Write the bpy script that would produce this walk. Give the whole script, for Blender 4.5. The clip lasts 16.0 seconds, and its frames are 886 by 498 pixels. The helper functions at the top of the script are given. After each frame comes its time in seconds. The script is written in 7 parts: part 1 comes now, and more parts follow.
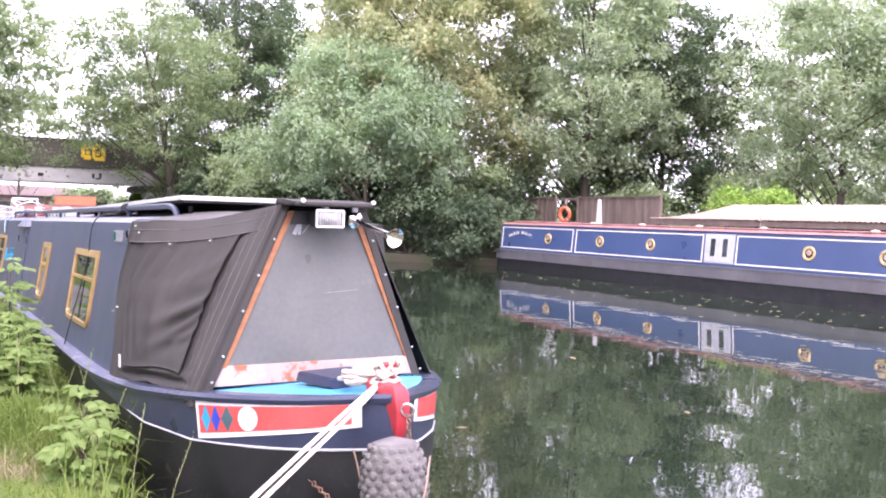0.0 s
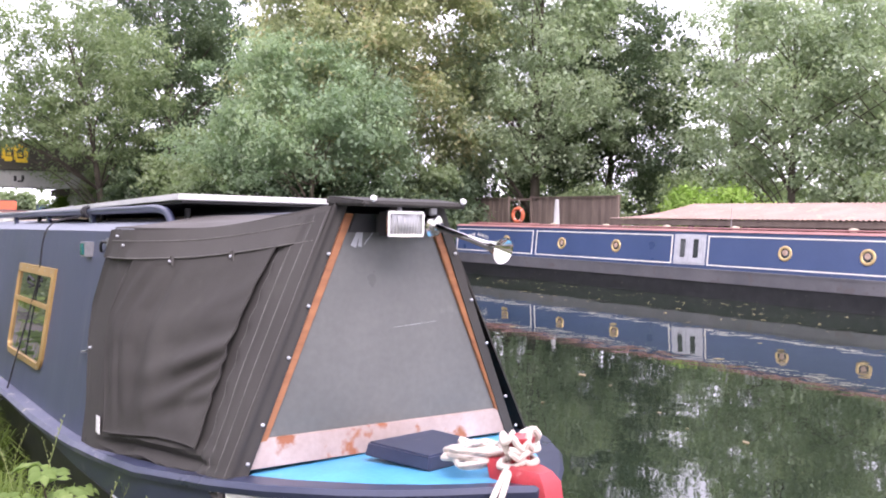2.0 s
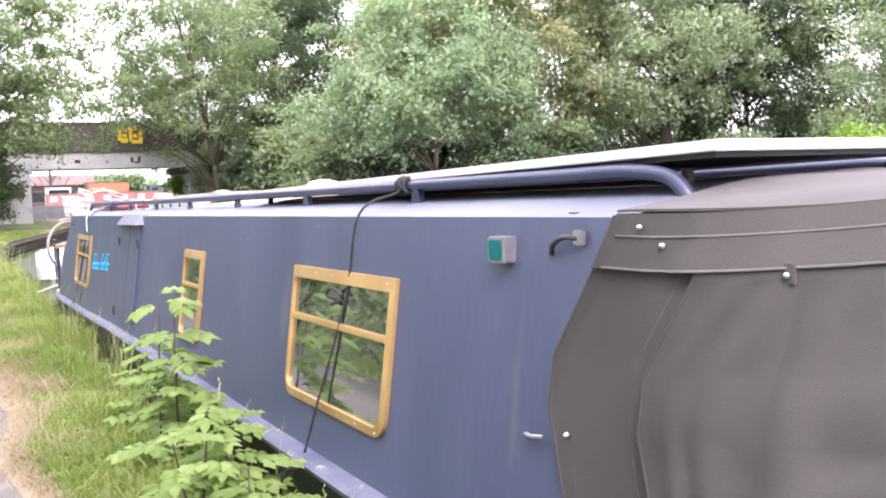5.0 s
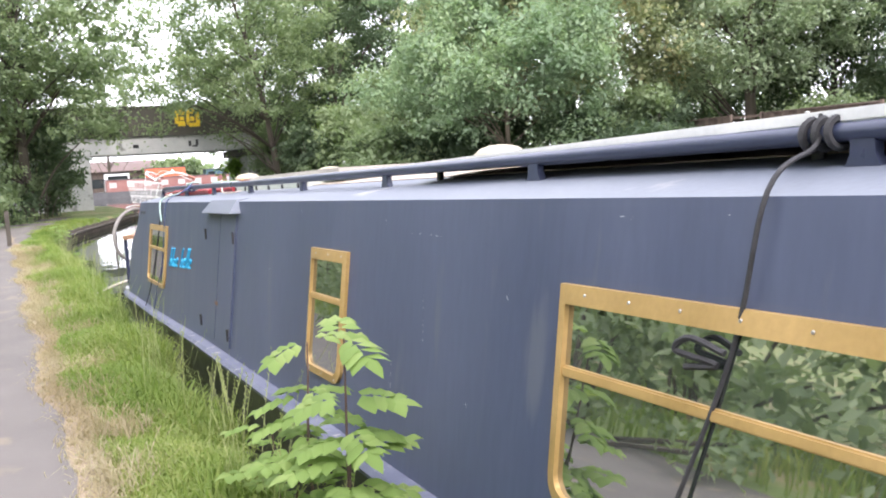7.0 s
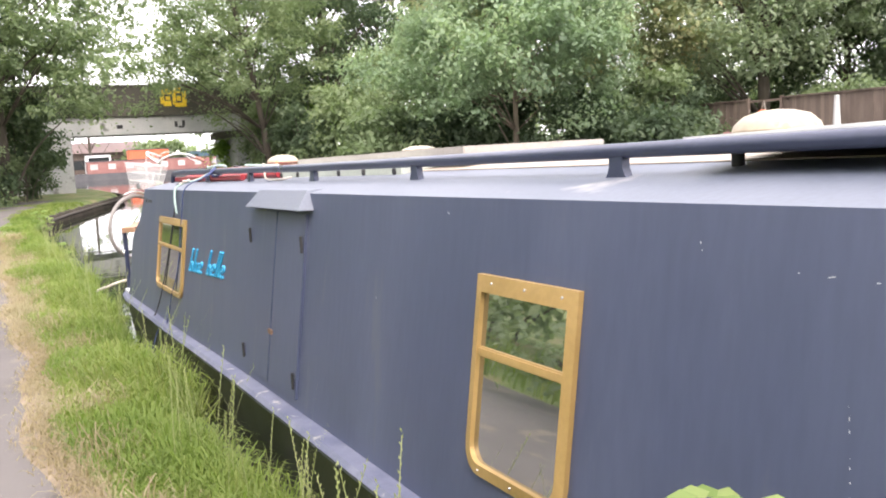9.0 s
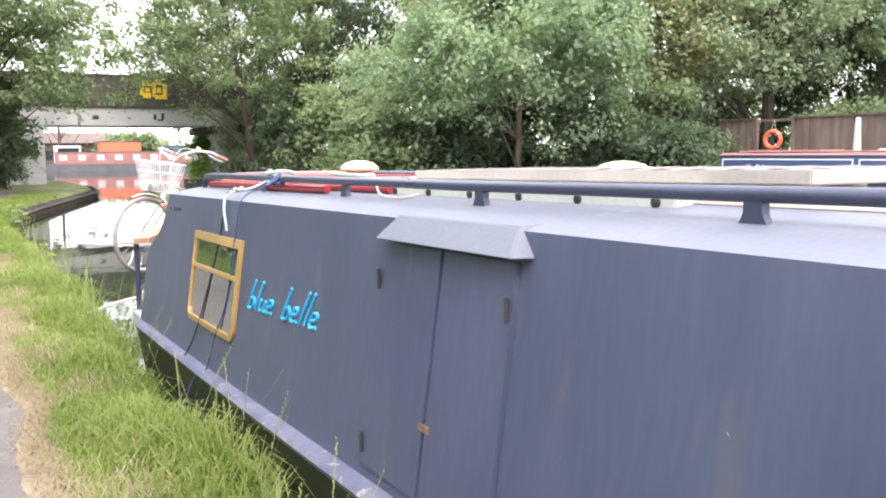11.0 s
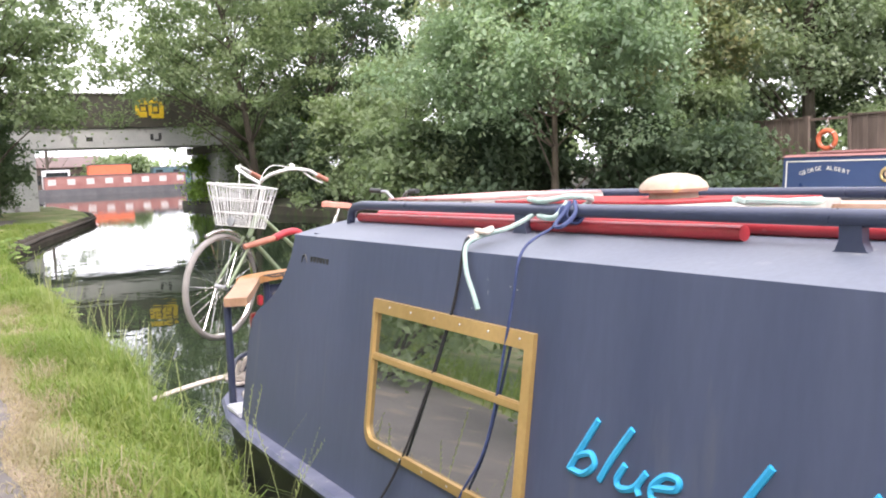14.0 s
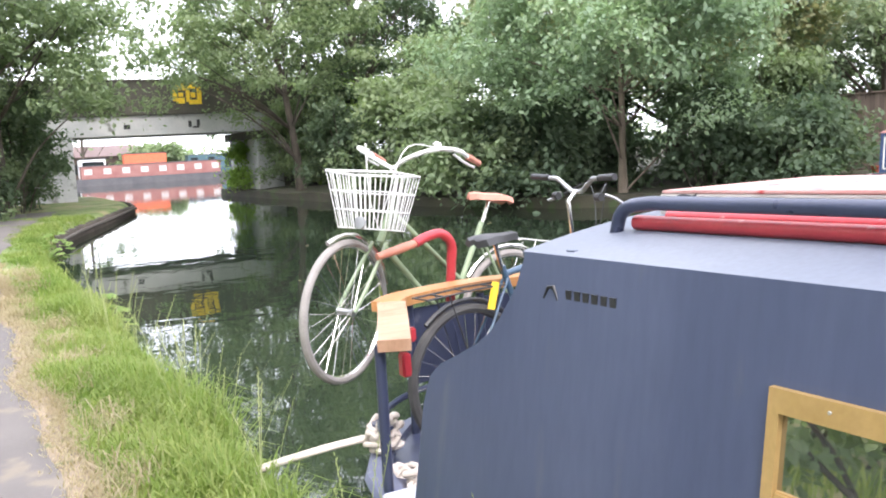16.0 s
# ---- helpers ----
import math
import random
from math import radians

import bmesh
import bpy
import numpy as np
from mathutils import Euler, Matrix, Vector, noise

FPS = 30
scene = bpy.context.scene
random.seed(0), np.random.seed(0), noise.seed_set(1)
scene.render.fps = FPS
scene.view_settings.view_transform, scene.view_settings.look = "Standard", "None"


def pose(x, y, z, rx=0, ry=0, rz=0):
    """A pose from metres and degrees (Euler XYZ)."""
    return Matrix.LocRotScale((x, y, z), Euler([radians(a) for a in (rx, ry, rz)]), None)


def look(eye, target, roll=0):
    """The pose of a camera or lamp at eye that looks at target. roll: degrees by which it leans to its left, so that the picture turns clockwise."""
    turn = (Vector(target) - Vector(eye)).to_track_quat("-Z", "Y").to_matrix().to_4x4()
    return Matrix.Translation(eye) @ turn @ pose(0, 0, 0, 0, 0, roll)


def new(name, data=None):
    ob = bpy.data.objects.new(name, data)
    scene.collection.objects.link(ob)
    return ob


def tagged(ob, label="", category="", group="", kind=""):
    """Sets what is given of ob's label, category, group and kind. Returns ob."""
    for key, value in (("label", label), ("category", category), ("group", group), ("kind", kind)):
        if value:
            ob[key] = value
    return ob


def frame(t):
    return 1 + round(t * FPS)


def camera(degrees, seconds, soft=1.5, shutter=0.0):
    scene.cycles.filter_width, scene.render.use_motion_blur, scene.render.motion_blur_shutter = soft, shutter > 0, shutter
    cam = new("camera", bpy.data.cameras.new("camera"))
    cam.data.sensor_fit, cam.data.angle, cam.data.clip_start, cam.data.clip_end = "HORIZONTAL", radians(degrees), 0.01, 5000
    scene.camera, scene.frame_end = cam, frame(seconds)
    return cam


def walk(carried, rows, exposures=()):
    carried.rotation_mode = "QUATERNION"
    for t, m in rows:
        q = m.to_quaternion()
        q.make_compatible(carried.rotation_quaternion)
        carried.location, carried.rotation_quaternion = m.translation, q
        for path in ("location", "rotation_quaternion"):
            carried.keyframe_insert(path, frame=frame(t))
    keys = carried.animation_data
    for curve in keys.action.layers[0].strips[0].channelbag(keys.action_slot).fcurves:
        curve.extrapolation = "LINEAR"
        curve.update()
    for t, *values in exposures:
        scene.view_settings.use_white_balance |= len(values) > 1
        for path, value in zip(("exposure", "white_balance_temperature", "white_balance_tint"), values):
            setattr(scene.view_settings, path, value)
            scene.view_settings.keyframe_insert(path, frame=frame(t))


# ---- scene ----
cam = camera(54.0, 16.0, soft=1.95)
PATH = [
    (0, (0.041, 1.552, 1.744), (1.073, 3.264, 1.676), 1.7),
    (0.5, (0.108, 1.945, 1.737), (1.205, 3.617, 1.671), 2.1),
    (1, (0.108, 2.348, 1.736), (1.244, 3.993, 1.669), 1.8),
    (1.5, (0.134, 2.672, 1.734), (1.29, 4.303, 1.67), 1.7),
    (2, (0.111, 3.017, 1.739), (1.272, 4.645, 1.678), 1.2),
    (2.5, (0.046, 3.383, 1.748), (1.144, 5.055, 1.709), -0.3),
    (3, (0.067, 3.792, 1.746), (1.107, 5.5, 1.727), -1.1),
    (3.5, (0.003, 4.195, 1.74), (1.032, 5.911, 1.748), -0.8),
    (4, (-0.028, 4.57, 1.734), (1.026, 6.269, 1.682), 0.2),
    (4.5, (-0.093, 4.961, 1.739), (0.936, 6.671, 1.613), -0.7),
    (5, (-0.158, 5.327, 1.761), (0.819, 7.066, 1.611), -2.0),
    (5.2, (-0.121, 5.492, 1.751), (0.826, 7.247, 1.606), -2.1),
    (7.3, (-0.071, 7.319, 1.745), (0.792, 9.112, 1.541), -3.5),
    (7.5, (-0.072, 7.468, 1.757), (0.788, 9.261, 1.548), -3.5),
    (8, (-0.03, 7.909, 1.75), (0.836, 9.699, 1.536), -3.3),
    (8.5, (-0.072, 8.334, 1.756), (0.808, 10.117, 1.536), -3.4),
    (9, (-0.066, 8.746, 1.759), (0.835, 10.516, 1.526), -3.0),
    (9.2, (-0.051, 8.933, 1.769), (0.857, 10.7, 1.537), -2.6),
    (11.3, (-0.234, 10.565, 1.809), (0.74, 12.298, 1.59), -0.3),
    (11.5, (-0.235, 10.729, 1.806), (0.751, 12.456, 1.59), -0.4),
    (12, (-0.23, 11.155, 1.815), (0.779, 12.872, 1.628), -0.7),
    (12.5, (-0.305, 11.57, 1.836), (0.723, 13.276, 1.659), -2.2),
    (13, (-0.276, 12.014, 1.824), (0.738, 13.728, 1.647), -2.1),
    (13.5, (-0.309, 12.472, 1.815), (0.694, 14.192, 1.63), -2.1),
    (14, (-0.305, 12.887, 1.824), (0.685, 14.614, 1.63), -2.3),
    (14.5, (-0.274, 13.333, 1.839), (0.708, 15.064, 1.64), -2.4),
    (15, (-0.311, 13.75, 1.851), (0.651, 15.492, 1.648), -2.6),
    (15.5, (-0.241, 14.185, 1.839), (0.696, 15.938, 1.623), -2.7),
    (16, (-0.253, 14.626, 1.829), (0.672, 16.385, 1.602), -3.2),
]
walk(cam, [(t, look(eye, target, roll)) for t, eye, target, roll in PATH],
     exposures=[(0.0, 2.19, 6110, 38), (1.5, 2.08, 6210, 36), (2.5, 1.47, 6210, 30), (3.5, 2.03, 6110, 33), (4.5, 2.32, 6240, 31), (7.5, 1.92, 6310, 17), (9.0, 2.00, 6680, 19), (11.5, 2.15, 6430, 20),
                (12.5, 2.17, 6430, 23), (13.5, 2.01, 6430, 22), (14.5, 1.77, 6480, 18), (15.0, 1.81, 6330, 17), (16.0, 2.07, 6180, 17)])

# ---- sky and sun: bright overcast afternoon ----
SUN_EL, SUN_AZ = 52.0, 200.0
world = bpy.data.worlds.new("overcast_sky")
scene.world = world
world.use_nodes = True
wn = world.node_tree.nodes
wl = world.node_tree.links
wn.clear()
sky = wn.new("ShaderNodeTexSky")
sky.sky_type = 'NISHITA'
sky.sun_disc = False
sky.sun_elevation = radians(SUN_EL)
sky.sun_rotation = radians(SUN_AZ)
sky.dust_density = 6.0
sky.air_density = 1.0
cloud = wn.new("ShaderNodeMix")
cloud.data_type = 'RGBA'
cloud.inputs[0].default_value = 0.8
wl.new(sky.outputs[0], cloud.inputs[6])
cloud.inputs[7].default_value = (9.5, 9.7, 10.0, 1)
bg = wn.new("ShaderNodeBackground")
bg.inputs[1].default_value = 0.115
wout = wn.new("ShaderNodeOutputWorld")
wl.new(cloud.outputs[2], bg.inputs[0])
wl.new(bg.outputs[0], wout.inputs[0])

sun = new("sun", bpy.data.lights.new("sun", 'SUN'))
sun.data.energy = 0.9
sun.data.angle = radians(25)
sun.data.color = (1.0, 0.96, 0.9)
sun.matrix_world = look((0, 0, 30), (0 - math.sin(radians(SUN_AZ)) * 20, 0 - math.cos(radians(SUN_AZ)) * 20, 30 - 20 * math.tan(radians(SUN_EL))))


# ---- materials ----
def shader(name):
    m = bpy.data.materials.new(name)
    m.use_nodes = True
    n, l = m.node_tree.nodes, m.node_tree.links
    return m, n, l, n["Principled BSDF"]


def ramp(n, stops):
    r = n.new("ShaderNodeValToRGB")
    e = r.color_ramp.elements
    while len(e) < len(stops):
        e.new(0.5)
    for k, (p, c) in zip(e, stops):
        k.position = p
        k.color = (*c, 1)
    return r


def noisy(n, l, scale, detail=5, stretch=(1, 1, 1), kind="Object"):
    tc = n.new("ShaderNodeTexCoord")
    mp = n.new("ShaderNodeMapping")
    mp.inputs["Scale"].default_value = stretch
    nz = n.new("ShaderNodeTexNoise")
    nz.inputs["Scale"].default_value = scale
    nz.inputs["Detail"].default_value = detail
    l.new(tc.outputs[kind], mp.inputs[0])
    l.new(mp.outputs[0], nz.inputs["Vector"])
    return nz


def mix(n, l, a, b, fac, mode='MIX'):
    m = n.new("ShaderNodeMix")
    m.data_type = 'RGBA'
    m.blend_type = mode
    for sock, v in ((m.inputs[6], a), (m.inputs[7], b), (m.inputs[0], fac)):
        if hasattr(v, "is_linked"):
            l.new(v, sock)
        else:
            sock.default_value = (*v, 1) if isinstance(v, tuple) else v
    return m.outputs[2]


def bumped(n, l, p, height, strength=0.3, dist=0.01):
    b = n.new("ShaderNodeBump")
    b.inputs["Strength"].default_value = strength
    b.inputs["Distance"].default_value = dist
    l.new(height, b.inputs["Height"])
    l.new(b.outputs[0], p.inputs["Normal"])


def surface(name, dark, light, rough=0.6, scale=6, fine=60, bump=0.2, metal=0.0, stretch=(1, 1, 1), spec=0.5, dist=0.004, vary=0.0, grime=None, grime_at=0.62):
    """A worn surface: two tones at a large scale, grain at a fine one, stains with their own shape."""
    m, n, l, p = shader(name)
    big = noisy(n, l, scale, 6, stretch)
    small = noisy(n, l, fine, 4, stretch)
    r = ramp(n, [(0.3, dark), (0.7, light)])
    l.new(big.outputs[0], r.inputs[0])
    col = mix(n, l, r.outputs[0], small.outputs[0], 0.16, 'OVERLAY')
    if grime:
        g = noisy(n, l, scale * 2.3, 8, stretch)
        gr = ramp(n, [(grime_at, (0, 0, 0)), (grime_at + 0.08, (1, 1, 1))])
        l.new(g.outputs[0], gr.inputs[0])
        col = mix(n, l, col, grime, gr.outputs[0])
    if vary:
        oi = n.new("ShaderNodeObjectInfo")
        vr = ramp(n, [(0, (1 - vary,) * 3), (1, (1 + vary,) * 3)])
        l.new(oi.outputs["Random"], vr.inputs[0])
        col = mix(n, l, col, vr.outputs[0], 1.0, 'MULTIPLY')
    l.new(col, p.inputs["Base Color"])
    rr = n.new("ShaderNodeMapRange")
    rr.inputs["To Min"].default_value = max(0.02, rough - 0.1)
    rr.inputs["To Max"].default_value = min(1.0, rough + 0.12)
    l.new(big.outputs[0], rr.inputs[0])
    l.new(rr.outputs[0], p.inputs["Roughness"])
    p.inputs["Metallic"].default_value = metal
    p.inputs["Specular IOR Level"].default_value = spec
    if bump:
        bumped(n, l, p, small.outputs[0], bump, dist)
    return m


def leafy(name, tones, rough=0.65, through_light=0.48):
    """Foliage: each leaf has its own tone; light shines through."""
    m, n, l, p = shader(name)
    g = n.new("ShaderNodeNewGeometry")
    k = len(tones) - 1
    r = ramp(n, [(i / k, c) for i, c in enumerate(tones)])
    patch = noisy(n, l, 0.55, 3)
    add = n.new("ShaderNodeMath")
    add.operation = 'MULTIPLY_ADD'
    l.new(g.outputs["Random Per Island"], add.inputs[0])
    add.inputs[1].default_value = 0.38
    pm = n.new("ShaderNodeMapRange")
    pm.inputs["From Min"].default_value = 0.3
    pm.inputs["From Max"].default_value = 0.7
    pm.inputs["To Max"].default_value = 0.62
    l.new(patch.outputs[0], pm.inputs[0])
    l.new(pm.outputs[0], add.inputs[2])
    l.new(add.outputs[0], r.inputs[0])
    l.new(r.outputs[0], p.inputs["Base Color"])
    p.inputs["Roughness"].default_value = rough
    p.inputs["Specular IOR Level"].default_value = 0.12
    tr = n.new("ShaderNodeBsdfTranslucent")
    tint = mix(n, l, r.outputs[0], (1.15, 1.25, 0.8), 1.0, 'MULTIPLY')
    l.new(tint, tr.inputs[0])
    ms = n.new("ShaderNodeMixShader")
    ms.inputs[0].default_value = through_light
    l.new(p.outputs[0], ms.inputs[1])
    l.new(tr.outputs[0], ms.inputs[2])
    l.new(ms.outputs[0], n["Material Output"].inputs[0])
    return m


M = {}
M["navy"] = surface("navy_paint", (0.041, 0.052, 0.093), (0.06, 0.073, 0.12), 0.42, 3.0, 40, 0.06, stretch=(1, 1, 0.16), spec=0.45, grime=(0.07, 0.08, 0.112), grime_at=0.64)
M["navy_roof"] = surface("navy_roof_paint", (0.088, 0.102, 0.135), (0.13, 0.145, 0.175), 0.55, 1.6, 60, 0.15, grime=(0.26, 0.26, 0.26), grime_at=0.66)
M["navy_gloss"] = surface("navy_gloss_paint", (0.028, 0.034, 0.064), (0.04, 0.048, 0.085), 0.3, 3, 60, 0.08, grime=(0.12, 0.12, 0.14), grime_at=0.68)
M["gunwale"] = surface("worn_blue_gunwale_paint", (0.065, 0.075, 0.125), (0.135, 0.145, 0.195), 0.5, 7, 70, 0.2, grime=(0.30, 0.29, 0.27), grime_at=0.62)
M["hull"] = surface("black_hull_paint", (0.008, 0.009, 0.010), (0.022, 0.022, 0.024), 0.45, 4, 50, 0.3, grime=(0.06, 0.055, 0.045), grime_at=0.66)
M["canvas"] = surface("charcoal_canvas", (0.038, 0.036, 0.034), (0.056, 0.054, 0.050), 0.85, 2.5, 240, 0.35, spec=0.25, dist=0.002, grime=(0.06, 0.058, 0.053), grime_at=0.66)
M["canvas_top"] = surface("faded_canvas_top", (0.075, 0.07, 0.066), (0.11, 0.105, 0.10), 0.85, 3, 240, 0.35, spec=0.25, dist=0.002, grime=(0.2, 0.2, 0.19), grime_at=0.68)
M["canvas_band"] = surface("sun_faded_canvas", (0.048, 0.046, 0.043), (0.068, 0.065, 0.061), 0.85, 2.5, 240, 0.35, spec=0.25, dist=0.002, grime=(0.10, 0.098, 0.09), grime_at=0.68)
M["brass"] = surface("varnished_brass", (0.30, 0.195, 0.068), (0.42, 0.28, 0.11), 0.42, 5, 60, 0.15, metal=0.3)
M["timber"] = surface("orange_brown_timber", (0.22, 0.085, 0.035), (0.36, 0.15, 0.06), 0.55, 4, 40, 0.3, stretch=(1, 1, 6))
M["oldwood"] = surface("peeling_painted_board", (0.30, 0.22, 0.19), (0.42, 0.34, 0.31), 0.6, 5, 50, 0.3, grime=(0.28, 0.10, 0.045), grime_at=0.56)
M["varnish"] = surface("varnished_seat_wood", (0.30, 0.14, 0.05), (0.42, 0.21, 0.08), 0.35, 5, 40, 0.1, stretch=(6, 1, 1))
M["palewood"] = surface("pale_worn_wood", (0.30, 0.19, 0.13), (0.46, 0.34, 0.27), 0.6, 9, 60, 0.2)
M["fence"] = surface("weathered_fence_wood", (0.10, 0.075, 0.06), (0.17, 0.13, 0.105), 0.85, 3, 50, 0.4, stretch=(1, 1, 0.3), vary=0.18)
M["perspex"] = surface("grimy_grey_perspex", (0.098, 0.102, 0.097), (0.135, 0.139, 0.131), 0.3, 2.2, 40, 0.05, spec=0.4, grime=(0.17, 0.172, 0.162), grime_at=0.66)
M["red"] = surface("signal_red_paint", (0.30, 0.024, 0.032), (0.40, 0.038, 0.046), 0.35, 6, 70, 0.08, grime=(0.45, 0.2, 0.19), grime_at=0.68)
M["redpanel"] = surface("red_sign_paint", (0.56, 0.07, 0.065), (0.64, 0.10, 0.09), 0.4, 5, 60, 0.08)
M["redfade"] = surface("faded_pink_red_paint", (0.42, 0.22, 0.2), (0.52, 0.33, 0.31), 0.6, 4, 50, 0.2, grime=(0.4, 0.06, 0.06), grime_at=0.6)
M["straw"] = surface("trodden_straw_and_soil", (0.16, 0.125, 0.085), (0.29, 0.23, 0.16), 0.95, 5, 120, 0.8, dist=0.01, grime=(0.13, 0.14, 0.06), grime_at=0.6)
M["roofbuff"] = surface("bare_buff_roof_paint", (0.30, 0.25, 0.20), (0.42, 0.36, 0.29), 0.75, 3, 60, 0.15, grime=(0.2, 0.19, 0.19), grime_at=0.63)
M["stitch"] = surface("pale_stitching_thread", (0.09, 0.087, 0.08), (0.13, 0.125, 0.12), 0.8, 20, 200, 0.2)
M["white"] = surface("white_paint", (0.66, 0.67, 0.68), (0.8, 0.8, 0.8), 0.45, 6, 70, 0.05)
M["panelwhite"] = surface("aluminium_white_edge", (0.50, 0.51, 0.51), (0.62, 0.62, 0.61), 0.4, 5, 60, 0.04)
M["skyblue"] = surface("light_blue_deck_paint", (0.05, 0.26, 0.46), (0.09, 0.36, 0.56), 0.5, 5, 60, 0.15, grime=(0.3, 0.32, 0.33), grime_at=0.66)
M["cyan"] = surface("cyan_brush_paint", (0.015, 0.27, 0.50), (0.03, 0.36, 0.60), 0.45, 8, 80, 0.1)
M["ultra"] = surface("ultramarine_paint", (0.03, 0.06, 0.42), (0.04, 0.09, 0.5), 0.45, 8, 80, 0.1)
M["slate"] = surface("slate_green_paint", (0.05, 0.10, 0.12), (0.07, 0.13, 0.15), 0.45, 8, 80, 0.1)
M["chrome"] = surface("weathered_chrome", (0.62, 0.60, 0.56), (0.78, 0.76, 0.72), 0.16, 8, 60, 0.03, metal=1.0)
M["steel"] = surface("grey_steel", (0.32, 0.32, 0.33), (0.48, 0.48, 0.48), 0.38, 8, 60, 0.1, metal=0.85)
M["rust"] = surface("rusty_chain_steel", (0.14, 0.075, 0.045), (0.30, 0.2, 0.14), 0.7, 20, 120, 0.3, metal=0.4)
M["rope"] = surface("pale_hemp_rope", (0.44, 0.38, 0.32), (0.62, 0.56, 0.5), 0.9, 25, 200, 0.6)
M["ropeblue"] = surface("blue_polyprop_rope", (0.022, 0.035, 0.10), (0.035, 0.055, 0.15), 0.6, 30, 200, 0.5)
M["ropemint"] = surface("faded_mint_rope", (0.25, 0.36, 0.33), (0.40, 0.49, 0.45), 0.8, 25, 200, 0.5)
M["ropeblack"] = surface("black_cord", (0.012, 0.012, 0.014), (0.03, 0.03, 0.034), 0.8, 30, 200, 0.5)
M["rubber"] = surface("dark_woven_rubber", (0.085, 0.08, 0.077), (0.16, 0.152, 0.145), 0.8, 12, 80, 0.5)
M["tyre"] = surface("grey_dusty_tyre", (0.20, 0.185, 0.17), (0.30, 0.28, 0.26), 0.85, 8, 120, 0.4)
M["tyredark"] = surface("black_tyre", (0.03, 0.03, 0.03), (0.07, 0.068, 0.065), 0.8, 8, 120, 0.4)
M["blackplastic"] = surface("black_plastic", (0.015, 0.015, 0.016), (0.035, 0.035, 0.037), 0.5, 8, 80, 0.1)
M["leather"] = surface("tan_leather", (0.36, 0.14, 0.09), (0.48, 0.21, 0.15), 0.55, 12, 120, 0.2)
M["whitebike"] = surface("ivory_enamel", (0.58, 0.58, 0.56), (0.70, 0.70, 0.68), 0.3, 8, 60, 0.04)
M["greenbike"] = surface("sage_green_enamel", (0.19, 0.25, 0.15), (0.26, 0.33, 0.2), 0.3, 8, 60, 0.04)
M["bluebike"] = surface("dark_teal_enamel", (0.035, 0.07, 0.11), (0.06, 0.10, 0.15), 0.3, 8, 60, 0.04)
M["yellow"] = surface("yellow_paint", (0.72, 0.48, 0.02), (0.85, 0.60, 0.04), 0.5, 6, 60, 0.05)
M["creamvent"] = surface("weathered_cream_brass", (0.28, 0.24, 0.17), (0.42, 0.37, 0.28), 0.5, 9, 60, 0.15, grime=(0.5, 0.42, 0.16), grime_at=0.6)
M["concrete"] = surface("pale_bridge_concrete", (0.36, 0.37, 0.36), (0.50, 0.50, 0.48), 0.85, 0.7, 14, 0.4, dist=0.01, grime=(0.22, 0.22, 0.2), grime_at=0.62)
M["parapet"] = surface("dark_brown_parapet", (0.05, 0.047, 0.036), (0.085, 0.078, 0.06), 0.85, 0.8, 14, 0.4, dist=0.01, grime=(0.06, 0.07, 0.04), grime_at=0.6)
# far bank earth: the wood's shade is put into this dark tone
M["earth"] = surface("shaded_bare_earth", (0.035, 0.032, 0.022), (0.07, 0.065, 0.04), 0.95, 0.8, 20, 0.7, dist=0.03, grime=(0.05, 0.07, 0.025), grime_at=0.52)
M["dullroof"] = surface("dull_pink_roof_tiles", (0.15, 0.10, 0.09), (0.20, 0.14, 0.125), 0.8, 0.6, 8, 0.2)
M["pile"] = surface("dark_timber_piling", (0.05, 0.043, 0.035), (0.10, 0.085, 0.07), 0.85, 2, 30, 0.5, dist=0.01)
M["tarmac"] = surface("worn_tarmac", (0.098, 0.089, 0.083), (0.138, 0.125, 0.116), 0.9, 1.5, 160, 0.6, dist=0.006, grime=(0.17, 0.145, 0.115), grime_at=0.58)
M["corrug"] = surface("rusty_cream_corrugated_sheet", (0.23, 0.155, 0.125), (0.31, 0.22, 0.185), 0.7, 1.2, 30, 0.2, grime=(0.36, 0.24, 0.18), grime_at=0.58)
M["farblue"] = surface("royal_blue_coach_paint", (0.034, 0.060, 0.135), (0.046, 0.076, 0.165), 0.3, 0.8, 40, 0.03)
M["farcream"] = surface("cream_coachline", (0.62, 0.60, 0.52), (0.72, 0.70, 0.62), 0.5, 4, 40, 0.03)
M["fargrey"] = surface("grey_gunwale_paint", (0.075, 0.075, 0.082), (0.115, 0.112, 0.118), 0.6, 1.5, 30, 0.15, grime=(0.09, 0.08, 0.08), grime_at=0.6)
M["farred"] = surface("faded_red_roof_paint", (0.23, 0.105, 0.098), (0.32, 0.165, 0.15), 0.6, 1.5, 30, 0.1)
M["porthole"] = surface("brass_porthole", (0.42, 0.30, 0.13), (0.58, 0.44, 0.22), 0.35, 8, 60, 0.05, metal=0.5)
M["orange"] = surface("faded_orange_plastic", (0.52, 0.10, 0.04), (0.64, 0.17, 0.08), 0.55, 8, 60, 0.08)
M["greypaint"] = surface("pale_grey_paint", (0.34, 0.35, 0.37), (0.45, 0.46, 0.48), 0.5, 6, 60, 0.05)
M["bark"] = surface("grey_brown_bark", (0.055, 0.045, 0.034), (0.12, 0.10, 0.078), 0.9, 3, 25, 0.8, stretch=(1, 1, 0.25), dist=0.02)
M["ivybark"] = surface("pale_brown_bark", (0.12, 0.095, 0.07), (0.20, 0.16, 0.12), 0.9, 3, 25, 0.8, stretch=(1, 1, 0.25), dist=0.02)
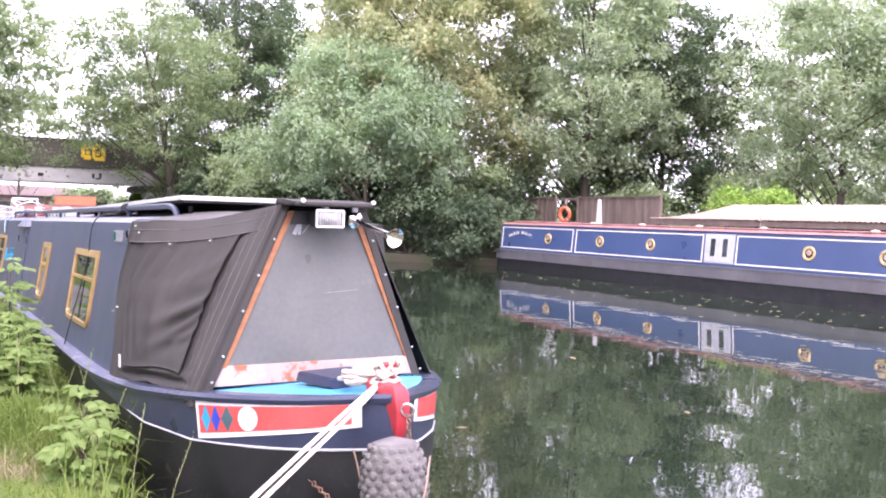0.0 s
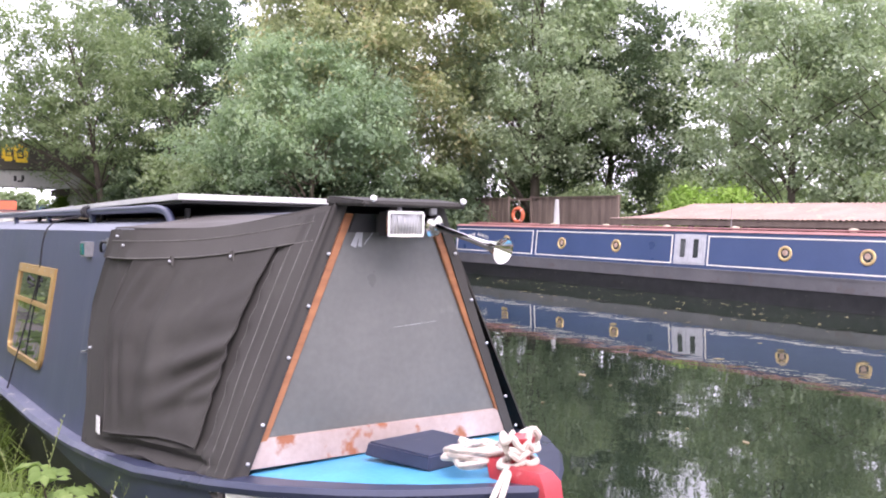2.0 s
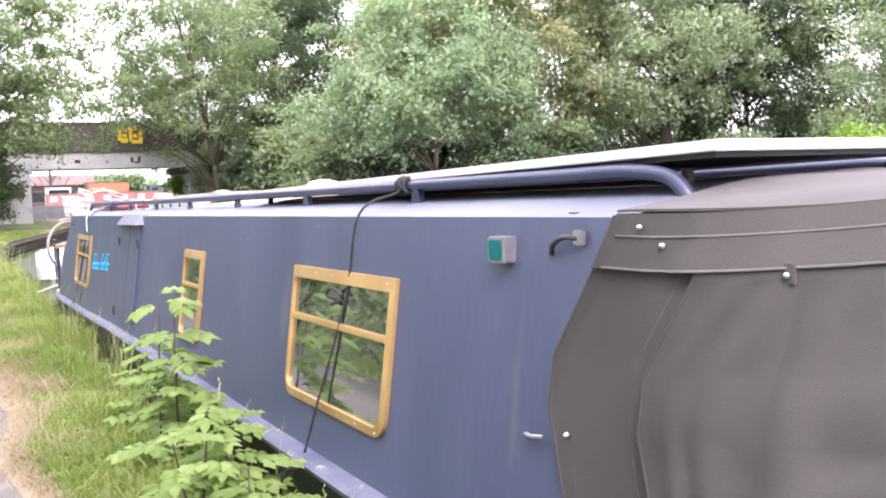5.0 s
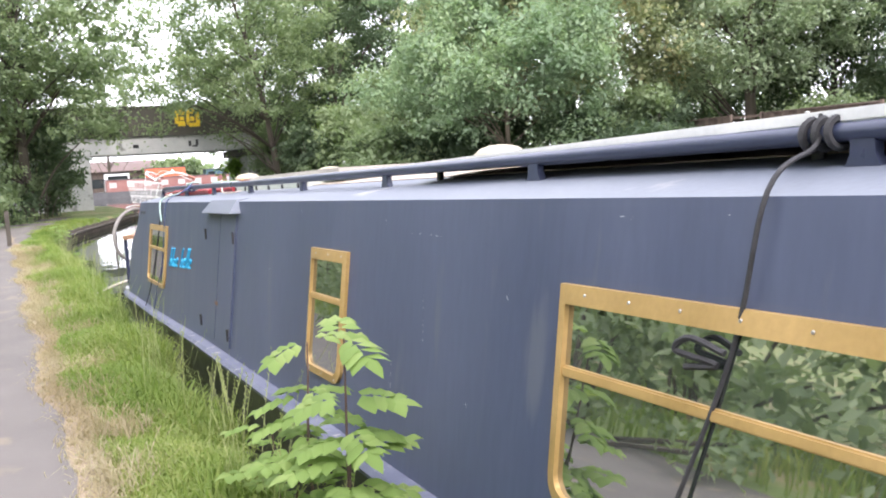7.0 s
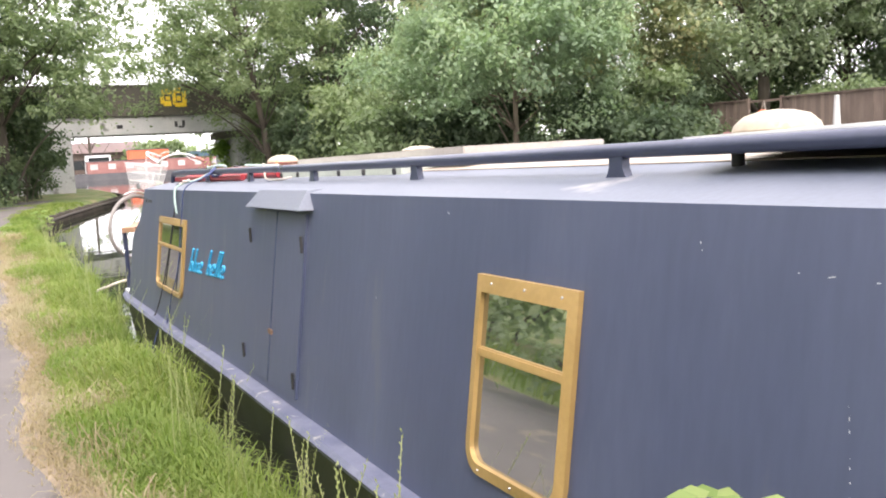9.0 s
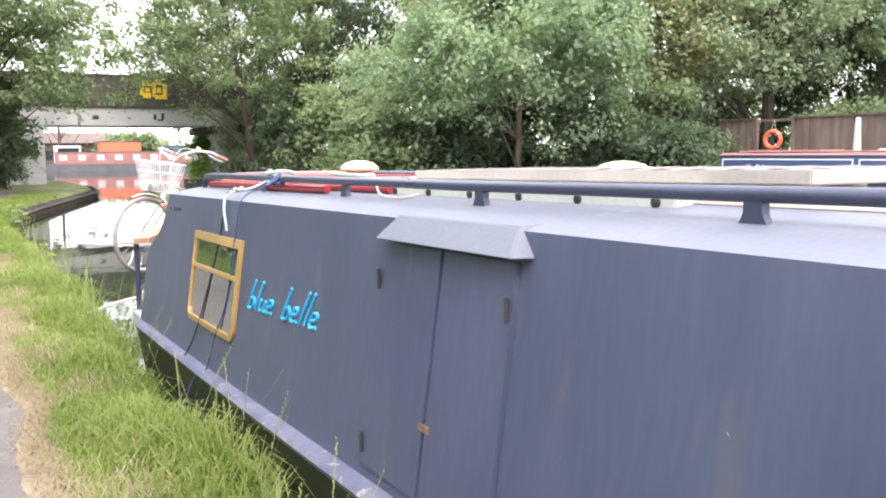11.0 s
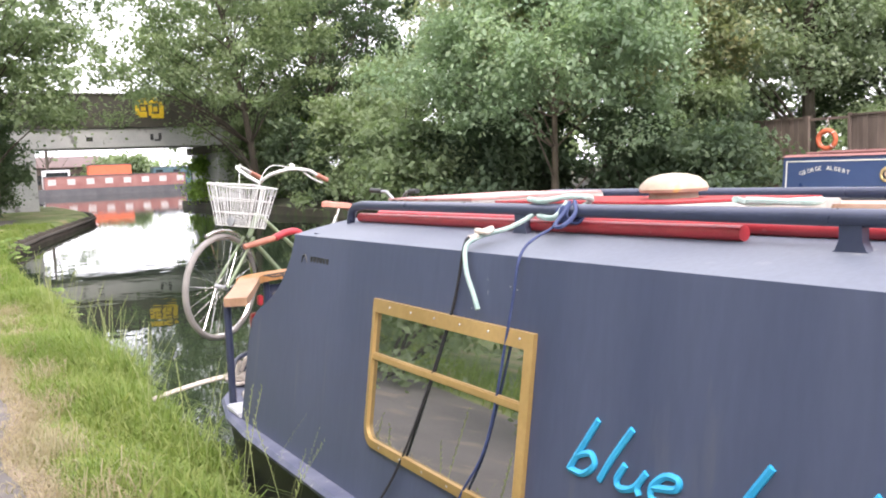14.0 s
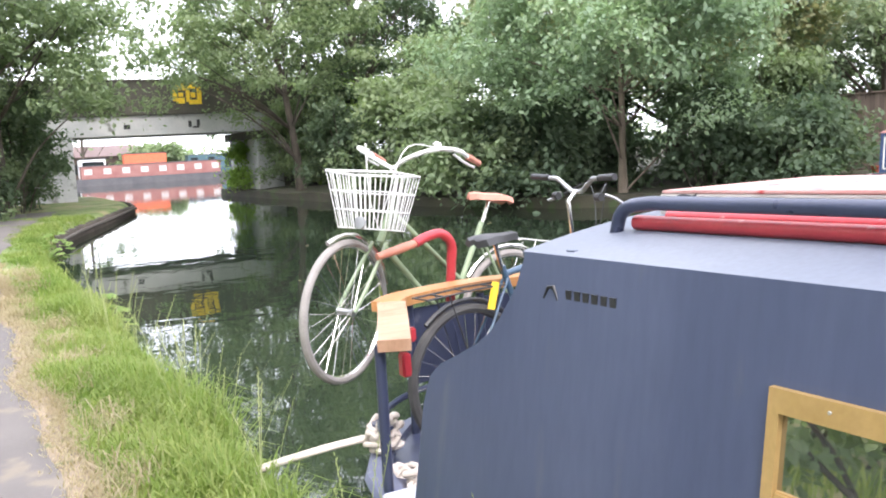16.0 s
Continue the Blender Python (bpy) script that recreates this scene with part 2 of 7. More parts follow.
M["twig"] = surface("reddish_young_stem", (0.05, 0.03, 0.03), (0.10, 0.06, 0.05), 0.7, 10, 60, 0.2)
M["teal"] = surface("teal_glass_lens", (0.0, 0.10, 0.11), (0.01, 0.16, 0.16), 0.15, 20, 80, 0.1)
M["curtain"] = surface("dim_cabin_interior", (0.05, 0.045, 0.04), (0.09, 0.08, 0.07), 0.9, 4, 60, 0.1)

LEAF = {
    "mid": leafy("mid_green_leaves", [(0.13, 0.175, 0.105), (0.215, 0.275, 0.16), (0.33, 0.38, 0.235)]),
    "ash": leafy("blue_green_ash_leaves", [(0.165, 0.23, 0.155), (0.255, 0.34, 0.225), (0.39, 0.465, 0.31)]),
    "syc": leafy("sycamore_leaves", [(0.14, 0.175, 0.11), (0.25, 0.285, 0.17), (0.37, 0.385, 0.23), (0.526, 0.40, 0.25)]),
    "pale": leafy("grey_green_willow_leaves", [(0.190, 0.243, 0.162), (0.304, 0.370, 0.258), (0.427, 0.487, 0.346)]),
    "dark": leafy("dark_ivy_leaves", [(0.056, 0.089, 0.056), (0.103, 0.143, 0.091), (0.176, 0.220, 0.135)]),
    "lime": leafy("yellow_green_hedge_leaves", [(0.175, 0.281, 0.069), (0.278, 0.413, 0.105), (0.430, 0.566, 0.167)]),
    "sap": leafy("fresh_sapling_leaves", [(0.13, 0.205, 0.055), (0.215, 0.305, 0.10), (0.39, 0.43, 0.19)]),
    "grass": leafy("meadow_grass_blades", [(0.115, 0.175, 0.042), (0.185, 0.255, 0.068), (0.35, 0.36, 0.145)], 0.5),
    "seed": leafy("pale_green_seed_heads", [(0.23, 0.27, 0.12), (0.33, 0.36, 0.18), (0.44, 0.44, 0.26)], 0.7),
    "dry": leafy("dry_straw_grass", [(0.24, 0.19, 0.125), (0.34, 0.28, 0.19), (0.43, 0.385, 0.29)], 0.7),
}


def glass_dark(name, base, ior, rough=0.02):
    m, n, l, p = shader(name)
    nz = noisy(n, l, 2.5, 3)
    r = ramp(n, [(0.3, base), (0.7, tuple(c * 1.5 for c in base))])
    l.new(nz.outputs[0], r.inputs[0])
    l.new(r.outputs[0], p.inputs["Base Color"])
    p.inputs["IOR"].default_value = ior
    p.inputs["Roughness"].default_value = rough
    return m


M["glass"] = glass_dark("tinted_window_glass", (0.02, 0.026, 0.023), 5.0)
M["farglass"] = glass_dark("dark_window_glass", (0.02, 0.024, 0.024), 1.6, 0.05)

# canal water: murky green, almost still
wm, n, l, p = shader("canal_water")
murk = noisy(n, l, 0.25, 4)
r = ramp(n, [(0.3, (0.010, 0.016, 0.010)), (0.7, (0.018, 0.026, 0.016))])
l.new(murk.outputs[0], r.inputs[0])
l.new(r.outputs[0], p.inputs["Base Color"])
p.inputs["Roughness"].default_value = 0.015
p.inputs["IOR"].default_value = 1.45
w1 = noisy(n, l, 1.3, 2)
w2 = noisy(n, l, 6.0, 2)
wsum = n.new("ShaderNodeMath")
wsum.operation = 'MULTIPLY_ADD'
l.new(w2.outputs[0], wsum.inputs[0])
wsum.inputs[1].default_value = 0.12
l.new(w1.outputs[0], wsum.inputs[2])
bumped(n, l, p, wsum.outputs[0], 0.08, 0.05)
M["water"] = wm

# bank earth: soil, straw and green mixed in patches
gm, n, l, p = shader("bank_soil_and_turf")
a = noisy(n, l, 1.1, 6)
b = noisy(n, l, 30, 5)
r1 = ramp(n, [(0.36, (0.10, 0.145, 0.04)), (0.5, (0.15, 0.20, 0.06)), (0.62, (0.25, 0.22, 0.11))])
l.new(a.outputs[0], r1.inputs[0])
c = mix(n, l, r1.outputs[0], b.outputs[0], 0.3, 'OVERLAY')
l.new(c, p.inputs["Base Color"])
p.inputs["Roughness"].default_value = 0.95
bumped(n, l, p, b.outputs[0], 0.8, 0.03)
M["turf"] = gm


# ---- building helpers ----
ORIGIN = {}
BEND = False      # while True, meshes follow the moored boat's slight stern-down trim
TRIM, SWING = 0.0145, -0.005


def trimmed(x, y, z):
    return (x + SWING * (y - 11.5), y, z - TRIM * (y - 8.0)) if BEND else (x, y, z)


def thing(name, at, label, category, group="", kind=""):
    ob = new(name)
    ob.empty_display_size = 0.1
    at = Vector(trimmed(*at))
    ob.location = at
    ORIGIN[ob.name] = at
    return tagged(ob, label, category, group, kind)


def part(name, bm, material, parent=None, label="", smooth=True):
    """Links a bmesh in world coordinates as one mesh object, under its thing or part."""
    base = ORIGIN[parent.name] if parent else Vector((0, 0, 0))
    for v in bm.verts:
        v.co = Vector(trimmed(*v.co)) - base
    bmesh.ops.recalc_face_normals(bm, faces=bm.faces)
    me = bpy.data.meshes.new(name)
    bm.to_mesh(me)
    bm.free()
    me.materials.append(material)
    if smooth:
        me.shade_smooth()
        try:
            me.set_sharp_from_angle(angle=radians(38))
        except AttributeError:
            pass
    ob = new(name, me)
    if parent:
        ob.parent = parent
    ORIGIN[ob.name] = base
    if label:
        ob["label"] = label
    return ob


def solo(name, bm, material, label, category, group="", kind="", at=None):
    """A thing that is one mesh."""
    if at is None:
        n_ = len(bm.verts)
        at = (sum(v.co.x for v in bm.verts) / n_, sum(v.co.y for v in bm.verts) / n_, min(v.co.z for v in bm.verts))
    at = Vector(trimmed(*at))
    ORIGIN["~solo"] = at
    base = at
    for v in bm.verts:
        v.co = Vector(trimmed(*v.co)) - base
    bmesh.ops.recalc_face_normals(bm, faces=bm.faces)
    me = bpy.data.meshes.new(name)
    bm.to_mesh(me)
    bm.free()
    me.materials.append(material)
    me.shade_smooth()
    me.set_sharp_from_angle(angle=radians(38))
    ob = new(name, me)
    ob.location = at
    ORIGIN[ob.name] = at
    return tagged(ob, label, category, group, kind)


def raw(name, verts, faces, material, parent=None, at=(0, 0, 0)):
    """A mesh from arrays of vertices and equal-sided faces, fast for foliage."""
    verts, faces = np.asarray(verts, np.float32), np.asarray(faces, np.int32)
    me = bpy.data.meshes.new(name)
    k = faces.shape[1]
    me.vertices.add(len(verts))
    me.vertices.foreach_set("co", verts.ravel())
    me.loops.add(faces.size)
    me.loops.foreach_set("vertex_index", faces.ravel())
    me.polygons.add(len(faces))
    me.polygons.foreach_set("loop_start", np.arange(0, faces.size, k, dtype=np.int32))
    me.update(calc_edges=True)
    me.validate()
    me.materials.append(material)
    ob = new(name, me)
    if parent:
        ob.parent = parent
    else:
        ob.location = at
    return ob


def add(*bms):
    """Joins bmeshes."""
    out = bms[0]
    for b in bms[1:]:
        me = bpy.data.meshes.new("join")
        b.to_mesh(me)
        b.free()
        out.from_mesh(me)
        bpy.data.meshes.remove(me)
    return out


def box(x0, x1, y0, y1, z0, z1, bevel=0.0):
    bm = bmesh.new()
    bmesh.ops.create_cube(bm, size=1)
    for v in bm.verts:
        v.co = Vector(((x0 + x1) / 2 + v.co.x * (x1 - x0), (y0 + y1) / 2 + v.co.y * (y1 - y0), (z0 + z1) / 2 + v.co.z * (z1 - z0)))
    if bevel:
        bmesh.ops.bevel(bm, geom=bm.edges[:], offset=bevel, segments=2, affect='EDGES')
    return bm


def hexa(pts, bevel=0.0):
    """A block from eight corners: the lower four in turn, then the upper four."""
    bm = bmesh.new()
    v = [bm.verts.new(q) for q in pts]
    for f in ((0, 1, 2, 3), (4, 7, 6, 5), (0, 4, 5, 1), (1, 5, 6, 2), (2, 6, 7, 3), (3, 7, 4, 0)):
        bm.faces.new([v[i] for i in f])
    if bevel:
        bmesh.ops.bevel(bm, geom=bm.edges[:], offset=bevel, segments=2, affect='EDGES')
    return bm


def tube(pts, r, sides=8, caps=True):
    """A round bar along points; r is one radius or one for each point."""
    bm = bmesh.new()
    pts = [Vector(q) for q in pts]
    rs = [float(a_) for a_ in r] if isinstance(r, (list, tuple)) else [float(r)] * len(pts)
    rings = []
    up = Vector((0.13, 0.21, 0.97))
    for i, q in enumerate(pts):
        d = (pts[min(i + 1, len(pts) - 1)] - pts[max(i - 1, 0)]).normalized()
        if abs(d.dot(up)) > 0.98:
            up = Vector((0.97, 0.1, 0.2))
        a = d.cross(up).normalized()
        b = d.cross(a)
        up = -b if -b.dot(up) < 0 else b
        up = a.cross(d)
        rings.append([bm.verts.new(q + rs[i] * (math.cos(2 * math.pi * k / sides) * a + math.sin(2 * math.pi * k / sides) * up)) for k in range(sides)])
    for r0, r1 in zip(rings, rings[1:]):
        for k in range(sides):
            bm.faces.new((r0[k], r0[(k + 1) % sides], r1[(k + 1) % sides], r1[k]))
    if caps:
        bm.faces.new(rings[0])
        bm.faces.new(rings[-1])
    return bm


def smoothed(pts, n_=6):
    """A Catmull-Rom line through points."""
    q = [Vector(a_) for a_ in pts]
    q = [q[0] * 2 - q[1]] + q + [q[-1] * 2 - q[-2]]
    out = []
    for i in range(1, len(q) - 2):
        for k in range(n_):
            t = k / n_
            out.append(0.5 * ((2 * q[i]) + (q[i + 1] - q[i - 1]) * t + (2 * q[i - 1] - 5 * q[i] + 4 * q[i + 1] - q[i + 2]) * t * t + (3 * q[i] - q[i - 1] - 3 * q[i + 1] + q[i + 2]) * t ** 3))
    return out + [q[-2]]


def lathe(profile, at, axis=(0, 0, 1), sides=24):
    """Turned shape: profile of (radius, height) along axis from at."""
    bm = bmesh.new()
    ax = Vector(axis).normalized()
    a = ax.orthogonal().normalized()
    b = ax.cross(a)
    rings = []
    for rad, h in profile:
        c_ = Vector(at) + ax * h
        rings.append([bm.verts.new(c_ + max(rad, 1e-4) * (math.cos(2 * math.pi * k / sides) * a + math.sin(2 * math.pi * k / sides) * b)) for k in range(sides)])
    for r0, r1 in zip(rings, rings[1:]):
        for k in range(sides):
            bm.faces.new((r0[k], r0[(k + 1) % sides], r1[(k + 1) % sides], r1[k]))
    bm.faces.new(rings[0])
    bm.faces.new(rings[-1])
    return bm


def ring(at, axis, radius, r, sides=40, minor=8, squash=1.0):
    """A torus."""
    bm = bmesh.new()
    ax = Vector(axis).normalized()
    a = ax.orthogonal().normalized()
    b = ax.cross(a)
    rows = []
    for i in range(sides):
        t = 2 * math.pi * i / sides
        d = math.cos(t) * a + math.sin(t) * b
        rows.append([bm.verts.new(Vector(at) + d * (radius + r * math.cos(2 * math.pi * k / minor)) + ax * (squash * r * math.sin(2 * math.pi * k / minor))) for k in range(minor)])
    for i in range(sides):
        for k in range(minor):
            bm.faces.new((rows[i][k], rows[(i + 1) % sides][k], rows[(i + 1) % sides][(k + 1) % minor], rows[i][(k + 1) % minor]))
    return bm


def sheet(fn, nu, nv, thick=0.0):
    """A surface fn(u, v) with u, v from 0 to 1; thick gives it a second skin along its normal."""
    bm = bmesh.new()
    g = [[bm.verts.new(fn(i / nu, j / nv)) for j in range(nv + 1)] for i in range(nu + 1)]
    for i in range(nu):
        for j in range(nv):
            bm.faces.new((g[i][j], g[i + 1][j], g[i + 1][j + 1], g[i][j + 1]))
    if thick:
        bm.normal_update()
        bmesh.ops.solidify(bm, geom=bm.faces[:], thickness=thick)
    return bm


def loft(rings_, close=True, caps=True):
    bm = bmesh.new()
    rows = [[bm.verts.new(q) for q in rg] for rg in rings_]
    m_ = len(rows[0])
    for r0, r1 in zip(rows, rows[1:]):
        for k in range(m_ if close else m_ - 1):
            bm.faces.new((r0[k], r0[(k + 1) % m_], r1[(k + 1) % m_], r1[k]))
    if caps and close:
        bm.faces.new(rows[0])
        bm.faces.new(rows[-1])
    return bm


def lerp(table, t):
    """Reads a table of (key, value), smoothly between."""
    if t <= table[0][0]:
        return table[0][1]
    for (a_, va), (b_, vb) in zip(table, table[1:]):
        if t <= b_:
            return va + (vb - va) * (t - a_) / (b_ - a_)
    return table[-1][1]


def rnd(a_, b_):
    return a_ + (b_ - a_) * random.random()


# ---- ground, path and water ----
GROUND = 0.38


def path_edge(y):
    return 0.11 - 0.016 * (y - 8) + 0.05 * math.sin(y * 1.7) + 0.03 * math.sin(y * 4.1)


BANK = [(-40, 0.92), (5.5, 0.90), (7.5, 0.86), (12, 0.84), (16, 0.82), (20, 0.80), (32, 0.72), (36, 0.95), (40, 1.9), (46, 3.6), (51, 5.0), (54, 5.3), (64, 5.3), (70, 3.5), (90, -20), (160, -60)]
FAR = [(-40, 20.6), (26.5, 20.6), (29.5, 19.6), (31.5, 17.2), (34, 14.2), (40, 12.6), (47, 12.0), (54, 11.6), (64, 11.6), (72, 16), (90, 50), (160, 120)]


def bank_line(y):
    return lerp(BANK, y) + (0.04 * math.sin(y * 2.3) + 0.03 * math.sin(y * 5.9) if y < 36 else 0)


def height_near(x, y):
    """The towpath bank: flat, rounding off to the water."""
    d = bank_line(y) - x
    z = GROUND + 0.02 * math.sin(x * 2.1 + y * 0.7) + 0.015 * math.sin(y * 1.9)
    if d < 0.28:
        z -= (0.28 - d) ** 1.4 * 1.4
    return z


def bank_mesh(ys, across, edge, side, hfun):
    bm = bmesh.new()
    rows = []
    for y in ys:
        e = edge(y)
        rows.append([bm.verts.new((e + side * o, y, hfun(e + side * o, y))) for o in across] )
    for i in range(len(rows)):
        y = ys[i]
        e = edge(y)
        rows[i] = [bm.verts.new((e + side * -0.03, y, -0.9))] + rows[i]
    for r0, r1 in zip(rows, rows[1:]):
        for a_, b_, c_, d_ in zip(r0, r0[1:], r1[1:], r1):
            bm.faces.new((a_, b_, c_, d_))
    return bm


near_ys = [-40, -25, -12, -6] + [-2 + 0.4 * i for i in range(100)] + [39, 41, 43, 46, 49, 51, 54, 58, 64, 70, 80, 90, 120, 160]
bankland = part("ground", bank_mesh(near_ys, [0, 0.06, 0.12, 0.2, 0.3, 0.5, 0.8, 1.3, 2.2, 3.5, 6, 12, 40, 140], bank_line, -1, height_near), M["turf"])
tagged(bankland, "grassy towpath bank with soil and dry patches", "ground", kind="structure")


def height_far(x, y):
    d = x - lerp(FAR, y)
    return 0.32 + min(max(d, 0), 4) * 0.06 + 0.05 * math.sin(x * 1.3 + y)


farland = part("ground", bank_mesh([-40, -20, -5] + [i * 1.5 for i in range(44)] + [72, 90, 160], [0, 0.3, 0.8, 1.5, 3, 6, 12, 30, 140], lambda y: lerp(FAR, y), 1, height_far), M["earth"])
tagged(farland, "shaded wooded far bank of bare earth", "ground", kind="structure")

wat = part("water", box(-400, 700, -300, 700, -1.2, 0.0), M["water"], smooth=False)
tagged(wat, "still dark green canal water", "water", kind="structure")

tar = bmesh.new()
tv = []
for i in range(230):
    y = -20 + i * 0.3
    tv.append([tar.verts.new((xx, y, height_near(xx, y) + 0.012)) for xx in (-2.3 + 0.05 * math.sin(y * 1.3), -1.6, -0.9, -0.4, path_edge(y) - 0.02 + lerp([(30, 0), (40, 1.1), (48, 2.6)], y))])
for r0, r1 in zip(tv, tv[1:]):
    for k in range(4):
        tar.faces.new((r0[k], r0[k + 1], r1[k + 1], r1[k]))
tagged(part("path", tar, M["tarmac"]), "worn grey tarmac towpath", "path", kind="structure")
mat_ = bmesh.new()
mv = []
for i in range(400):
    y = -4 + i * 0.1
    x0_ = path_edge(y) - 0.05 + 0.025 * noise.noise(Vector((y * 3.1, 1, 0)))
    x1_ = path_edge(y) + 0.13 + 0.07 * noise.noise(Vector((y * 1.7, 4, 0))) + 0.04 * noise.noise(Vector((y * 6, 9, 0)))
    mv.append([mat_.verts.new((x0_ + (x1_ - x0_) * f, y, height_near(x0_ + (x1_ - x0_) * f, y) + h_)) for f, h_ in ((0, 0.006), (0.15, 0.019), (0.6, 0.018), (1, -0.004))])
for r0, r1 in zip(mv, mv[1:]):
    for k in range(3):
        mat_.faces.new((r0[k], r0[k + 1], r1[k + 1], r1[k]))
tagged(part("verge", mat_, M["straw"]), "trodden strip of straw and dry soil beside the path", "ground", kind="structure")


# ---- grass ----
def blades(n_, place, hgt, width, droop, name, mat, label, cat="grass"):
    """Grass as arching blades of three joints; place() gives x, y, z and a local height factor."""
    rs = np.random.RandomState(5 + n_)
    P = np.array([place(rs) for _ in range(n_)], np.float32)
    h = (hgt * P[:, 3] * (0.5 + 0.8 * rs.rand(n_)))[:, None]
    w = (width * (0.6 + 0.8 * rs.rand(n_)))[:, None]
    t = rs.rand(n_) * 6.283
    d = t + 1.57 + rs.randn(n_) * 0.5
    lean = droop * h * (0.15 + 1.1 * rs.rand(n_)[:, None] ** 1.4)
    across = np.stack([np.cos(t), np.sin(t), np.zeros(n_)], 1)
    away = np.stack([np.cos(d), np.sin(d), np.zeros(n_)], 1)
    up = np.array([[0, 0, 1.0]])
    sag = np.clip(1 - 0.35 * (lean / h), 0.25, 1)
    rows = [P[:, :3]]
    for f, g in ((0.4, 0.12), (0.78, 0.48), (1.0, 1.0)):
        rows.append(P[:, :3] + away * lean * g + up * h * (f if f < 1 else 0.55 + 0.45 * sag) * (sag if f == 1 else 1))
    V = np.stack([rows[0] - across * w, rows[0] + across * w, rows[1] + across * w * 0.95, rows[1] - across * w * 0.95,
                  rows[2] + across * w * 0.62, rows[2] - across * w * 0.62, rows[3]], 1)
    b_ = np.arange(n_)[:, None] * 7
    f_ = np.concatenate([b_ + [0, 1, 2], b_ + [0, 2, 3], b_ + [3, 2, 4], b_ + [3, 4, 5], b_ + [5, 4, 6]], 1).reshape(-1, 3)
    return tagged(raw(name, V.reshape(-1, 3), f_, mat), label, cat, kind="stuff")


def verge(y0, y1, tall=1.0):
    def place(rs):
        y = y0 + (y1 - y0) * rs.rand()
        e, b_ = path_edge(y) + lerp([(30, 0), (40, 0.6)], y), bank_line(y)
        u = rs.rand() ** 0.8
        e += 0.1
        x = e + (b_ + 0.02 - e) * u
        clump = 0.75 + 0.5 * math.sin(x * 5 + y * 2.3) * math.sin(y * 1.1 + 2 * x)
        return x, y, height_near(x, y) - 0.01, (0.22 + 0.9 * u ** 1.3) * clump * tall * lerp([(22, 1), (30, 0.6)], y)
    return place


GRASS = "lush green grass along the canal edge"
blades(22000, verge(2.6, 7.5, 1.3), 0.34, 0.0042, 0.9, "tall_grass", LEAF["grass"], GRASS)
blades(30000, verge(7.0, 13.0), 0.32, 0.0042, 1.0, "tall_grass", LEAF["grass"], GRASS)
blades(34000, verge(13.0, 25.0), 0.31, 0.0046, 1.0, "tall_grass", LEAF["grass"], GRASS)
blades(13500, verge(25.0, 44.0), 0.30, 0.007, 0.8, "tall_grass", LEAF["grass"], GRASS)
blades(36000, verge(3.0, 22.0, 0.5), 0.22, 0.004, 1.3, "short_grass", LEAF["grass"], "short green grass under the taller blades")


def straw(rs):
    y = 3 + 27 * rs.rand()
    x = path_edge(y) + rs.randn() * 0.06 + 0.07
    return x, y, height_near(x, y) + 0.008, 0.5 + rs.rand() * 0.6


blades(26000, straw, 0.05, 0.0028, 2.2, "dry_grass", LEAF["dry"], "dry mown straw at the edge of the path")


def dry_patch(rs):
    k = rs.randint(26)
    y = 4.5 + 0.95 * k + 0.16 * rs.randn()
    x = path_edge(y) + 0.18 + 0.22 * abs(math.sin(k * 2.7)) + 0.09 * rs.randn()
    return x, y, height_near(x, y), 0.5 + 0.8 * rs.rand()


blades(6000, dry_patch, 0.12, 0.003, 1.5, "dry_grass", LEAF["dry"], "patches of dead straw-coloured grass in the verge")


def seed_stalks(n_, y0, y1, seed, label):
    """Tall grass stems, each with an ear of small alternate spikelets."""
    rs = np.random.RandomState(seed)
    V, F = [], []
    for _ in range(n_):
        y = y0 + (y1 - y0) * rs.rand()
        x = bank_line(y) - 0.02 - 0.25 * rs.rand() ** 1.5
        base = np.array([x, y, height_near(x, y)])
        hgt = 0.42 + 0.28 * rs.rand()
        a_ = rs.rand() * 6.283
        lean = np.array([math.cos(a_), math.sin(a_), 0]) * hgt * (0.1 + 0.35 * rs.rand())
        side = np.array([-math.sin(a_), math.cos(a_), 0])

        def at(f):
            return base + lean * f ** 1.8 + np.array([0, 0, hgt * f])
        for k in range(4):
            p0, p1, w = at(k / 4), at((k + 1) / 4), 0.0016
            n0 = len(V)
            V += [p0 - side * w, p0 + side * w, p1 + side * w, p1 - side * w]
            F += [(n0, n0 + 1, n0 + 2), (n0, n0 + 2, n0 + 3)]
        for k in range(14):
            f = 0.68 + 0.33 * k / 13
            p0 = at(f)
            o_ = side * (0.006 if k % 2 else -0.006) + np.array([0, 0, 0.017])
            q_ = np.cross(o_, lean + 1e-3)
            q_ = q_ / np.linalg.norm(q_) * 0.0026
            n0 = len(V)
            V += [p0, p0 + o_ * 0.5 + q_, p0 + o_, p0 + o_ * 0.5 - q_]
            F += [(n0, n0 + 1, n0 + 2), (n0, n0 + 2, n0 + 3)]
    tagged(raw("seed_grass", V, F, LEAF["seed"]), label, "grass", kind="stuff")


seed_stalks(70, 9.6, 13.4, 3, "tall pale green seeding grass stalks by the boat")
seed_stalks(110, 13.4, 25.0, 4, "tall pale green seeding grass stalks by the boat")
seed_stalks(24, 3.6, 9.0, 6, "seeding grass stalks near the bow")


def by_bow(rs):
    y = 3.0 + 2.6 * rs.rand()
    x = bank_line(y) - 0.02 - 0.3 * rs.rand()
    return x, y, height_near(x, y), 0.6 + 0.5 * rs.rand()


blades(240, by_bow, 0.55, 0.0024, 0.5, "seed_grass", LEAF["grass"], "long green grass stems leaning towards the bow")


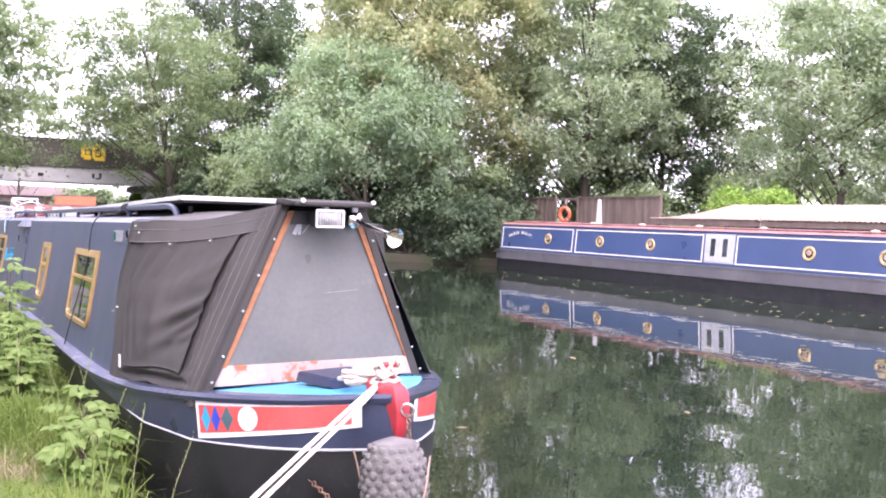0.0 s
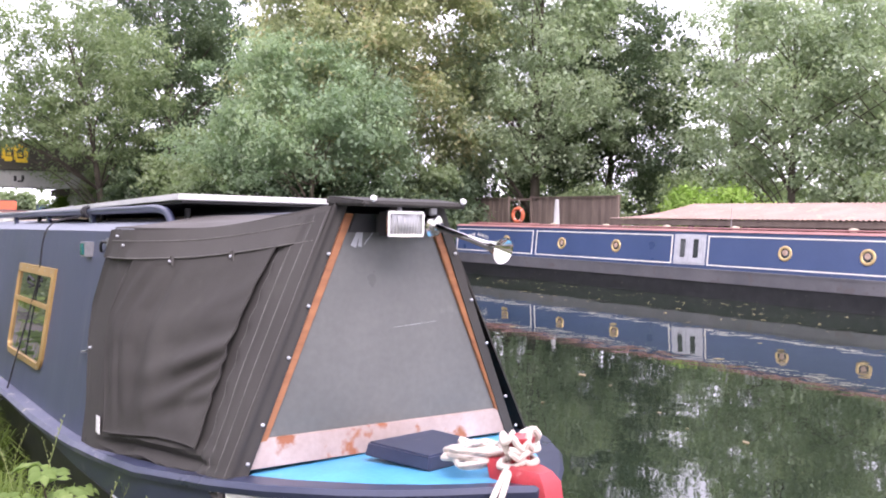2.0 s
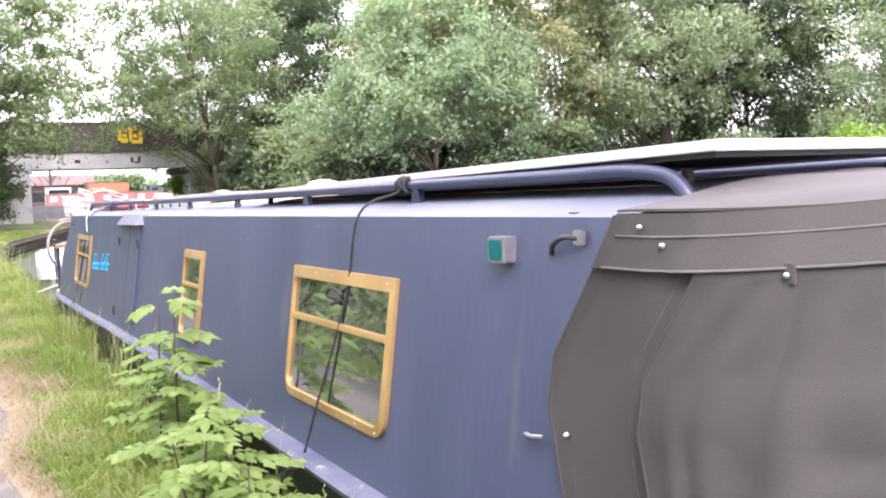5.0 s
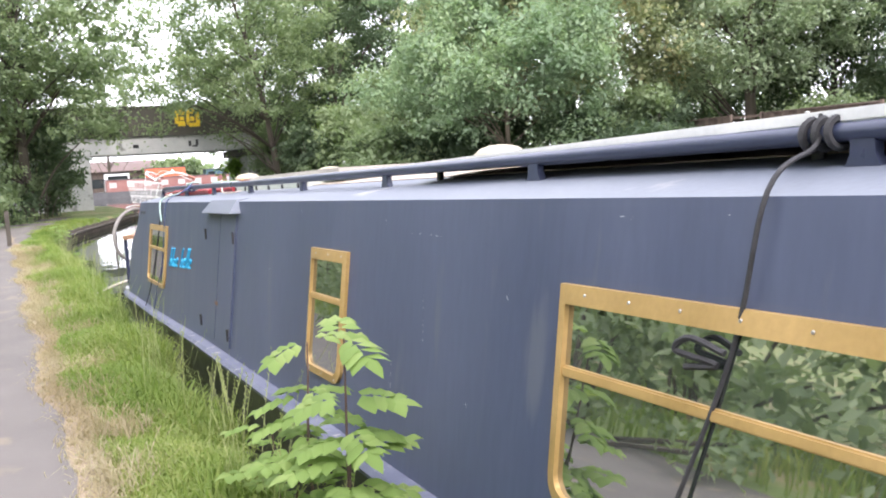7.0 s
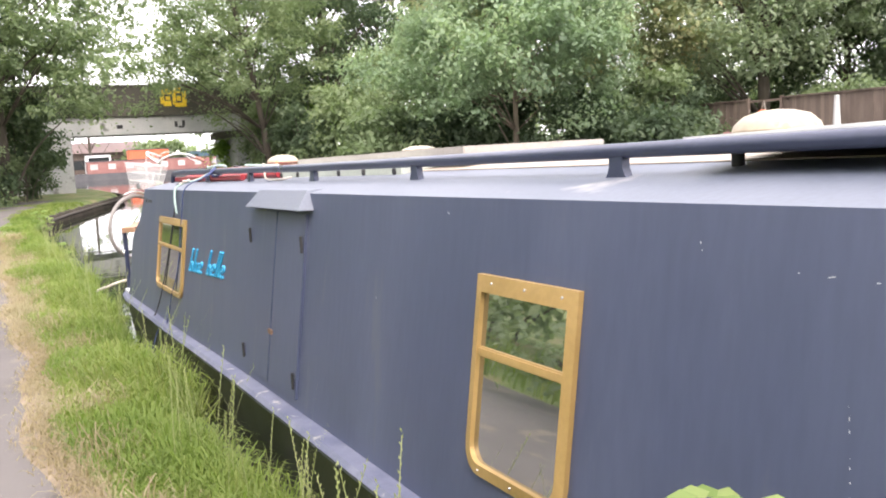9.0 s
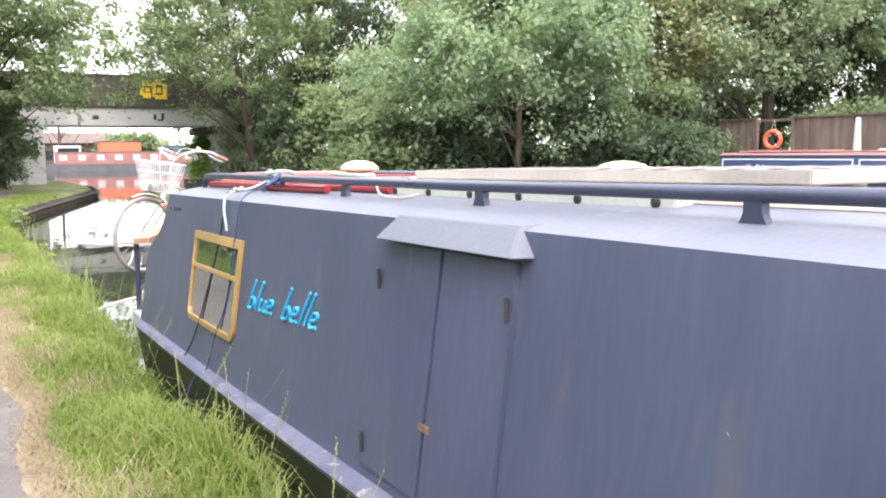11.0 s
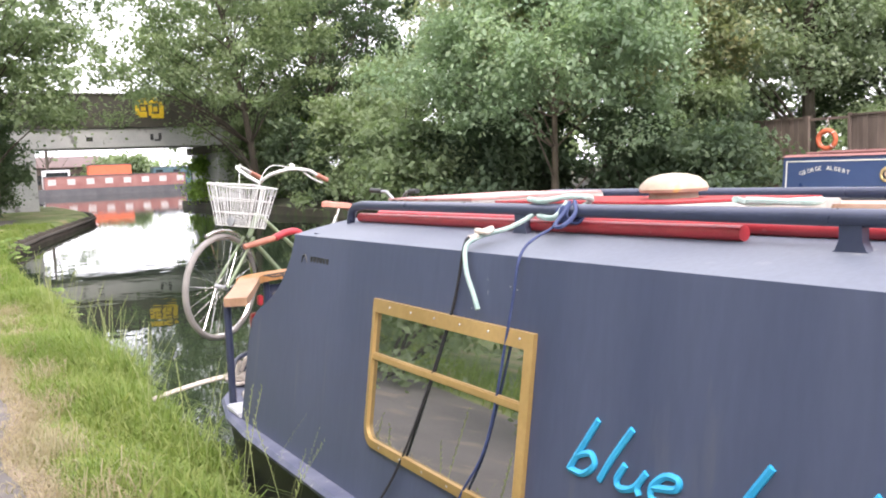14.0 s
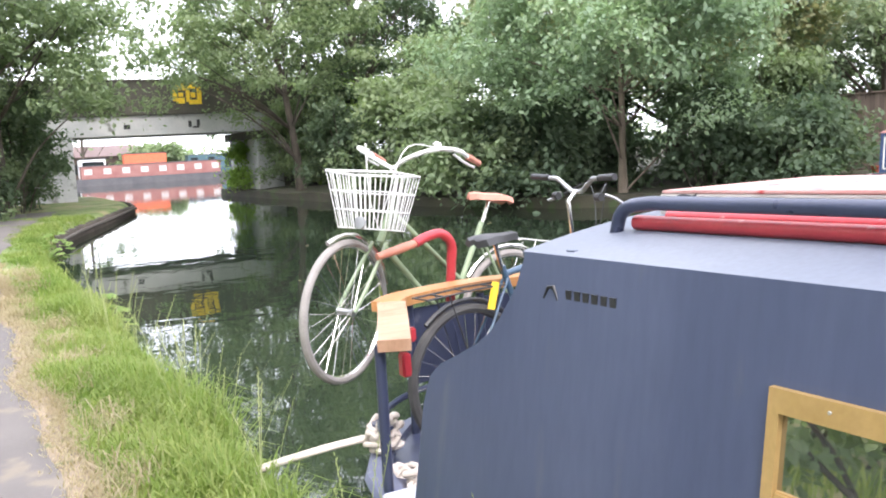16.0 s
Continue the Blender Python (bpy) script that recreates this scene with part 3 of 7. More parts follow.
def far_verge(rs):
    y = -20 + 60 * rs.rand()
    x = -2.3 - 1.4 * rs.rand()
    return x, y, height_near(x, y), 0.7 + 0.5 * rs.rand()


blades(9000, far_verge, 0.3, 0.008, 0.7, "verge_grass", LEAF["grass"], "green grass verge beside the path")


# ---- trees ----
def leaf_cloud(centres, radii, counts, size, rs, flat=0.45, droop=0.3):
    """Many small folded leaves in uneven sprays round clump centres: four corners each, in two triangles with a fold."""
    m_ = len(centres)
    # each spray has its own long axis, drooping outwards, and its own flatness
    ax0 = rs.randn(m_, 3)
    ax0[:, 2] = ax0[:, 2] * 0.4 - 0.25
    ax0 /= np.linalg.norm(ax0, axis=1)[:, None]
    stretch = 0.35 + 1.0 * rs.rand(m_)
    C = np.repeat(np.asarray(centres, np.float32), counts, 0)
    R = np.repeat(np.asarray(radii, np.float32), counts, 0)
    A = np.repeat(ax0.astype(np.float32), counts, 0)
    S = np.repeat(stretch.astype(np.float32), counts, 0)
    n_ = len(C)
    g = rs.randn(n_, 3).astype(np.float32) * 0.42
    along = (g * A).sum(1)[:, None] * A
    g = g + along * S[:, None]
    g[:, 2] *= 0.72
    P = C + g * R[:, None]
    d = g / (np.linalg.norm(g, axis=1)[:, None] + 1e-6)
    nrm = rs.randn(n_, 3).astype(np.float32) * flat + d * 0.3 + np.array([0, 0, 0.7], np.float32)
    nrm /= np.linalg.norm(nrm, axis=1)[:, None]
    ax = np.cross(nrm, rs.randn(n_, 3).astype(np.float32))
    ax /= np.linalg.norm(ax, axis=1)[:, None] + 1e-6
    ax[:, 2] -= droop
    bx = np.cross(nrm, ax)
    s = (size * (0.5 + 0.9 * rs.rand(n_)))[:, None].astype(np.float32)
    V = np.stack([P - ax * s * 0.5, P + bx * s * 0.3 + nrm * s * 0.10, P + ax * s * 0.6, P - bx * s * 0.3 + nrm * s * 0.10], 1)
    b_ = np.arange(n_)[:, None] * 4
    F = np.concatenate([b_ + [0, 1, 2], b_ + [0, 2, 3]], 1).reshape(-1, 3)
    return V.reshape(-1, 3), F


def tree(at, height, spread, leaf, clumps=70, per=260, size=0.2, low=0.15, seed=1, bark="bark", lean=(0, 0), trunk_r=0.2, clump_r=(0.55, 1.15), label="", name="tree", top=1.0, fill=0.35):
    rs = np.random.RandomState(seed)
    x0, y0, z0 = at
    per, size = int(per * 1.1), size * 0.8
    clumps, clump_r = int(clumps * 1.75), (clump_r[0] * 0.62, clump_r[1] * 0.92)
    t = thing(name, at, label, "tree")
    # trunk
    pts, rr = [], []
    for i in range(9):
        f = i / 8
        pts.append((x0 + lean[0] * f ** 1.5 + 0.12 * math.sin(seed + 5 * f) * f, y0 + lean[1] * f ** 1.5 + 0.12 * math.cos(seed * 2 + 4 * f) * f, z0 - 0.1 + f * height * 0.86))
        rr.append(trunk_r * (1 - 0.82 * f) * (1.35 if i == 0 else 1))
    wood = tube(pts, rr, 9)
    P = [Vector(q) for q in pts]
    # clumps sit on an uneven crown, denser towards its skin
    cen, rad = [], []
    for k in range(clumps):
        while True:
            d = rs.randn(3)
            d /= np.linalg.norm(d)
            if d[2] > -0.75:
                break
        f = fill + (1 - fill) * rs.rand() ** 0.5
        wob = 0.78 + 0.4 * rs.rand() * (1 + 0.5 * math.sin(3 * math.atan2(d[1], d[0]) + seed))
        cz = low + (1 - low) * 0.5
        c_ = np.array([x0 + lean[0] * 0.7 + d[0] * spread * f * wob, y0 + lean[1] * 0.7 + d[1] * spread * f * wob,
                       z0 + height * (cz + d[2] * (1 - low) * 0.5 * f * top)])
        cen.append(c_)
        rad.append(rnd(*clump_r))
    # limbs out of the trunk to the clumps
    for k, c_ in enumerate(cen):
        if k % 3:
            continue
        h = min(max((c_[2] - z0) / (height * 0.86) - 0.18, 0.12), 0.95)
        s_ = P[int(h * 8)]
        e_ = Vector(c_)
        m_ = s_.lerp(e_, 0.5) + Vector((rs.randn() * 0.2, rs.randn() * 0.2, 0.25))
        q = smoothed([s_, m_, e_], 4)
        r0 = trunk_r * 0.32 * (1 - 0.6 * h)
        wood = add(wood, tube(q, [r0 * (1 - 0.85 * i / (len(q) - 1)) for i in range(len(q))], 5, False)) if k < 110 else wood
    part("trunk", wood, M[bark], t)
    cnt = [int(per * (0.6 + 0.8 * rs.rand()) * (r_ / clump_r[1])) for r_ in rad]
    V, F = leaf_cloud(np.array(cen) - np.array(at), rad, cnt, size, rs)
    crown = raw("crown", V, F, LEAF[leaf], t)
    return t


tree((0.4, 47.0, 0.4), 14, 4.9, "mid", 150, 300, 0.21, 0.10, 3, trunk_r=0.24, label="mature bankside tree with drooping mid-green crown")
tree((-3.2, 50, 0.4), 14, 4.8, "dark", 110, 280, 0.22, 0.03, 4, label="dark bushy tree beside the bridge abutment")
tree((-5.0, 41, 0.4), 12, 4.2, "mid", 90, 260, 0.22, 0.03, 24, label="bushy tree beside the towpath")
tree((12.6, 52.5, 0.4), 13, 5.1, "mid", 130, 260, 0.2, 0.15, 5, lean=(-2.4, -1.5), label="airy canal-side tree leaning over the water")
tree((17.4, 57, 0.4), 19, 4.4, "dark", 130, 300, 0.22, 0.04, 6, trunk_r=0.35, label="tall ivy-clad dark green tree")
tree((15.7, 33.9, 0.4), 8.6, 4.3, "ash", 120, 430, 0.17, 0.13, 7, bark="ivybark", trunk_r=0.12, clump_r=(0.45, 1.0), label="multi-branched blue-green ash tree overhanging the water")
tree((20.6, 37.0, 0.5), 16, 6.2, "syc", 180, 420, 0.22, 0.06, 8, trunk_r=0.32, clump_r=(0.6, 1.3), label="large sycamore with browning leaf clusters")
tree((27.5, 34.0, 0.6), 15, 4.6, "pale", 140, 380, 0.2, 0.04, 9, trunk_r=0.28, label="tall grey-green willow behind the fence")
tree((33.0, 34.5, 0.6), 13.5, 4.2, "dark", 120, 330, 0.22, 0.03, 10, label="dense dark green tree behind the sheds")
tree((37.0, 30.0, 0.6), 14.5, 4.8, "pale", 60, 210, 0.2, 0.12, 11, trunk_r=0.25, label="thin-crowned tree with bare showing branches", fill=0.5)
tree((33.5, 24.5, 0.6), 12.5, 4.0, "pale", 100, 260, 0.2, 0.05, 12, label="broad grey-green tree behind the moored boat")
tree((35.5, 20.5, 0.6), 12.5, 4.6, "pale", 90, 260, 0.2, 0.03, 25, label="broad grey-green tree behind the moored boat")
tree((31.0, 10.5, 0.6), 12.0, 5.0, "mid", 80, 280, 0.22, 0.05, 13, label="broad mid-green tree behind the moored boat")
tree((14.5, 66.5, 0.4), 12, 4.0, "mid", 60, 240, 0.22, 0.1, 14, label="mid-green tree beyond the bridge")
tree((25.0, 48.0, 0.5), 17, 5.2, "mid", 100, 260, 0.25, 0.03, 15, label="broad tree in the far bank wood")
tree((23.0, 62.0, 0.5), 17, 5.2, "dark", 90, 240, 0.28, 0.03, 16, label="dark tree in the far bank wood")
tree((36.0, 46.0, 0.5), 17, 5.5, "mid", 90, 240, 0.28, 0.03, 17, label="broad tree in the far bank wood")
tree((46.0, 36.0, 0.5), 16, 5.5, "mid", 70, 220, 0.28, 0.03, 18, label="distant tree behind the sheds")
tree((46.0, 26.0, 0.5), 16, 5.5, "pale", 70, 220, 0.28, 0.03, 19, label="distant tree behind the sheds")


def shrub(at, rx, ry, h, leaf, n_, size, seed, label, name="shrub", clump=(0.3, 0.6), per=170):
    rs = np.random.RandomState(seed)
    t = thing(name, at, label, "shrub")
    cen, rad, stems = [], [], None
    for k in range(n_):
        a_, f = rs.rand() * 6.283, rs.rand() ** 0.5
        z = rs.rand() ** 0.8
        c_ = np.array([at[0] + math.cos(a_) * rx * f * (1.05 - 0.5 * z), at[1] + math.sin(a_) * ry * f * (1.05 - 0.5 * z), at[2] + 0.1 + z * h])
        cen.append(c_)
        rad.append(rnd(*clump))
        if k % 3 == 0:
            q = [(at[0] + (c_[0] - at[0]) * 0.3, at[1] + (c_[1] - at[1]) * 0.3, at[2] - 0.05), ((at[0] + c_[0]) / 2, (at[1] + c_[1]) / 2, at[2] + z * h * 0.5), tuple(c_)]
            s_ = tube(smoothed(q, 3), 0.02, 5)
            stems = add(stems, s_) if stems else s_
    part("woody_base", stems, M["bark"], t)["kind"] = "stuff"
    V, F = leaf_cloud(np.array(cen) - np.array(at), rad, [per] * n_, size, rs)
    raw("crown", V, F, LEAF[leaf], t)
    return t


shrub((13.9, 41, 0.35), 1.5, 3.5, 3.6, "mid", 46, 0.16, 31, "overgrown green bushes at the water's edge")
shrub((13.0, 48, 0.35), 1.4, 4.0, 3.4, "dark", 46, 0.17, 32, "dark overgrown bushes at the water's edge")
shrub((17.5, 32.5, 0.4), 2.2, 1.3, 2.6, "dark", 40, 0.16, 33, "dark undergrowth beneath the ash tree")
shrub((20.5, 32.5, 0.4), 1.2, 1.5, 3.4, "mid", 40, 0.15, 34, "climbing green undergrowth beside the fence")
shrub((12.2, 60.5, 0.3), 0.9, 2.0, 2.2, "lime", 26, 0.16, 35, "bright yellow-green bush by the bridge pier")
shrub((15.0, 54.0, 0.35), 1.8, 3.0, 4.5, "dark", 46, 0.18, 36, "dark overgrown bushes beside the bridge")
shrub((26.3, 22.8, 0.6), 1.6, 3.4, 2.3, "lime", 60, 0.13, 37, "bright yellow-green hedge behind the sheds")
shrub((27.5, 16.0, 0.6), 1.6, 4.0, 2.6, "mid", 60, 0.14, 38, "green hedge behind the sheds")
shrub((0.8, 50.0, 0.4), 2.0, 4.6, 4.4, "dark", 60, 0.16, 39, "dark ivy-covered bushes beside the towpath")
shrub((1.6, 53.5, 0.4), 1.7, 3.0, 4.6, "dark", 60, 0.16, 41, "dark ivy-covered bushes beside the towpath")
shrub((-0.6, 47.0, 0.4), 1.5, 3.0, 4.8, "mid", 60, 0.15, 42, "tall green bushes beside the towpath")
shrub((-1.6, 42.0, 0.4), 1.6, 4.0, 4.0, "mid", 40, 0.15, 40, "green bushes beside the towpath")
for k, (x, y, h_, lf) in enumerate(((13.6, 44.5, 4.2, "mid"), (13.0, 38.0, 2.6, "mid"), (14.4, 36.2, 2.2, "dark"), (18.9, 31.3, 2.0, "dark"), (21.8, 33.6, 3.0, "dark"), (16.5, 36.5, 3.0, "dark"),
                                    (16.0, 46.0, 5.5, "mid"), (17.5, 41.0, 5.0, "dark"), (19.5, 52.0, 6.5, "mid"), (24.5, 36.0, 3.2, "dark"), (27.5, 30.5, 2.6, "mid"), (21.0, 45.0, 5.0, "dark"),
                                    (30.5, 27.0, 3.5, "mid"), (33.0, 40.0, 4.0, "dark"), (40.0, 38.0, 5.0, "dark"), (42.0, 26.0, 4.0, "mid"), (29.0, 5.0, 4.0, "mid"), (14.0, 56.0, 4.0, "mid"))):
    shrub((x, y, 0.35), 2.1, 2.6, h_, lf, 46, 0.17, 110 + k, "dense dark undergrowth on the far bank" if lf == "dark" else "dense green undergrowth on the far bank", clump=(0.45, 0.85), per=210)
shrub((19.5, 127.5, 0.3), 5.5, 1.5, 3.6, "mid", 60, 0.5, 43, "green bushes on the basin quay", clump=(0.8, 1.3), per=90)
# sunlight on this bush is put into its yellow-green leaf colour
shrub((16.4, 55.0, 0.4), 1.6, 1.6, 4.6, "lime", 40, 0.18, 44, "sunlit yellow-green bush under the bridge trees", clump=(0.4, 0.8))
for k, y in enumerate(range(-10, 40, 6)):
    shrub((-4.9 + 0.4 * math.sin(y), y, 0.35), 1.3, 3.4, 2.6 + 0.5 * math.sin(y * 1.7), "mid", 42, 0.17, 50 + k, "green hedgerow bush beside the towpath", "hedge_bush", (0.4, 0.7), 110)
# trees out of view, added so glass and water have foliage to reflect
for k, (x, y) in enumerate(((-9, 0), (-9.5, 11), (-9, 23), (-10, 36), (8, -14), (22, -9))):
    tree((x, y, 0.35), 11, 4.5, "mid", 40, 110, 0.42, 0.1, 70 + k, label="unseen green tree behind the towpath hedge, added for reflections" if x < 0 else "unseen green tree behind the camera, added for reflections")

for k, y in enumerate((8.5, 13.0, 17.0, 21.5)):
    shrub((-2.05, y, 0.36), 0.45, 2.3, 1.3, "mid", 32, 0.09, 90 + k, "low green brambles along the towpath edge", "bramble", (0.22, 0.4), 90)
tree((11.0, 126.6, 0.33), 29, 7.0, "mid", 55, 110, 0.55, 0.05, 78, label="tall green tree on the basin quay")

# leaves and scum drifting on the water
rsd = np.random.RandomState(12)
pts = []
for k in range(260):
    if k % 3:
        y = 8 + 20 * rsd.rand()
        pts.append((17.4 - 3.5 * rsd.rand() ** 1.5, y, 0.0))
    else:
        pts.append((3.5 + 12 * rsd.rand(), 3 + 30 * rsd.rand(), 0.0))
V, F = [], []
for x, y, z in pts:
    a_, r_ = rsd.rand() * 6.28, 0.02 + 0.07 * rsd.rand() ** 2
    for c_, q in ((0, 1), (1.57, 0.5), (3.14, 1), (4.71, 0.5)):
        V.append((x + math.cos(a_ + c_) * r_ * q, y + math.sin(a_ + c_) * r_ * q, 0.006))
    n0 = len(V) - 4
    F += [(n0, n0 + 1, n0 + 2), (n0, n0 + 2, n0 + 3)]
tagged(raw("floating_leaves", V, F, LEAF["dry"]), "pale leaves and seed scum drifting on the water", "leaves", kind="stuff")

# a distant belt of woods closes the view
far_v, far_f = [], []
rsw = np.random.RandomState(9)
cen = []
for k in range(900):
    a_ = radians(rnd(-70, 130))
    d_ = rnd(75, 100)
    h_ = rnd(0, 1) ** 0.8 * (6.5 + 2.0 * math.sin(a_ * 9) + 1.5 * math.sin(a_ * 23))
    if 2 < math.degrees(a_) < 34:
        d_, h_ = d_ + 18, h_ * 0.3
    cen.append((math.sin(a_) * d_, 15 + math.cos(a_) * d_ * 1.25, h_ + 0.5))
V, F = leaf_cloud(cen, [2.0] * len(cen), [60] * len(cen), 0.75, rsw)
tagged(raw("distant_woods", V, F, LEAF["mid"]), "distant belt of green woodland", "woods", kind="stuff")


# ---- the moored narrowboat beside the towpath ----
BEND = True
CX = 1.87
WIDTH = [(4.91, 0.03), (4.96, 0.075), (5.02, 0.135), (5.12, 0.24), (5.34, 0.44), (5.58, 0.60), (5.8, 0.70), (6.2, 0.84), (6.9, 0.915), (7.6, 0.94), (17.0, 0.94), (17.4, 0.91), (17.8, 0.82), (18.1, 0.66), (18.3, 0.48), (18.42, 0.28), (18.46, 0.05)]
SHEER = [(4.7, 0.955), (5.2, 0.885), (5.8, 0.835), (6.5, 0.785), (7.2, 0.755), (8.0, 0.745), (12.5, 0.745), (15.5, 0.69), (18.0, 0.68), (18.46, 0.69)]


def wid(y):
    return lerp(WIDTH, y)


def mid(y):
    """The hull's centre line, the stem set a little towards the bank."""
    return CX - 0.035 * min(1.0, max(0.0, (7.0 - y) / 1.5))


def gun(y):
    return lerp(SHEER, y)


def side_x(z):
    return 1.09 + (z - 1.45) * 0.14


def flank(y, z, out=0.0):
    """A point on the hull's upper flank on the bank side."""
    w = wid(y) * (1 - 0.16 * max(gun(y) - z, 0))
    return (mid(y) - w - out, y, z)


boat = thing("narrowboat", (CX, 11.5, -0.3), "dark navy steel narrowboat moored beside the grassy bank", "boat")
stations = [4.91, 4.93, 4.96, 4.99, 5.02, 5.07, 5.12, 5.22, 5.34, 5.46, 5.58, 5.7, 5.8, 6.0, 6.2, 6.5, 6.9, 7.2, 7.6, 9, 11, 13, 15, 17.0, 17.2, 17.4, 17.6, 17.8, 17.95, 18.1, 18.2, 18.3, 18.37, 18.42, 18.46]


def hull_ring(y, top, bottom, grow=0.0):
    w = wid(y) + grow
    lo = w * (1 - 0.16 * (top - bottom))
    return [(mid(y) - w, y, top), (mid(y) - lo, y, bottom), (mid(y) + lo, y, bottom), (mid(y) + w, y, top)]


def band(y):
    return lerp([(4.7, 0.25), (5.8, 0.24), (7.5, 0.05), (18.5, 0.05)], y)


part("hull", loft([hull_ring(y, gun(y) - band(y), -0.35, -0.012) for y in stations]), M["hull"], boat, "black bitumen-painted lower hull")
part("topside", loft([hull_ring(y, gun(y) - 0.03, gun(y) - band(y) - 0.004) for y in stations]), M["navy_gloss"], boat)
for sgn in (-1, 1):
    part("flank_line", tube([(mid(y) + sgn * (wid(y) * (1 - 0.16 * band(y)) + 0.002), y, gun(y) - band(y)) for y in stations if y <= 6.6], 0.007, 6), M["greypaint"], boat, "pale painted line along the bow")
# gunwale strip with a rounded rubbing edge on both sides, and the decks
deck_st = [y for y in stations if y <= 7.0]
for sgn in (-1, 1):
    prof = []
    for y in stations:
        w, g = wid(y), gun(y)
        inn = max(w - 0.10, 0.0)
        m = mid(y)
        prof.append([(m + sgn * inn, y, g - 0.03), (m + sgn * inn, y, g), (m + sgn * (w + 0.004), y, g), (m + sgn * (w + 0.02), y, g - 0.018), (m + sgn * (w + 0.012), y, g - 0.04)])
    cut = stations.index(6.5) + 1
    part("gunwale", loft(prof[cut - 1:]), M["gunwale"], boat, "scuffed blue gunwale")
    part("bow_rim", loft(prof[:cut]), M["navy_gloss"], boat, "dark navy painted bow rim")
fore = loft([[(mid(y) - max(wid(y) - 0.1, 0.01), y, gun(y) - 0.032), (mid(y) - max(wid(y) - 0.1, 0.01), y, gun(y) - 0.004), (mid(y), y, gun(y) + 0.012), (mid(y) + max(wid(y) - 0.1, 0.01), y, gun(y) - 0.004), (mid(y) + max(wid(y) - 0.1, 0.01), y, gun(y) - 0.032)] for y in deck_st])
part("foredeck", fore, M["skyblue"], boat, "light blue painted foredeck")
part("stern_deck", loft([[(CX - max(wid(y) - 0.1, 0.01), y, 0.56), (CX - max(wid(y) - 0.1, 0.01), y, 0.6), (CX + max(wid(y) - 0.1, 0.01), y, 0.6), (CX + max(wid(y) - 0.1, 0.01), y, 0.56)] for y in stations if y >= 16.0]), M["navy_gloss"], boat)

# cabin: sides leaning inwards, cambered roof, shaped after end
EAVE = 1.655
CABT = -0.02


def cab_end(z):
    return lerp([(0.6, 17.26), (1.10, 17.24), (1.22, 17.2), (1.28, 17.1), (1.33, 16.96), (1.42, 16.82), (1.55, 16.72), (1.66, 16.68)], z)




def cab_side(u, v):
    z = 0.66 + (EAVE - 0.66) * v
    y1 = cab_end(z)
    y = 6.72 + (y1 - 6.72) * u
    return (side_x(z), y, z)


part("cabin_side", sheet(cab_side, 24, 20, CABT), M["navy"], boat, "scratched dark navy cabin side")
part("cabin_side", sheet(lambda u, v: (2 * CX - cab_side(u, v)[0], cab_side(u, v)[1], cab_side(u, v)[2]), 24, 20, -CABT), M["navy"], boat)
RW = CX - side_x(EAVE)


def roof(u, v):
    s_ = v * 2 - 1
    return (CX + s_ * RW, 6.80 + (16.70 - 6.80) * u, EAVE + 0.085 * (1 - s_ * s_))


part("cabin_roof", sheet(roof, 30, 24, -0.03), M["navy_roof"], boat, "faded dusty blue-grey cabin roof")
part("roof_middle", sheet(lambda u, v: Vector(roof(0.03 + 0.95 * u, 0.26 + 0.48 * v)) + Vector((0, 0, 0.004)), 20, 12, -0.003), M["roofbuff"], boat, "bare buff-coloured middle of the roof")
part("front_bulkhead", box(side_x(EAVE) + 0.03, 2 * CX - side_x(EAVE) - 0.03, 7.02, 7.05, 0.5, EAVE + 0.01), M["navy"], boat)
part("after_bulkhead", box(side_x(EAVE) + 0.03, 2 * CX - side_x(EAVE) - 0.03, 16.5, 16.53, 0.5, EAVE + 0.01), M["navy"], boat)

# handrail on each side of the roof, on flared brackets
for sgn in (-1, 1):
    rx = CX + sgn * 0.53
    q = smoothed([(rx, 6.82, 1.655), (rx, 6.845, 1.70), (rx, 6.91, 1.745), (rx, 7.06, 1.762), (rx, 7.3, 1.762)], 5) + [Vector((rx, y, 1.762)) for y in (9, 11, 13)] + smoothed([(rx, 15.0, 1.772), (rx, 16.2, 1.778), (rx, 16.44, 1.776), (rx, 16.525, 1.752), (rx, 16.555, 1.69)], 5)
    part("handrail", tube(q, 0.0195, 12), M["navy_gloss"], boat, "glossy navy steel handrail")
    for y in (8.2, 9.34, 10.51, 11.69, 12.85, 14.02, 15.2):
        part("rail_bracket", loft([[(rx - 0.012, y - w_, z_), (rx + 0.012, y - w_, z_), (rx + 0.012, y + w_, z_), (rx - 0.012, y + w_, z_)] for z_, w_ in ((1.682, 0.066), (1.688, 0.052), (1.70, 0.036), (1.72, 0.027), (1.765, 0.026))]), M["navy_gloss"], boat)


# windows: brass frame, square upper corners and rounded lower ones, a glazing bar a third of the way down
def rounded(y0, y1, z0, z1, r, n_=6):
    pts = [(y0, z1), (y1, z1)]
    for k in range(n_ + 1):
        a_ = math.pi / 2 * k / n_
        pts.append((y1 - r + r * math.cos(a_), z0 + r - r * math.sin(a_)))
    for k in range(n_ + 1):
        a_ = math.pi / 2 * k / n_
        pts.append((y0 + r - r * math.sin(a_), z0 + r - r * math.cos(a_)))
    return pts


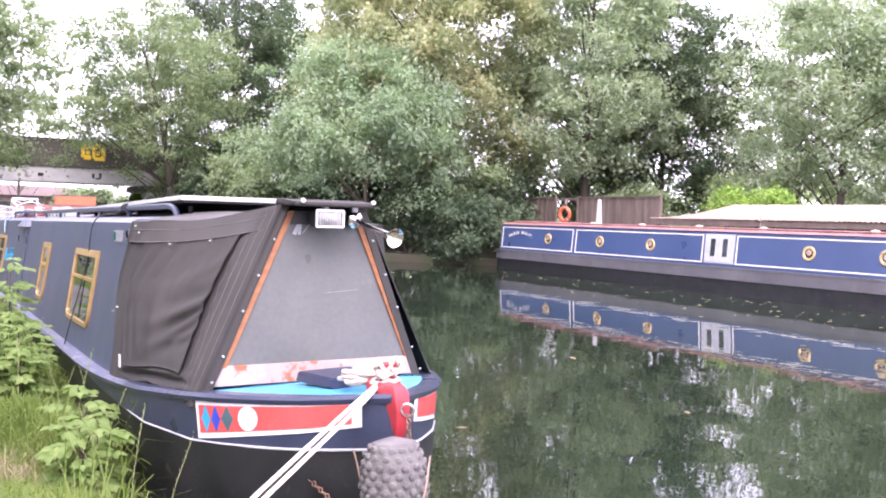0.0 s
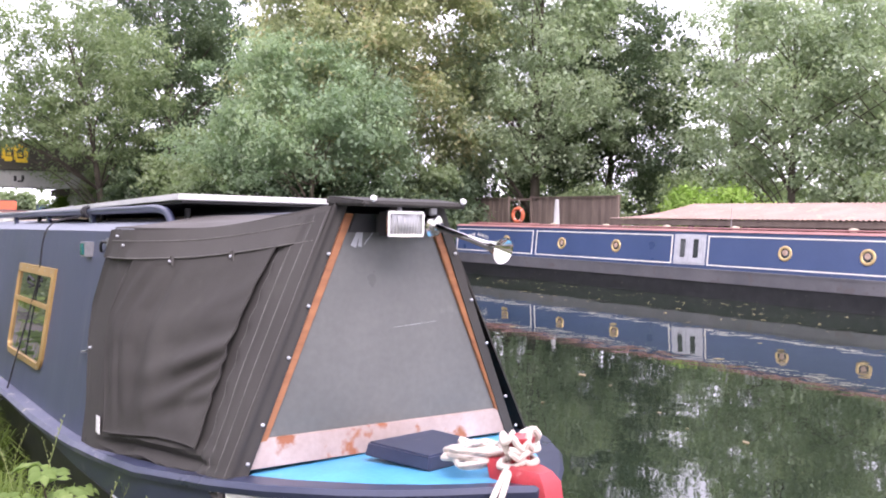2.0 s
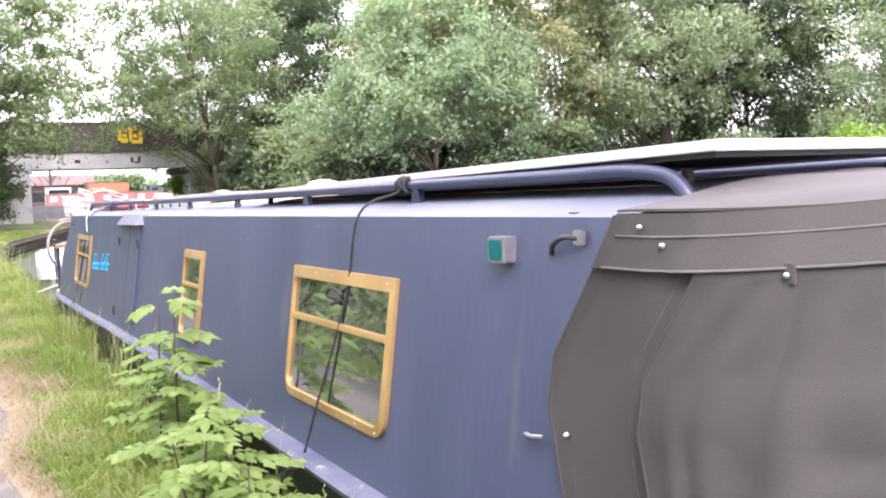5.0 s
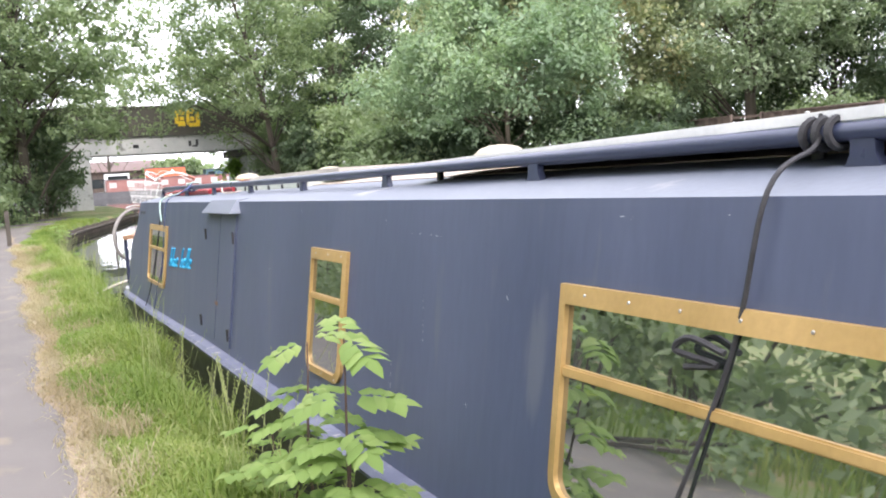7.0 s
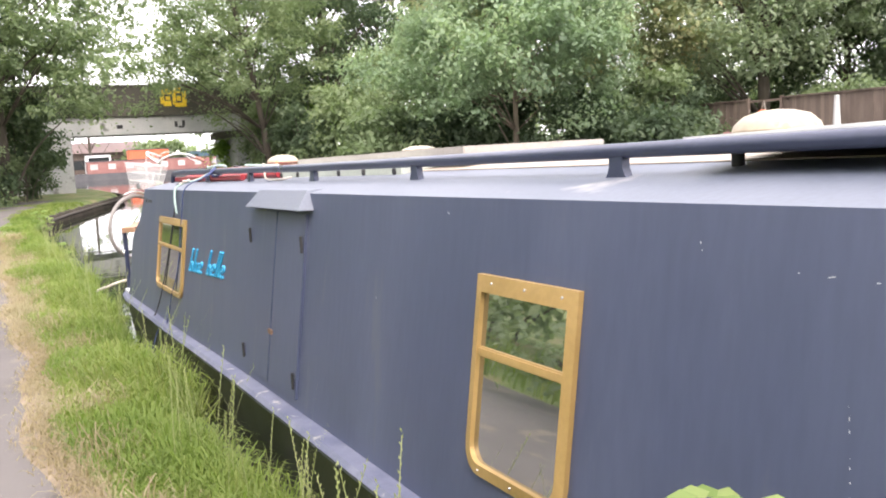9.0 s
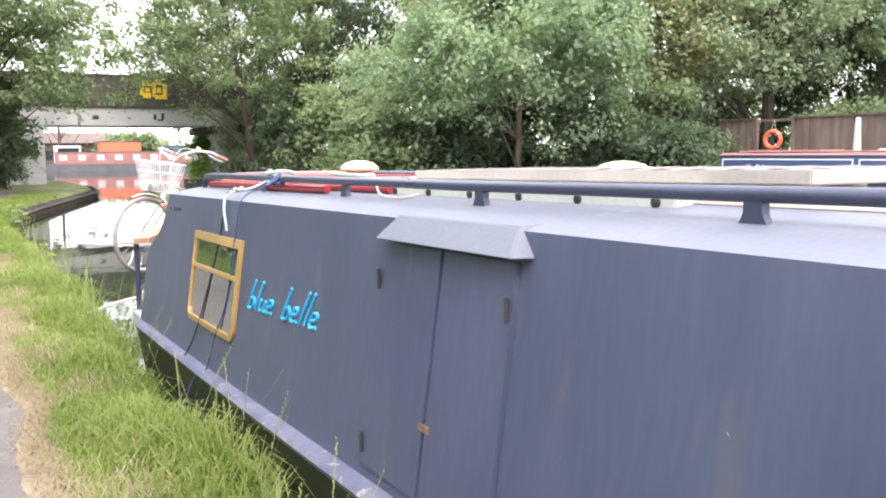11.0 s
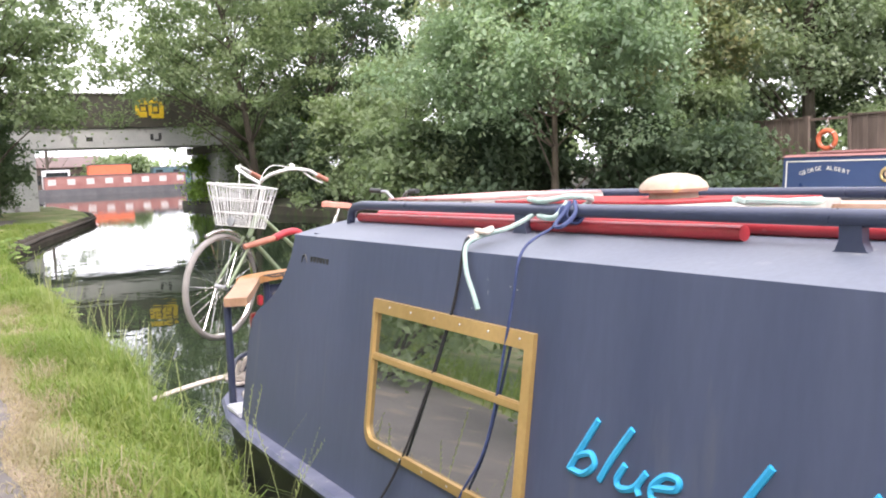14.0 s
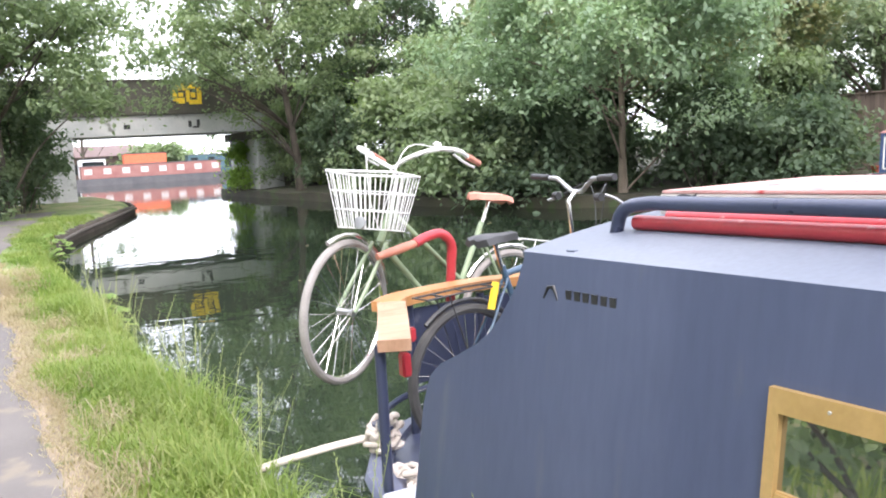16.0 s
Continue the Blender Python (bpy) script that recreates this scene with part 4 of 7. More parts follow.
def window(y0, y1, z0, z1):
    o, i_ = rounded(y0, y1, z0, z1, 0.075), rounded(y0 + 0.032, y1 - 0.032, z0 + 0.032, z1 - 0.045, 0.05)
    fr = bmesh.new()
    rows = []
    for pts, out in ((o, -0.004), (o, 0.014), (i_, 0.020), (i_, -0.004)):
        rows.append([fr.verts.new((side_x(z) - out, y, z)) for y, z in pts])
    for r0, r1 in zip(rows, rows[1:] + rows[:1]):
        for k in range(len(o)):
            fr.faces.new((r0[k], r0[(k + 1) % len(o)], r1[(k + 1) % len(o)], r1[k]))
    w = part("window", fr, M["brass"], boat, "brass-framed cabin window with reflecting glass")
    zb = z1 - (z1 - z0) * 0.385
    part("glazing_bar", hexa([(side_x(z) - o_, y, z) for z in (zb - 0.013, zb + 0.013) for o_, y in ((-0.004, y0 + 0.03), (0.016, y0 + 0.03), (0.016, y1 - 0.03), (-0.004, y1 - 0.03))], 0.004), M["brass"], w)
    gl = bmesh.new()
    gl.faces.new([gl.verts.new((side_x(z) - 0.006, y, z)) for y, z in i_])
    part("pane", gl, M["glass"], w, "dark reflecting pane", smooth=False)
    for yy in np.arange(y0 + 0.06, y1, 0.16):
        for zz in (z1 - 0.02, z0 + 0.016):
            part("screw", lathe([(0.0045, 0), (0.0035, 0.003)], (side_x(zz) - 0.016, yy, zz), (-1, 0, 0), 6), M["steel"], w)
    return w


window(7.875, 8.84, 0.92, 1.452)
window(10.335, 10.795, 0.92, 1.452)
window(14.79, 15.79, 0.915, 1.452)

# side hatch: shallow sloping hood over a pair of steel doors with hinges
# top light on the hood is put into its colour, the paler roof paint
part("hatch_hood", hexa([(side_x(1.53) - 0.055, 12.24, 1.585), (side_x(1.53) - 0.055, 13.085, 1.585), (side_x(1.55) + 0.01, 13.10, 1.585), (side_x(1.55) + 0.01, 12.21, 1.585),
                         (side_x(1.655) - 0.006, 12.29, 1.668), (side_x(1.655) - 0.006, 13.02, 1.668), (side_x(1.655) + 0.08, 13.02, 1.672), (side_x(1.655) + 0.08, 12.29, 1.672)], 0.004), M["navy_roof"], boat, "sloping steel hood over the side hatch")
for y0, y1 in ((12.27, 12.677), (12.690, 13.12)):
    d = part("side_door", hexa([(side_x(z) - o_, y, z) for z in (0.78, 1.57) for o_, y in ((-0.004, y0), (0.012, y0), (0.012, y1), (-0.004, y1))], 0.003), M["navy"], boat)
    for z in (0.86, 1.44):
        yh = y0 + 0.02 if y0 < 12.5 else y1 - 0.02
        part("hinge", lathe([(0.007, -0.036), (0.007, 0.036)], (side_x(z) - 0.02, yh, z), (0, 0, 1), 8), M["blackplastic"], d)
part("hasp", box(side_x(1.05) - 0.022, side_x(1.05) - 0.008, 12.645, 12.715, 1.0, 1.025, 0.003), M["rust"], boat)

for y in (9.2, 11.6, 13.4):
    part("gunwale_eye", ring((CX - 0.93, y, 0.70), (0.2, 1, 0.1), 0.022, 0.006, 16, 6), M["blackplastic"], boat)

# painted name, brush strokes a few millimetres thick
STROKE = {
    "b": [[(0.16, 1.0), (0.10, 0.5), (0.05, 0.05)], [(0.06, 0.3), (0.25, 0.42), (0.38, 0.25), (0.28, 0.05), (0.05, 0.06)]],
    "l": [[(0.2, 1.0), (0.12, 0.5), (0.08, 0.04)]],
    "u": [[(0.06, 0.42), (0.04, 0.15), (0.14, 0.03), (0.3, 0.12), (0.36, 0.4)], [(0.36, 0.4), (0.33, 0.15), (0.4, 0.02)]],
    "e": [[(0.05, 0.22), (0.3, 0.3), (0.28, 0.44), (0.12, 0.44), (0.03, 0.22), (0.12, 0.03), (0.36, 0.08)]],
}


def written(word, y0, z0, size, slope):
    y = y0
    for ch, adv in zip(word, [{"l": 0.26, "b": 0.46, "u": 0.47, "e": 0.44, " ": 0.5}[c_] for c_ in word]):
        for st in STROKE.get(ch, []):
            pts = []
            for a_, b_ in st:
                yy = y - a_ * size - b_ * 0.075
                zz = z0 + b_ * size * 0.62 + (yy - y0) * slope
                pts.append((side_x(zz) - 0.001, yy, zz))
            part("letter", tube(smoothed(pts, 5), 0.0098, 6), M["cyan"], boat, "bright blue hand-painted letter")
        y -= adv * size


written("blue belle", 14.625, 1.125, 0.24, -0.037)

# pale scratches and scuffs on the paint
rsn = random.Random(4)
for y, z, ln, ang in ((9.75, 1.545, 0.05, 0), (9.68, 1.543, 0.03, 0), (9.52, 1.54, 0.09, 0.02), (9.98, 1.565, 0.03, 1.2), (10.2, 1.59, 0.02, 0.4), (9.62, 1.2, 0.16, 1.45), (9.86, 1.0, 0.1, 1.5), (11.0, 1.6, 0.025, 0.4),
                      (8.3, 1.62, 0.05, 0.1), (8.6, 1.61, 0.04, 0.1), (13.75, 1.55, 0.03, 1.2), (14.9, 1.56, 0.05, 0.15), (15.05, 1.53, 0.06, 1.4), (15.1, 1.48, 0.04, 0.1), (11.5, 1.3, 0.02, 0.5), (12.0, 1.1, 0.015, 0.9), (14.4, 1.3, 0.015, 0.2), (13.3, 1.45, 0.012, 0.1), (9.3, 1.05, 0.02, 1.3), (9.1, 1.38, 0.015, 0.8)):
    yy, zz, e = y, z, ln
    while e > 0.006:
        d_ = rsn.uniform(0.004, 0.03)
        pts = [(side_x(zz + math.sin(ang) * d_ * f) + 0.0012, yy + math.cos(ang) * d_ * f, zz + math.sin(ang) * d_ * f + rsn.uniform(-0.002, 0.002)) for f in (0, 0.3, 0.7, 1)]
        part("scratch", tube(pts, [0.0007, rsn.uniform(0.001, 0.0022), rsn.uniform(0.0009, 0.002), 0.0007], 5), M["greypaint"], boat)
        step = d_ + rsn.uniform(0.004, 0.02)
        yy, zz, e = yy + math.cos(ang) * step, zz + math.sin(ang) * step, e - step

# green starboard lamp and a cover strap buckle on the cabin side
nav = thing("navigation_lamp", (1.09, 7.26, 1.53), "small green navigation lamp on the cabin side", "lamp")
part("housing", hexa([(side_x(1.6) - o_, y, z) for z in (1.535, 1.605) for o_, y in ((0.0, 7.221), (0.045, 7.221), (0.045, 7.301), (0.0, 7.301))], 0.004), M["steel"], nav)
part("lens", hexa([(side_x(1.6) - o_, y, z) for z in (1.543, 1.597) for o_, y in ((0.043, 7.231), (0.05, 7.231), (0.05, 7.291), (0.043, 7.291))], 0.004), M["teal"], nav, "teal glass lens")

latch = thing("cover_latch", (1.07, 7.0, 1.1), "small steel cover latches on the cabin side", "latch")
part("hook", tube(smoothed([(side_x(1.6) - 0.01, 6.95, 1.605), (side_x(1.6) - 0.025, 6.99, 1.608), (side_x(1.6) - 0.02, 7.04, 1.59), (side_x(1.6) - 0.012, 7.06, 1.565)], 5), 0.007, 7), M["blackplastic"], latch)
part("hook", tube([(side_x(1.1) - 0.012, 7.02, 1.125), (side_x(1.1) - 0.02, 7.06, 1.12), (side_x(1.1) - 0.006, 7.10, 1.115)], 0.006, 7), M["steel"], latch)
part("buckle", box(side_x(1.62) - 0.02, side_x(1.62) - 0.008, 6.93, 6.97, 1.59, 1.625, 0.003), M["steel"], latch)

# ---- bow: cratch board, canvas cover, lamp and horn ----
BL, BR, TL, TR = Vector((1.25, 5.79, 0.85)), Vector((2.40, 5.77, 0.85)), Vector((1.66, 5.87, 1.735)), Vector((2.05, 5.85, 1.735))
cratch = thing("cratch_board", (CX, 5.8, 0.84), "grimy grey cratch board in a peeling wooden frame", "windscreen")


def board(u, v, out=0.0):
    a_, b_ = BL.lerp(BR, u), TL.lerp(TR, u)
    q = a_.lerp(b_, v)
    return Vector((q.x, q.y - out, q.z))


def bar(u0, v0, u1, v1, u2, v2, u3, v3, o0, o1):
    c_ = ((u0, v0), (u1, v1), (u2, v2), (u3, v3))
    return hexa([board(u, v, o0) for u, v in c_] + [board(u, v, o1) for u, v in c_], 0.003)


part("panel", bar(0.02, 0.08, 0.98, 0.08, 0.96, 0.98, 0.04, 0.98, -0.008, 0.002), M["perspex"], cratch, "scratched grey perspex panel")
for u0, v0, u1, v1, w_ in ((0.18, 0.86, 0.21, 0.95, 0.012), (0.235, 0.86, 0.225, 0.93, 0.009), (0.27, 0.87, 0.36, 0.94, 0.002), (0.34, 0.50, 0.78, 0.53, 0.0008)):
    d_ = (board(u1, v1) - board(u0, v0)).normalized()
    n_ = d_.cross(Vector((0, 1, 0))) * w_
    bm = bmesh.new()
    bm.faces.new([bm.verts.new(q) for q in (board(u0, v0, 0.0045) - n_, board(u1, v1, 0.0045) - n_ * 0.6, board(u1, v1, 0.0045) + n_ * 0.6, board(u0, v0, 0.0045) + n_)])
    part("tape_scrap", bm, M["greypaint"], cratch, "torn pale tape scrap", smooth=False)
part("bottom_board", bar(0, 0, 1, 0, 0.985, 0.112, 0.015, 0.112, -0.012, 0.014), M["oldwood"], cratch, "peeling painted bottom board")
part("side_frame", bar(0.0, 0.10, 0.034, 0.10, 0.09, 1, 0, 1, -0.012, 0.016), M["timber"], cratch)
part("side_frame", bar(0.966, 0.10, 1, 0.10, 1, 1, 0.91, 1, -0.012, 0.016), M["timber"], cratch)
part("top_frame", bar(0.1, 0.92, 0.9, 0.92, 0.9, 1, 0.1, 1, -0.01, 0.012), M["blackplastic"], cratch)

cover = thing("canvas_cover", (1.5, 6.4, 0.75), "charcoal canvas cover stretched over the bow with studs", "cover")


HEM = [(0.72, 6.85), (0.925, 6.875), (1.045, 6.93), (1.205, 6.995), (1.335, 6.985), (1.475, 6.90), (1.645, 6.81), (1.70, 6.79)]


def crease(d, width, height):
    """One soft fold: a rounded ridge with a shallow hollow beside it."""
    return height * (math.exp(-(d / width) ** 2) - 0.55 * math.exp(-((d + 1.7 * width) / (1.3 * width)) ** 2))


def folds(s_, w):
    """Relief of the hanging door panel: s_ from its fore edge aft, w from its foot to its head."""
    h = 0.0
    for w0, run, bow_, width, high, fade in ((0.50, -0.42, 0.25, 0.040, 0.022, 0.55), (0.40, -0.62, 0.35, 0.034, 0.018, 0.5), (0.27, -0.30, 0.2, 0.030, 0.010, 0.4),
                                             (0.66, -0.30, 0.1, 0.055, 0.009, 0.5), (0.80, -0.50, 0.3, 0.06, 0.008, 0.7)):
        h += crease(w - (w0 + run * s_ + bow_ * s_ * s_), width * (1 + 1.3 * s_), high * math.exp(-(s_ / fade) ** 2) * (0.55 + 0.45 * min(1, s_ * 8)))
    for s0, width, high, w0 in ((0.93, 0.035, 0.010, 0.9), (0.76, 0.05, 0.010, 0.6), (0.58, 0.07, 0.008, 0.55), (0.86, 0.03, 0.007, 0.4)):
        h += crease(s_ - s0 - 0.05 * math.sin(2.6 * w + s0 * 9), width, high * math.exp(-((w - w0) / 0.42) ** 2))
    h += 0.007 * noise.noise(Vector((s_ * 3.1, w * 2.3, 0.4))) + 0.0025 * noise.noise(Vector((s_ * 11, w * 8, 2.1)))
    return h


def drape(u, v, amp=1.0):
    """The cover's bank side: u from the cratch board back to the cabin, v from bottom to eave."""
    f0, f1 = Vector((1.15, 5.755, 0.76)), Vector((1.63, 5.88, 1.762))
    b0, b1 = Vector((0.985, 7.06, 0.72)), Vector((1.09, 7.03, 1.665))
    front = f0.lerp(f1, v)
    back = b0.lerp(b1, v)
    back.y = lerp(HEM, back.z)
    q = front.lerp(back, u)
    q.x -= 0.055 * math.sin(math.pi * u) * math.sin(math.pi * v)
    q.z -= 0.035 * math.sin(math.pi * u) * v
    w_ = 0.012 * noise.noise(Vector((u * 3, v * 2.4, 0.3))) + 0.003 * noise.noise(Vector((u * 12, v * 8, 2.3)))
    w_ -= crease(v - 0.115 - 0.03 * math.sin(u * 4), 0.022, 0.022) * min(1, 5 * u) * min(1, 4 * (1 - u))
    w_ -= crease(v - 0.05 - 0.02 * math.sin(u * 7 + 1), 0.016, 0.012)
    w_ -= crease(u - 0.93 - 0.02 * math.sin(v * 7), 0.022, 0.014) + crease(u - 0.84 + 0.015 * math.sin(v * 5), 0.02, 0.009)
    q.x += w_ * amp * min(1.0, 6 * (1 - v)) * min(1.0, 8 * u)
    if v < 0.12:
        q.z += (0.05 * math.sin(u * 3.2) + 0.012 * math.sin(u * 17)) * (0.12 - v) / 0.12
    k_ = min(1.0, max(0.0, (q.y - 6.45) / 0.25))
    q.x = q.x * (1 - k_) + min(q.x, side_x(q.z) - 0.016) * k_
    return q


def on_cover(u, v, out=0.0):
    q = drape(u, v)
    return Vector((q.x - out, q.y - 0.3 * out, q.z))


part("side_curtain", sheet(drape, 110, 84, 0.006), M["canvas"], cover)
part("hem", tube([on_cover(0.998, 0.01 + 0.0245 * i, 0.002) for i in range(41)], 0.0055, 6), M["canvas"], cover)


def door_panel(u, v):
    s0, s1 = 0.175 - 0.02 * v, 0.735
    q = drape(s0 + (s1 - s0) * u, 0.155 + 0.725 * v + 0.012 * math.sin(u * 5) * (1 - v), 0.3)
    gap = 0.020 + 1.5 * folds(u, v) * math.sin(math.pi * min(1, v * 1.04)) ** 0.35 + 0.008 * (1 - v) + 0.007 * math.exp(-u * 16)
    return q + Vector((-gap, -0.35 * gap, 0))


part("door_panel", sheet(door_panel, 100, 84, 0.005), M["canvas"], cover, "loose canvas door panel hanging over the side curtain")
for edge in ([door_panel(0.004, i / 30) for i in range(31)], [door_panel(i / 30, 0.004) for i in range(31)], [door_panel(0.995, i / 30) for i in range(31)]):
    part("hem", tube([(q.x - 0.003, q.y, q.z) for q in edge], 0.0045, 6), M["canvas"], cover)


def valance(u, v):
    q = drape(u, 0.872 + 0.125 * v, 0.4)
    o_ = 0.026 - 0.016 * v if 0.10 < u < 0.78 else 0.014
    return q + Vector((-o_, -0.3 * o_, 0))


part("valance", sheet(valance, 60, 8, 0.005), M["canvas_band"], cover, "faded canvas band along the top of the cover")
for v_, r_ in ((0.02, 0.0032), (0.62, 0.0026)):
    part("piping", tube([(valance(0.02 + 0.0245 * i, v_).x - 0.006, valance(0.02 + 0.0245 * i, v_).y - 0.002, valance(0.02 + 0.0245 * i, v_).z) for i in range(40)], r_, 5), M["stitch"], cover)


def top_cloth(u, v):
    a_, b_ = drape(u, 1.0, 0), drape(u, 1.0, 0)
    b_.x = 2 * CX - b_.x
    q = a_.lerp(b_, v)
    q.z += lerp([(0, 0.03), (1, 0.075)], u) * math.sin(math.pi * v) + 0.004 * math.sin(v * 20 + u * 9)
    return q


part("top_cloth", sheet(top_cloth, 26, 22, 0.006), M["canvas_top"], cover, "faded grey canvas top")
part("side_curtain", sheet(lambda u, v: Vector((2 * CX - 0.06 * (1 - v) * (1 - u) - drape(u, v).x, drape(u, v).y, drape(u, v).z)), 24, 18, 0.006), M["canvas"], cover)
# front flap and overlapping zip strips along the board's raking edge
part("front_flap", sheet(lambda u, v: Vector((1.63 - 0.475 * (1 - v) - 0.02 + 0.085 * u * (1 - 0.3 * v), 5.765 - 0.012 + 0.10 * v - 0.004 * math.sin(u * 9), 0.77 + 1.0 * v)), 8, 24, 0.008), M["canvas"], cover)
part("front_flap", sheet(lambda u, v: Vector((2.085 + 0.345 * (1 - v) - 0.045 * u, 5.755 + 0.08 * v, 0.80 + 0.97 * v)), 6, 20, 0.008), M["canvas"], cover)
for k_, (u0, u1) in enumerate(((0.0, 0.062), (0.05, 0.108), (0.098, 0.15))):
    def zip_strip(u, v, u0=u0, u1=u1, k_=k_):
        return on_cover(u0 + (u1 - u0) * u, 0.03 + 0.95 * v, 0.012 - 0.002 * k_ + 0.007 * math.sin(math.pi * u) + 0.002 * noise.noise(Vector((k_, v * 9, 1))) + (0.004 * math.sin(v * 55) if k_ == 2 and u > 0.6 else 0))
    part("zip_strip", sheet(zip_strip, 6, 60, 0.004), M["canvas"], cover)
    for u_ in (0.14, 0.9):
        part("stitching", tube([Vector((zip_strip(u_, i / 40).x - 0.0035, zip_strip(u_, i / 40).y - 0.002, zip_strip(u_, i / 40).z)) for i in range(41)], 0.0016, 4), M["stitch"], cover)
part("stitching", tube([on_cover(0.765, 0.17 + 0.0175 * i, 0.004) for i in range(41)], 0.0022, 4), M["stitch"], cover)


def stud(x, y, z, parent=None, r=0.0065):
    part("stud", lathe([(r, 0), (r * 0.95, 0.006), (r * 0.55, 0.011), (0.001, 0.013)], (x, y, z), (-0.8, -0.6, 0.1), 10), M["greypaint"], cover)


for v_ in (0.03, 0.17, 0.42, 0.62, 0.83):
    q = BL.lerp(TL, v_)
    stud(q.x - 0.012, q.y - 0.03, q.z)
    q = BR.lerp(TR, v_)
    stud(q.x + 0.02, q.y - 0.035, q.z)
for u_ in (0.33, 0.60):
    q = valance(u_, 0.0)
    part("stud_tab", hexa([(q.x - o_, q.y + d_, q.z + z_) for z_ in (-0.03, 0.012) for o_, d_ in ((0.002, -0.017), (0.010, -0.017), (0.010, 0.017), (0.002, 0.017))], 0.002), M["canvas_top"], cover)
    stud(q.x - 0.011, q.y, q.z - 0.012)
for u_, v_ in ((0.95, 0.46), (0.96, 0.02), (0.05, 0.02), (0.82, 0.93), (0.9, 0.97)):
    q = drape(u_, v_)
    stud(q.x - (0.022 if v_ > 0.9 else 0.010), q.y, q.z)
part("label_tag", sheet(lambda u, v: Vector((drape(0.80, 0.165).x - 0.016, drape(0.80, 0.165).y - 0.03 + 0.05 * u, drape(0.80, 0.165).z - 0.04 + 0.07 * v)), 1, 1, 0.003), M["white"], cover, "small white label")
part("front_hood", hexa([(1.62, 5.66, 1.757), (2.07, 5.655, 1.757), (2.10, 5.9, 1.765), (1.61, 5.92, 1.765), (1.62, 5.665, 1.778), (2.07, 5.66, 1.778), (2.11, 5.9, 1.80), (1.61, 5.92, 1.80)], 0.008), M["canvas"], cover)
for x, y in ((1.66, 5.66), (2.05, 5.655)):
    part("stud", lathe([(0.012, 0), (0.010, 0.01), (0.002, 0.014)], (x, y, 1.785), (0, -1, 0), 10), M["white"], cover)

lamp = thing("headlamp", (1.85, 5.78, 1.66), "rectangular chrome headlamp above the cratch board", "lamp")
part("housing", box(1.752, 1.908, 5.71, 5.80, 1.652, 1.742, 0.012), M["blackplastic"], lamp)
part("bezel", add(box(1.75, 1.91, 5.703, 5.714, 1.735, 1.744, 0.003), box(1.75, 1.91, 5.703, 5.714, 1.65, 1.659, 0.003), box(1.75, 1.759, 5.703, 5.714, 1.659, 1.735), box(1.901, 1.91, 5.703, 5.714, 1.659, 1.735)), M["chrome"], lamp)
part("lens", sheet(lambda u, v: Vector((1.759 + 0.142 * u, 5.710 - 0.008 * math.sin(math.pi * u) * math.sin(math.pi * v) - 0.0015 * math.sin(u * 70), 1.659 + 0.076 * v)), 40, 6), M["steel"], lamp, "ribbed glass lens")
part("bracket", box(1.82, 1.84, 5.75, 5.80, 1.74, 1.78), M["steel"], lamp)

horn = thing("trumpet_horn", (2.02, 5.8, 1.66), "chrome trumpet horn with flared bell", "horn")
ax = (Vector((2.06, 5.42, 1.605)) - Vector((2.01, 5.80, 1.695))).normalized()
part("trumpet", lathe([(0.001, 0), (0.016, 0.002), (0.013, 0.05), (0.012, 0.22), (0.016, 0.31), (0.026, 0.355), (0.048, 0.39), (0.050, 0.393), (0.044, 0.388), (0.02, 0.345), (0.002, 0.33)], (2.01, 5.80, 1.695), ax, 20), M["chrome"], horn)
part("diaphragm", lathe([(0.04, -0.015), (0.045, 0.0), (0.045, 0.018), (0.03, 0.03), (0.002, 0.034)], (2.01, 5.80, 1.695), ax, 20), M["chrome"], horn)
part("bracket", box(1.995, 2.03, 5.79, 5.83, 1.69, 1.78, 0.004), M["steel"], horn)


# painted bow panel: white border, red field, three diamonds and a disc
def bow(s_, v):
    """Along the painted flank: s_ from the stem aft, v from the lower to the upper edge."""
    y = 5.0 + (5.76 - 5.0) * s_
    low, high = gun(y) - 0.225 + 0.085 * (1 - s_), gun(y) - 0.035 + 0.012 * (1 - s_)
    return y, low + (high - low) * v


def patch(u0, u1, v0, v1, out, mat, name, label=""):
    def fn(u, v):
        y, z = bow(u0 + (u1 - u0) * u, v0 + (v1 - v0) * v)
        return Vector(flank(y, z, out))
    part(name, sheet(fn, 14, 4, 0.002), mat, boat, label)


patch(0.02, 0.98, -0.02, 1.0, 0.005, M["white"], "painted_border", "white painted border")
patch(0.06, 0.95, 0.13, 0.86, 0.009, M["redpanel"], "painted_field", "red painted field")
for s_, mt in ((0.885, "cyan"), (0.80, "ultra"), (0.715, "slate")):
    bm = bmesh.new()
    bm.faces.new([bm.verts.new(Vector(flank(*bow(s_ + a_, 0.5 + b_), 0.013))) for a_, b_ in ((-0.04, 0), (0, 0.37), (0.04, 0), (0, -0.37))])
    part("painted_diamond", bm, M[mt], boat, "painted diamond", smooth=False)
bm = bmesh.new()
bm.faces.new([bm.verts.new(Vector(flank(*bow(0.58 + 0.062 * math.cos(a_), 0.5 + 0.36 * math.sin(a_)), 0.0135))) for a_ in [math.pi * 2 * k / 24 for k in range(24)]])
part("painted_disc", bm, M["white"], boat, "white painted disc", smooth=False)
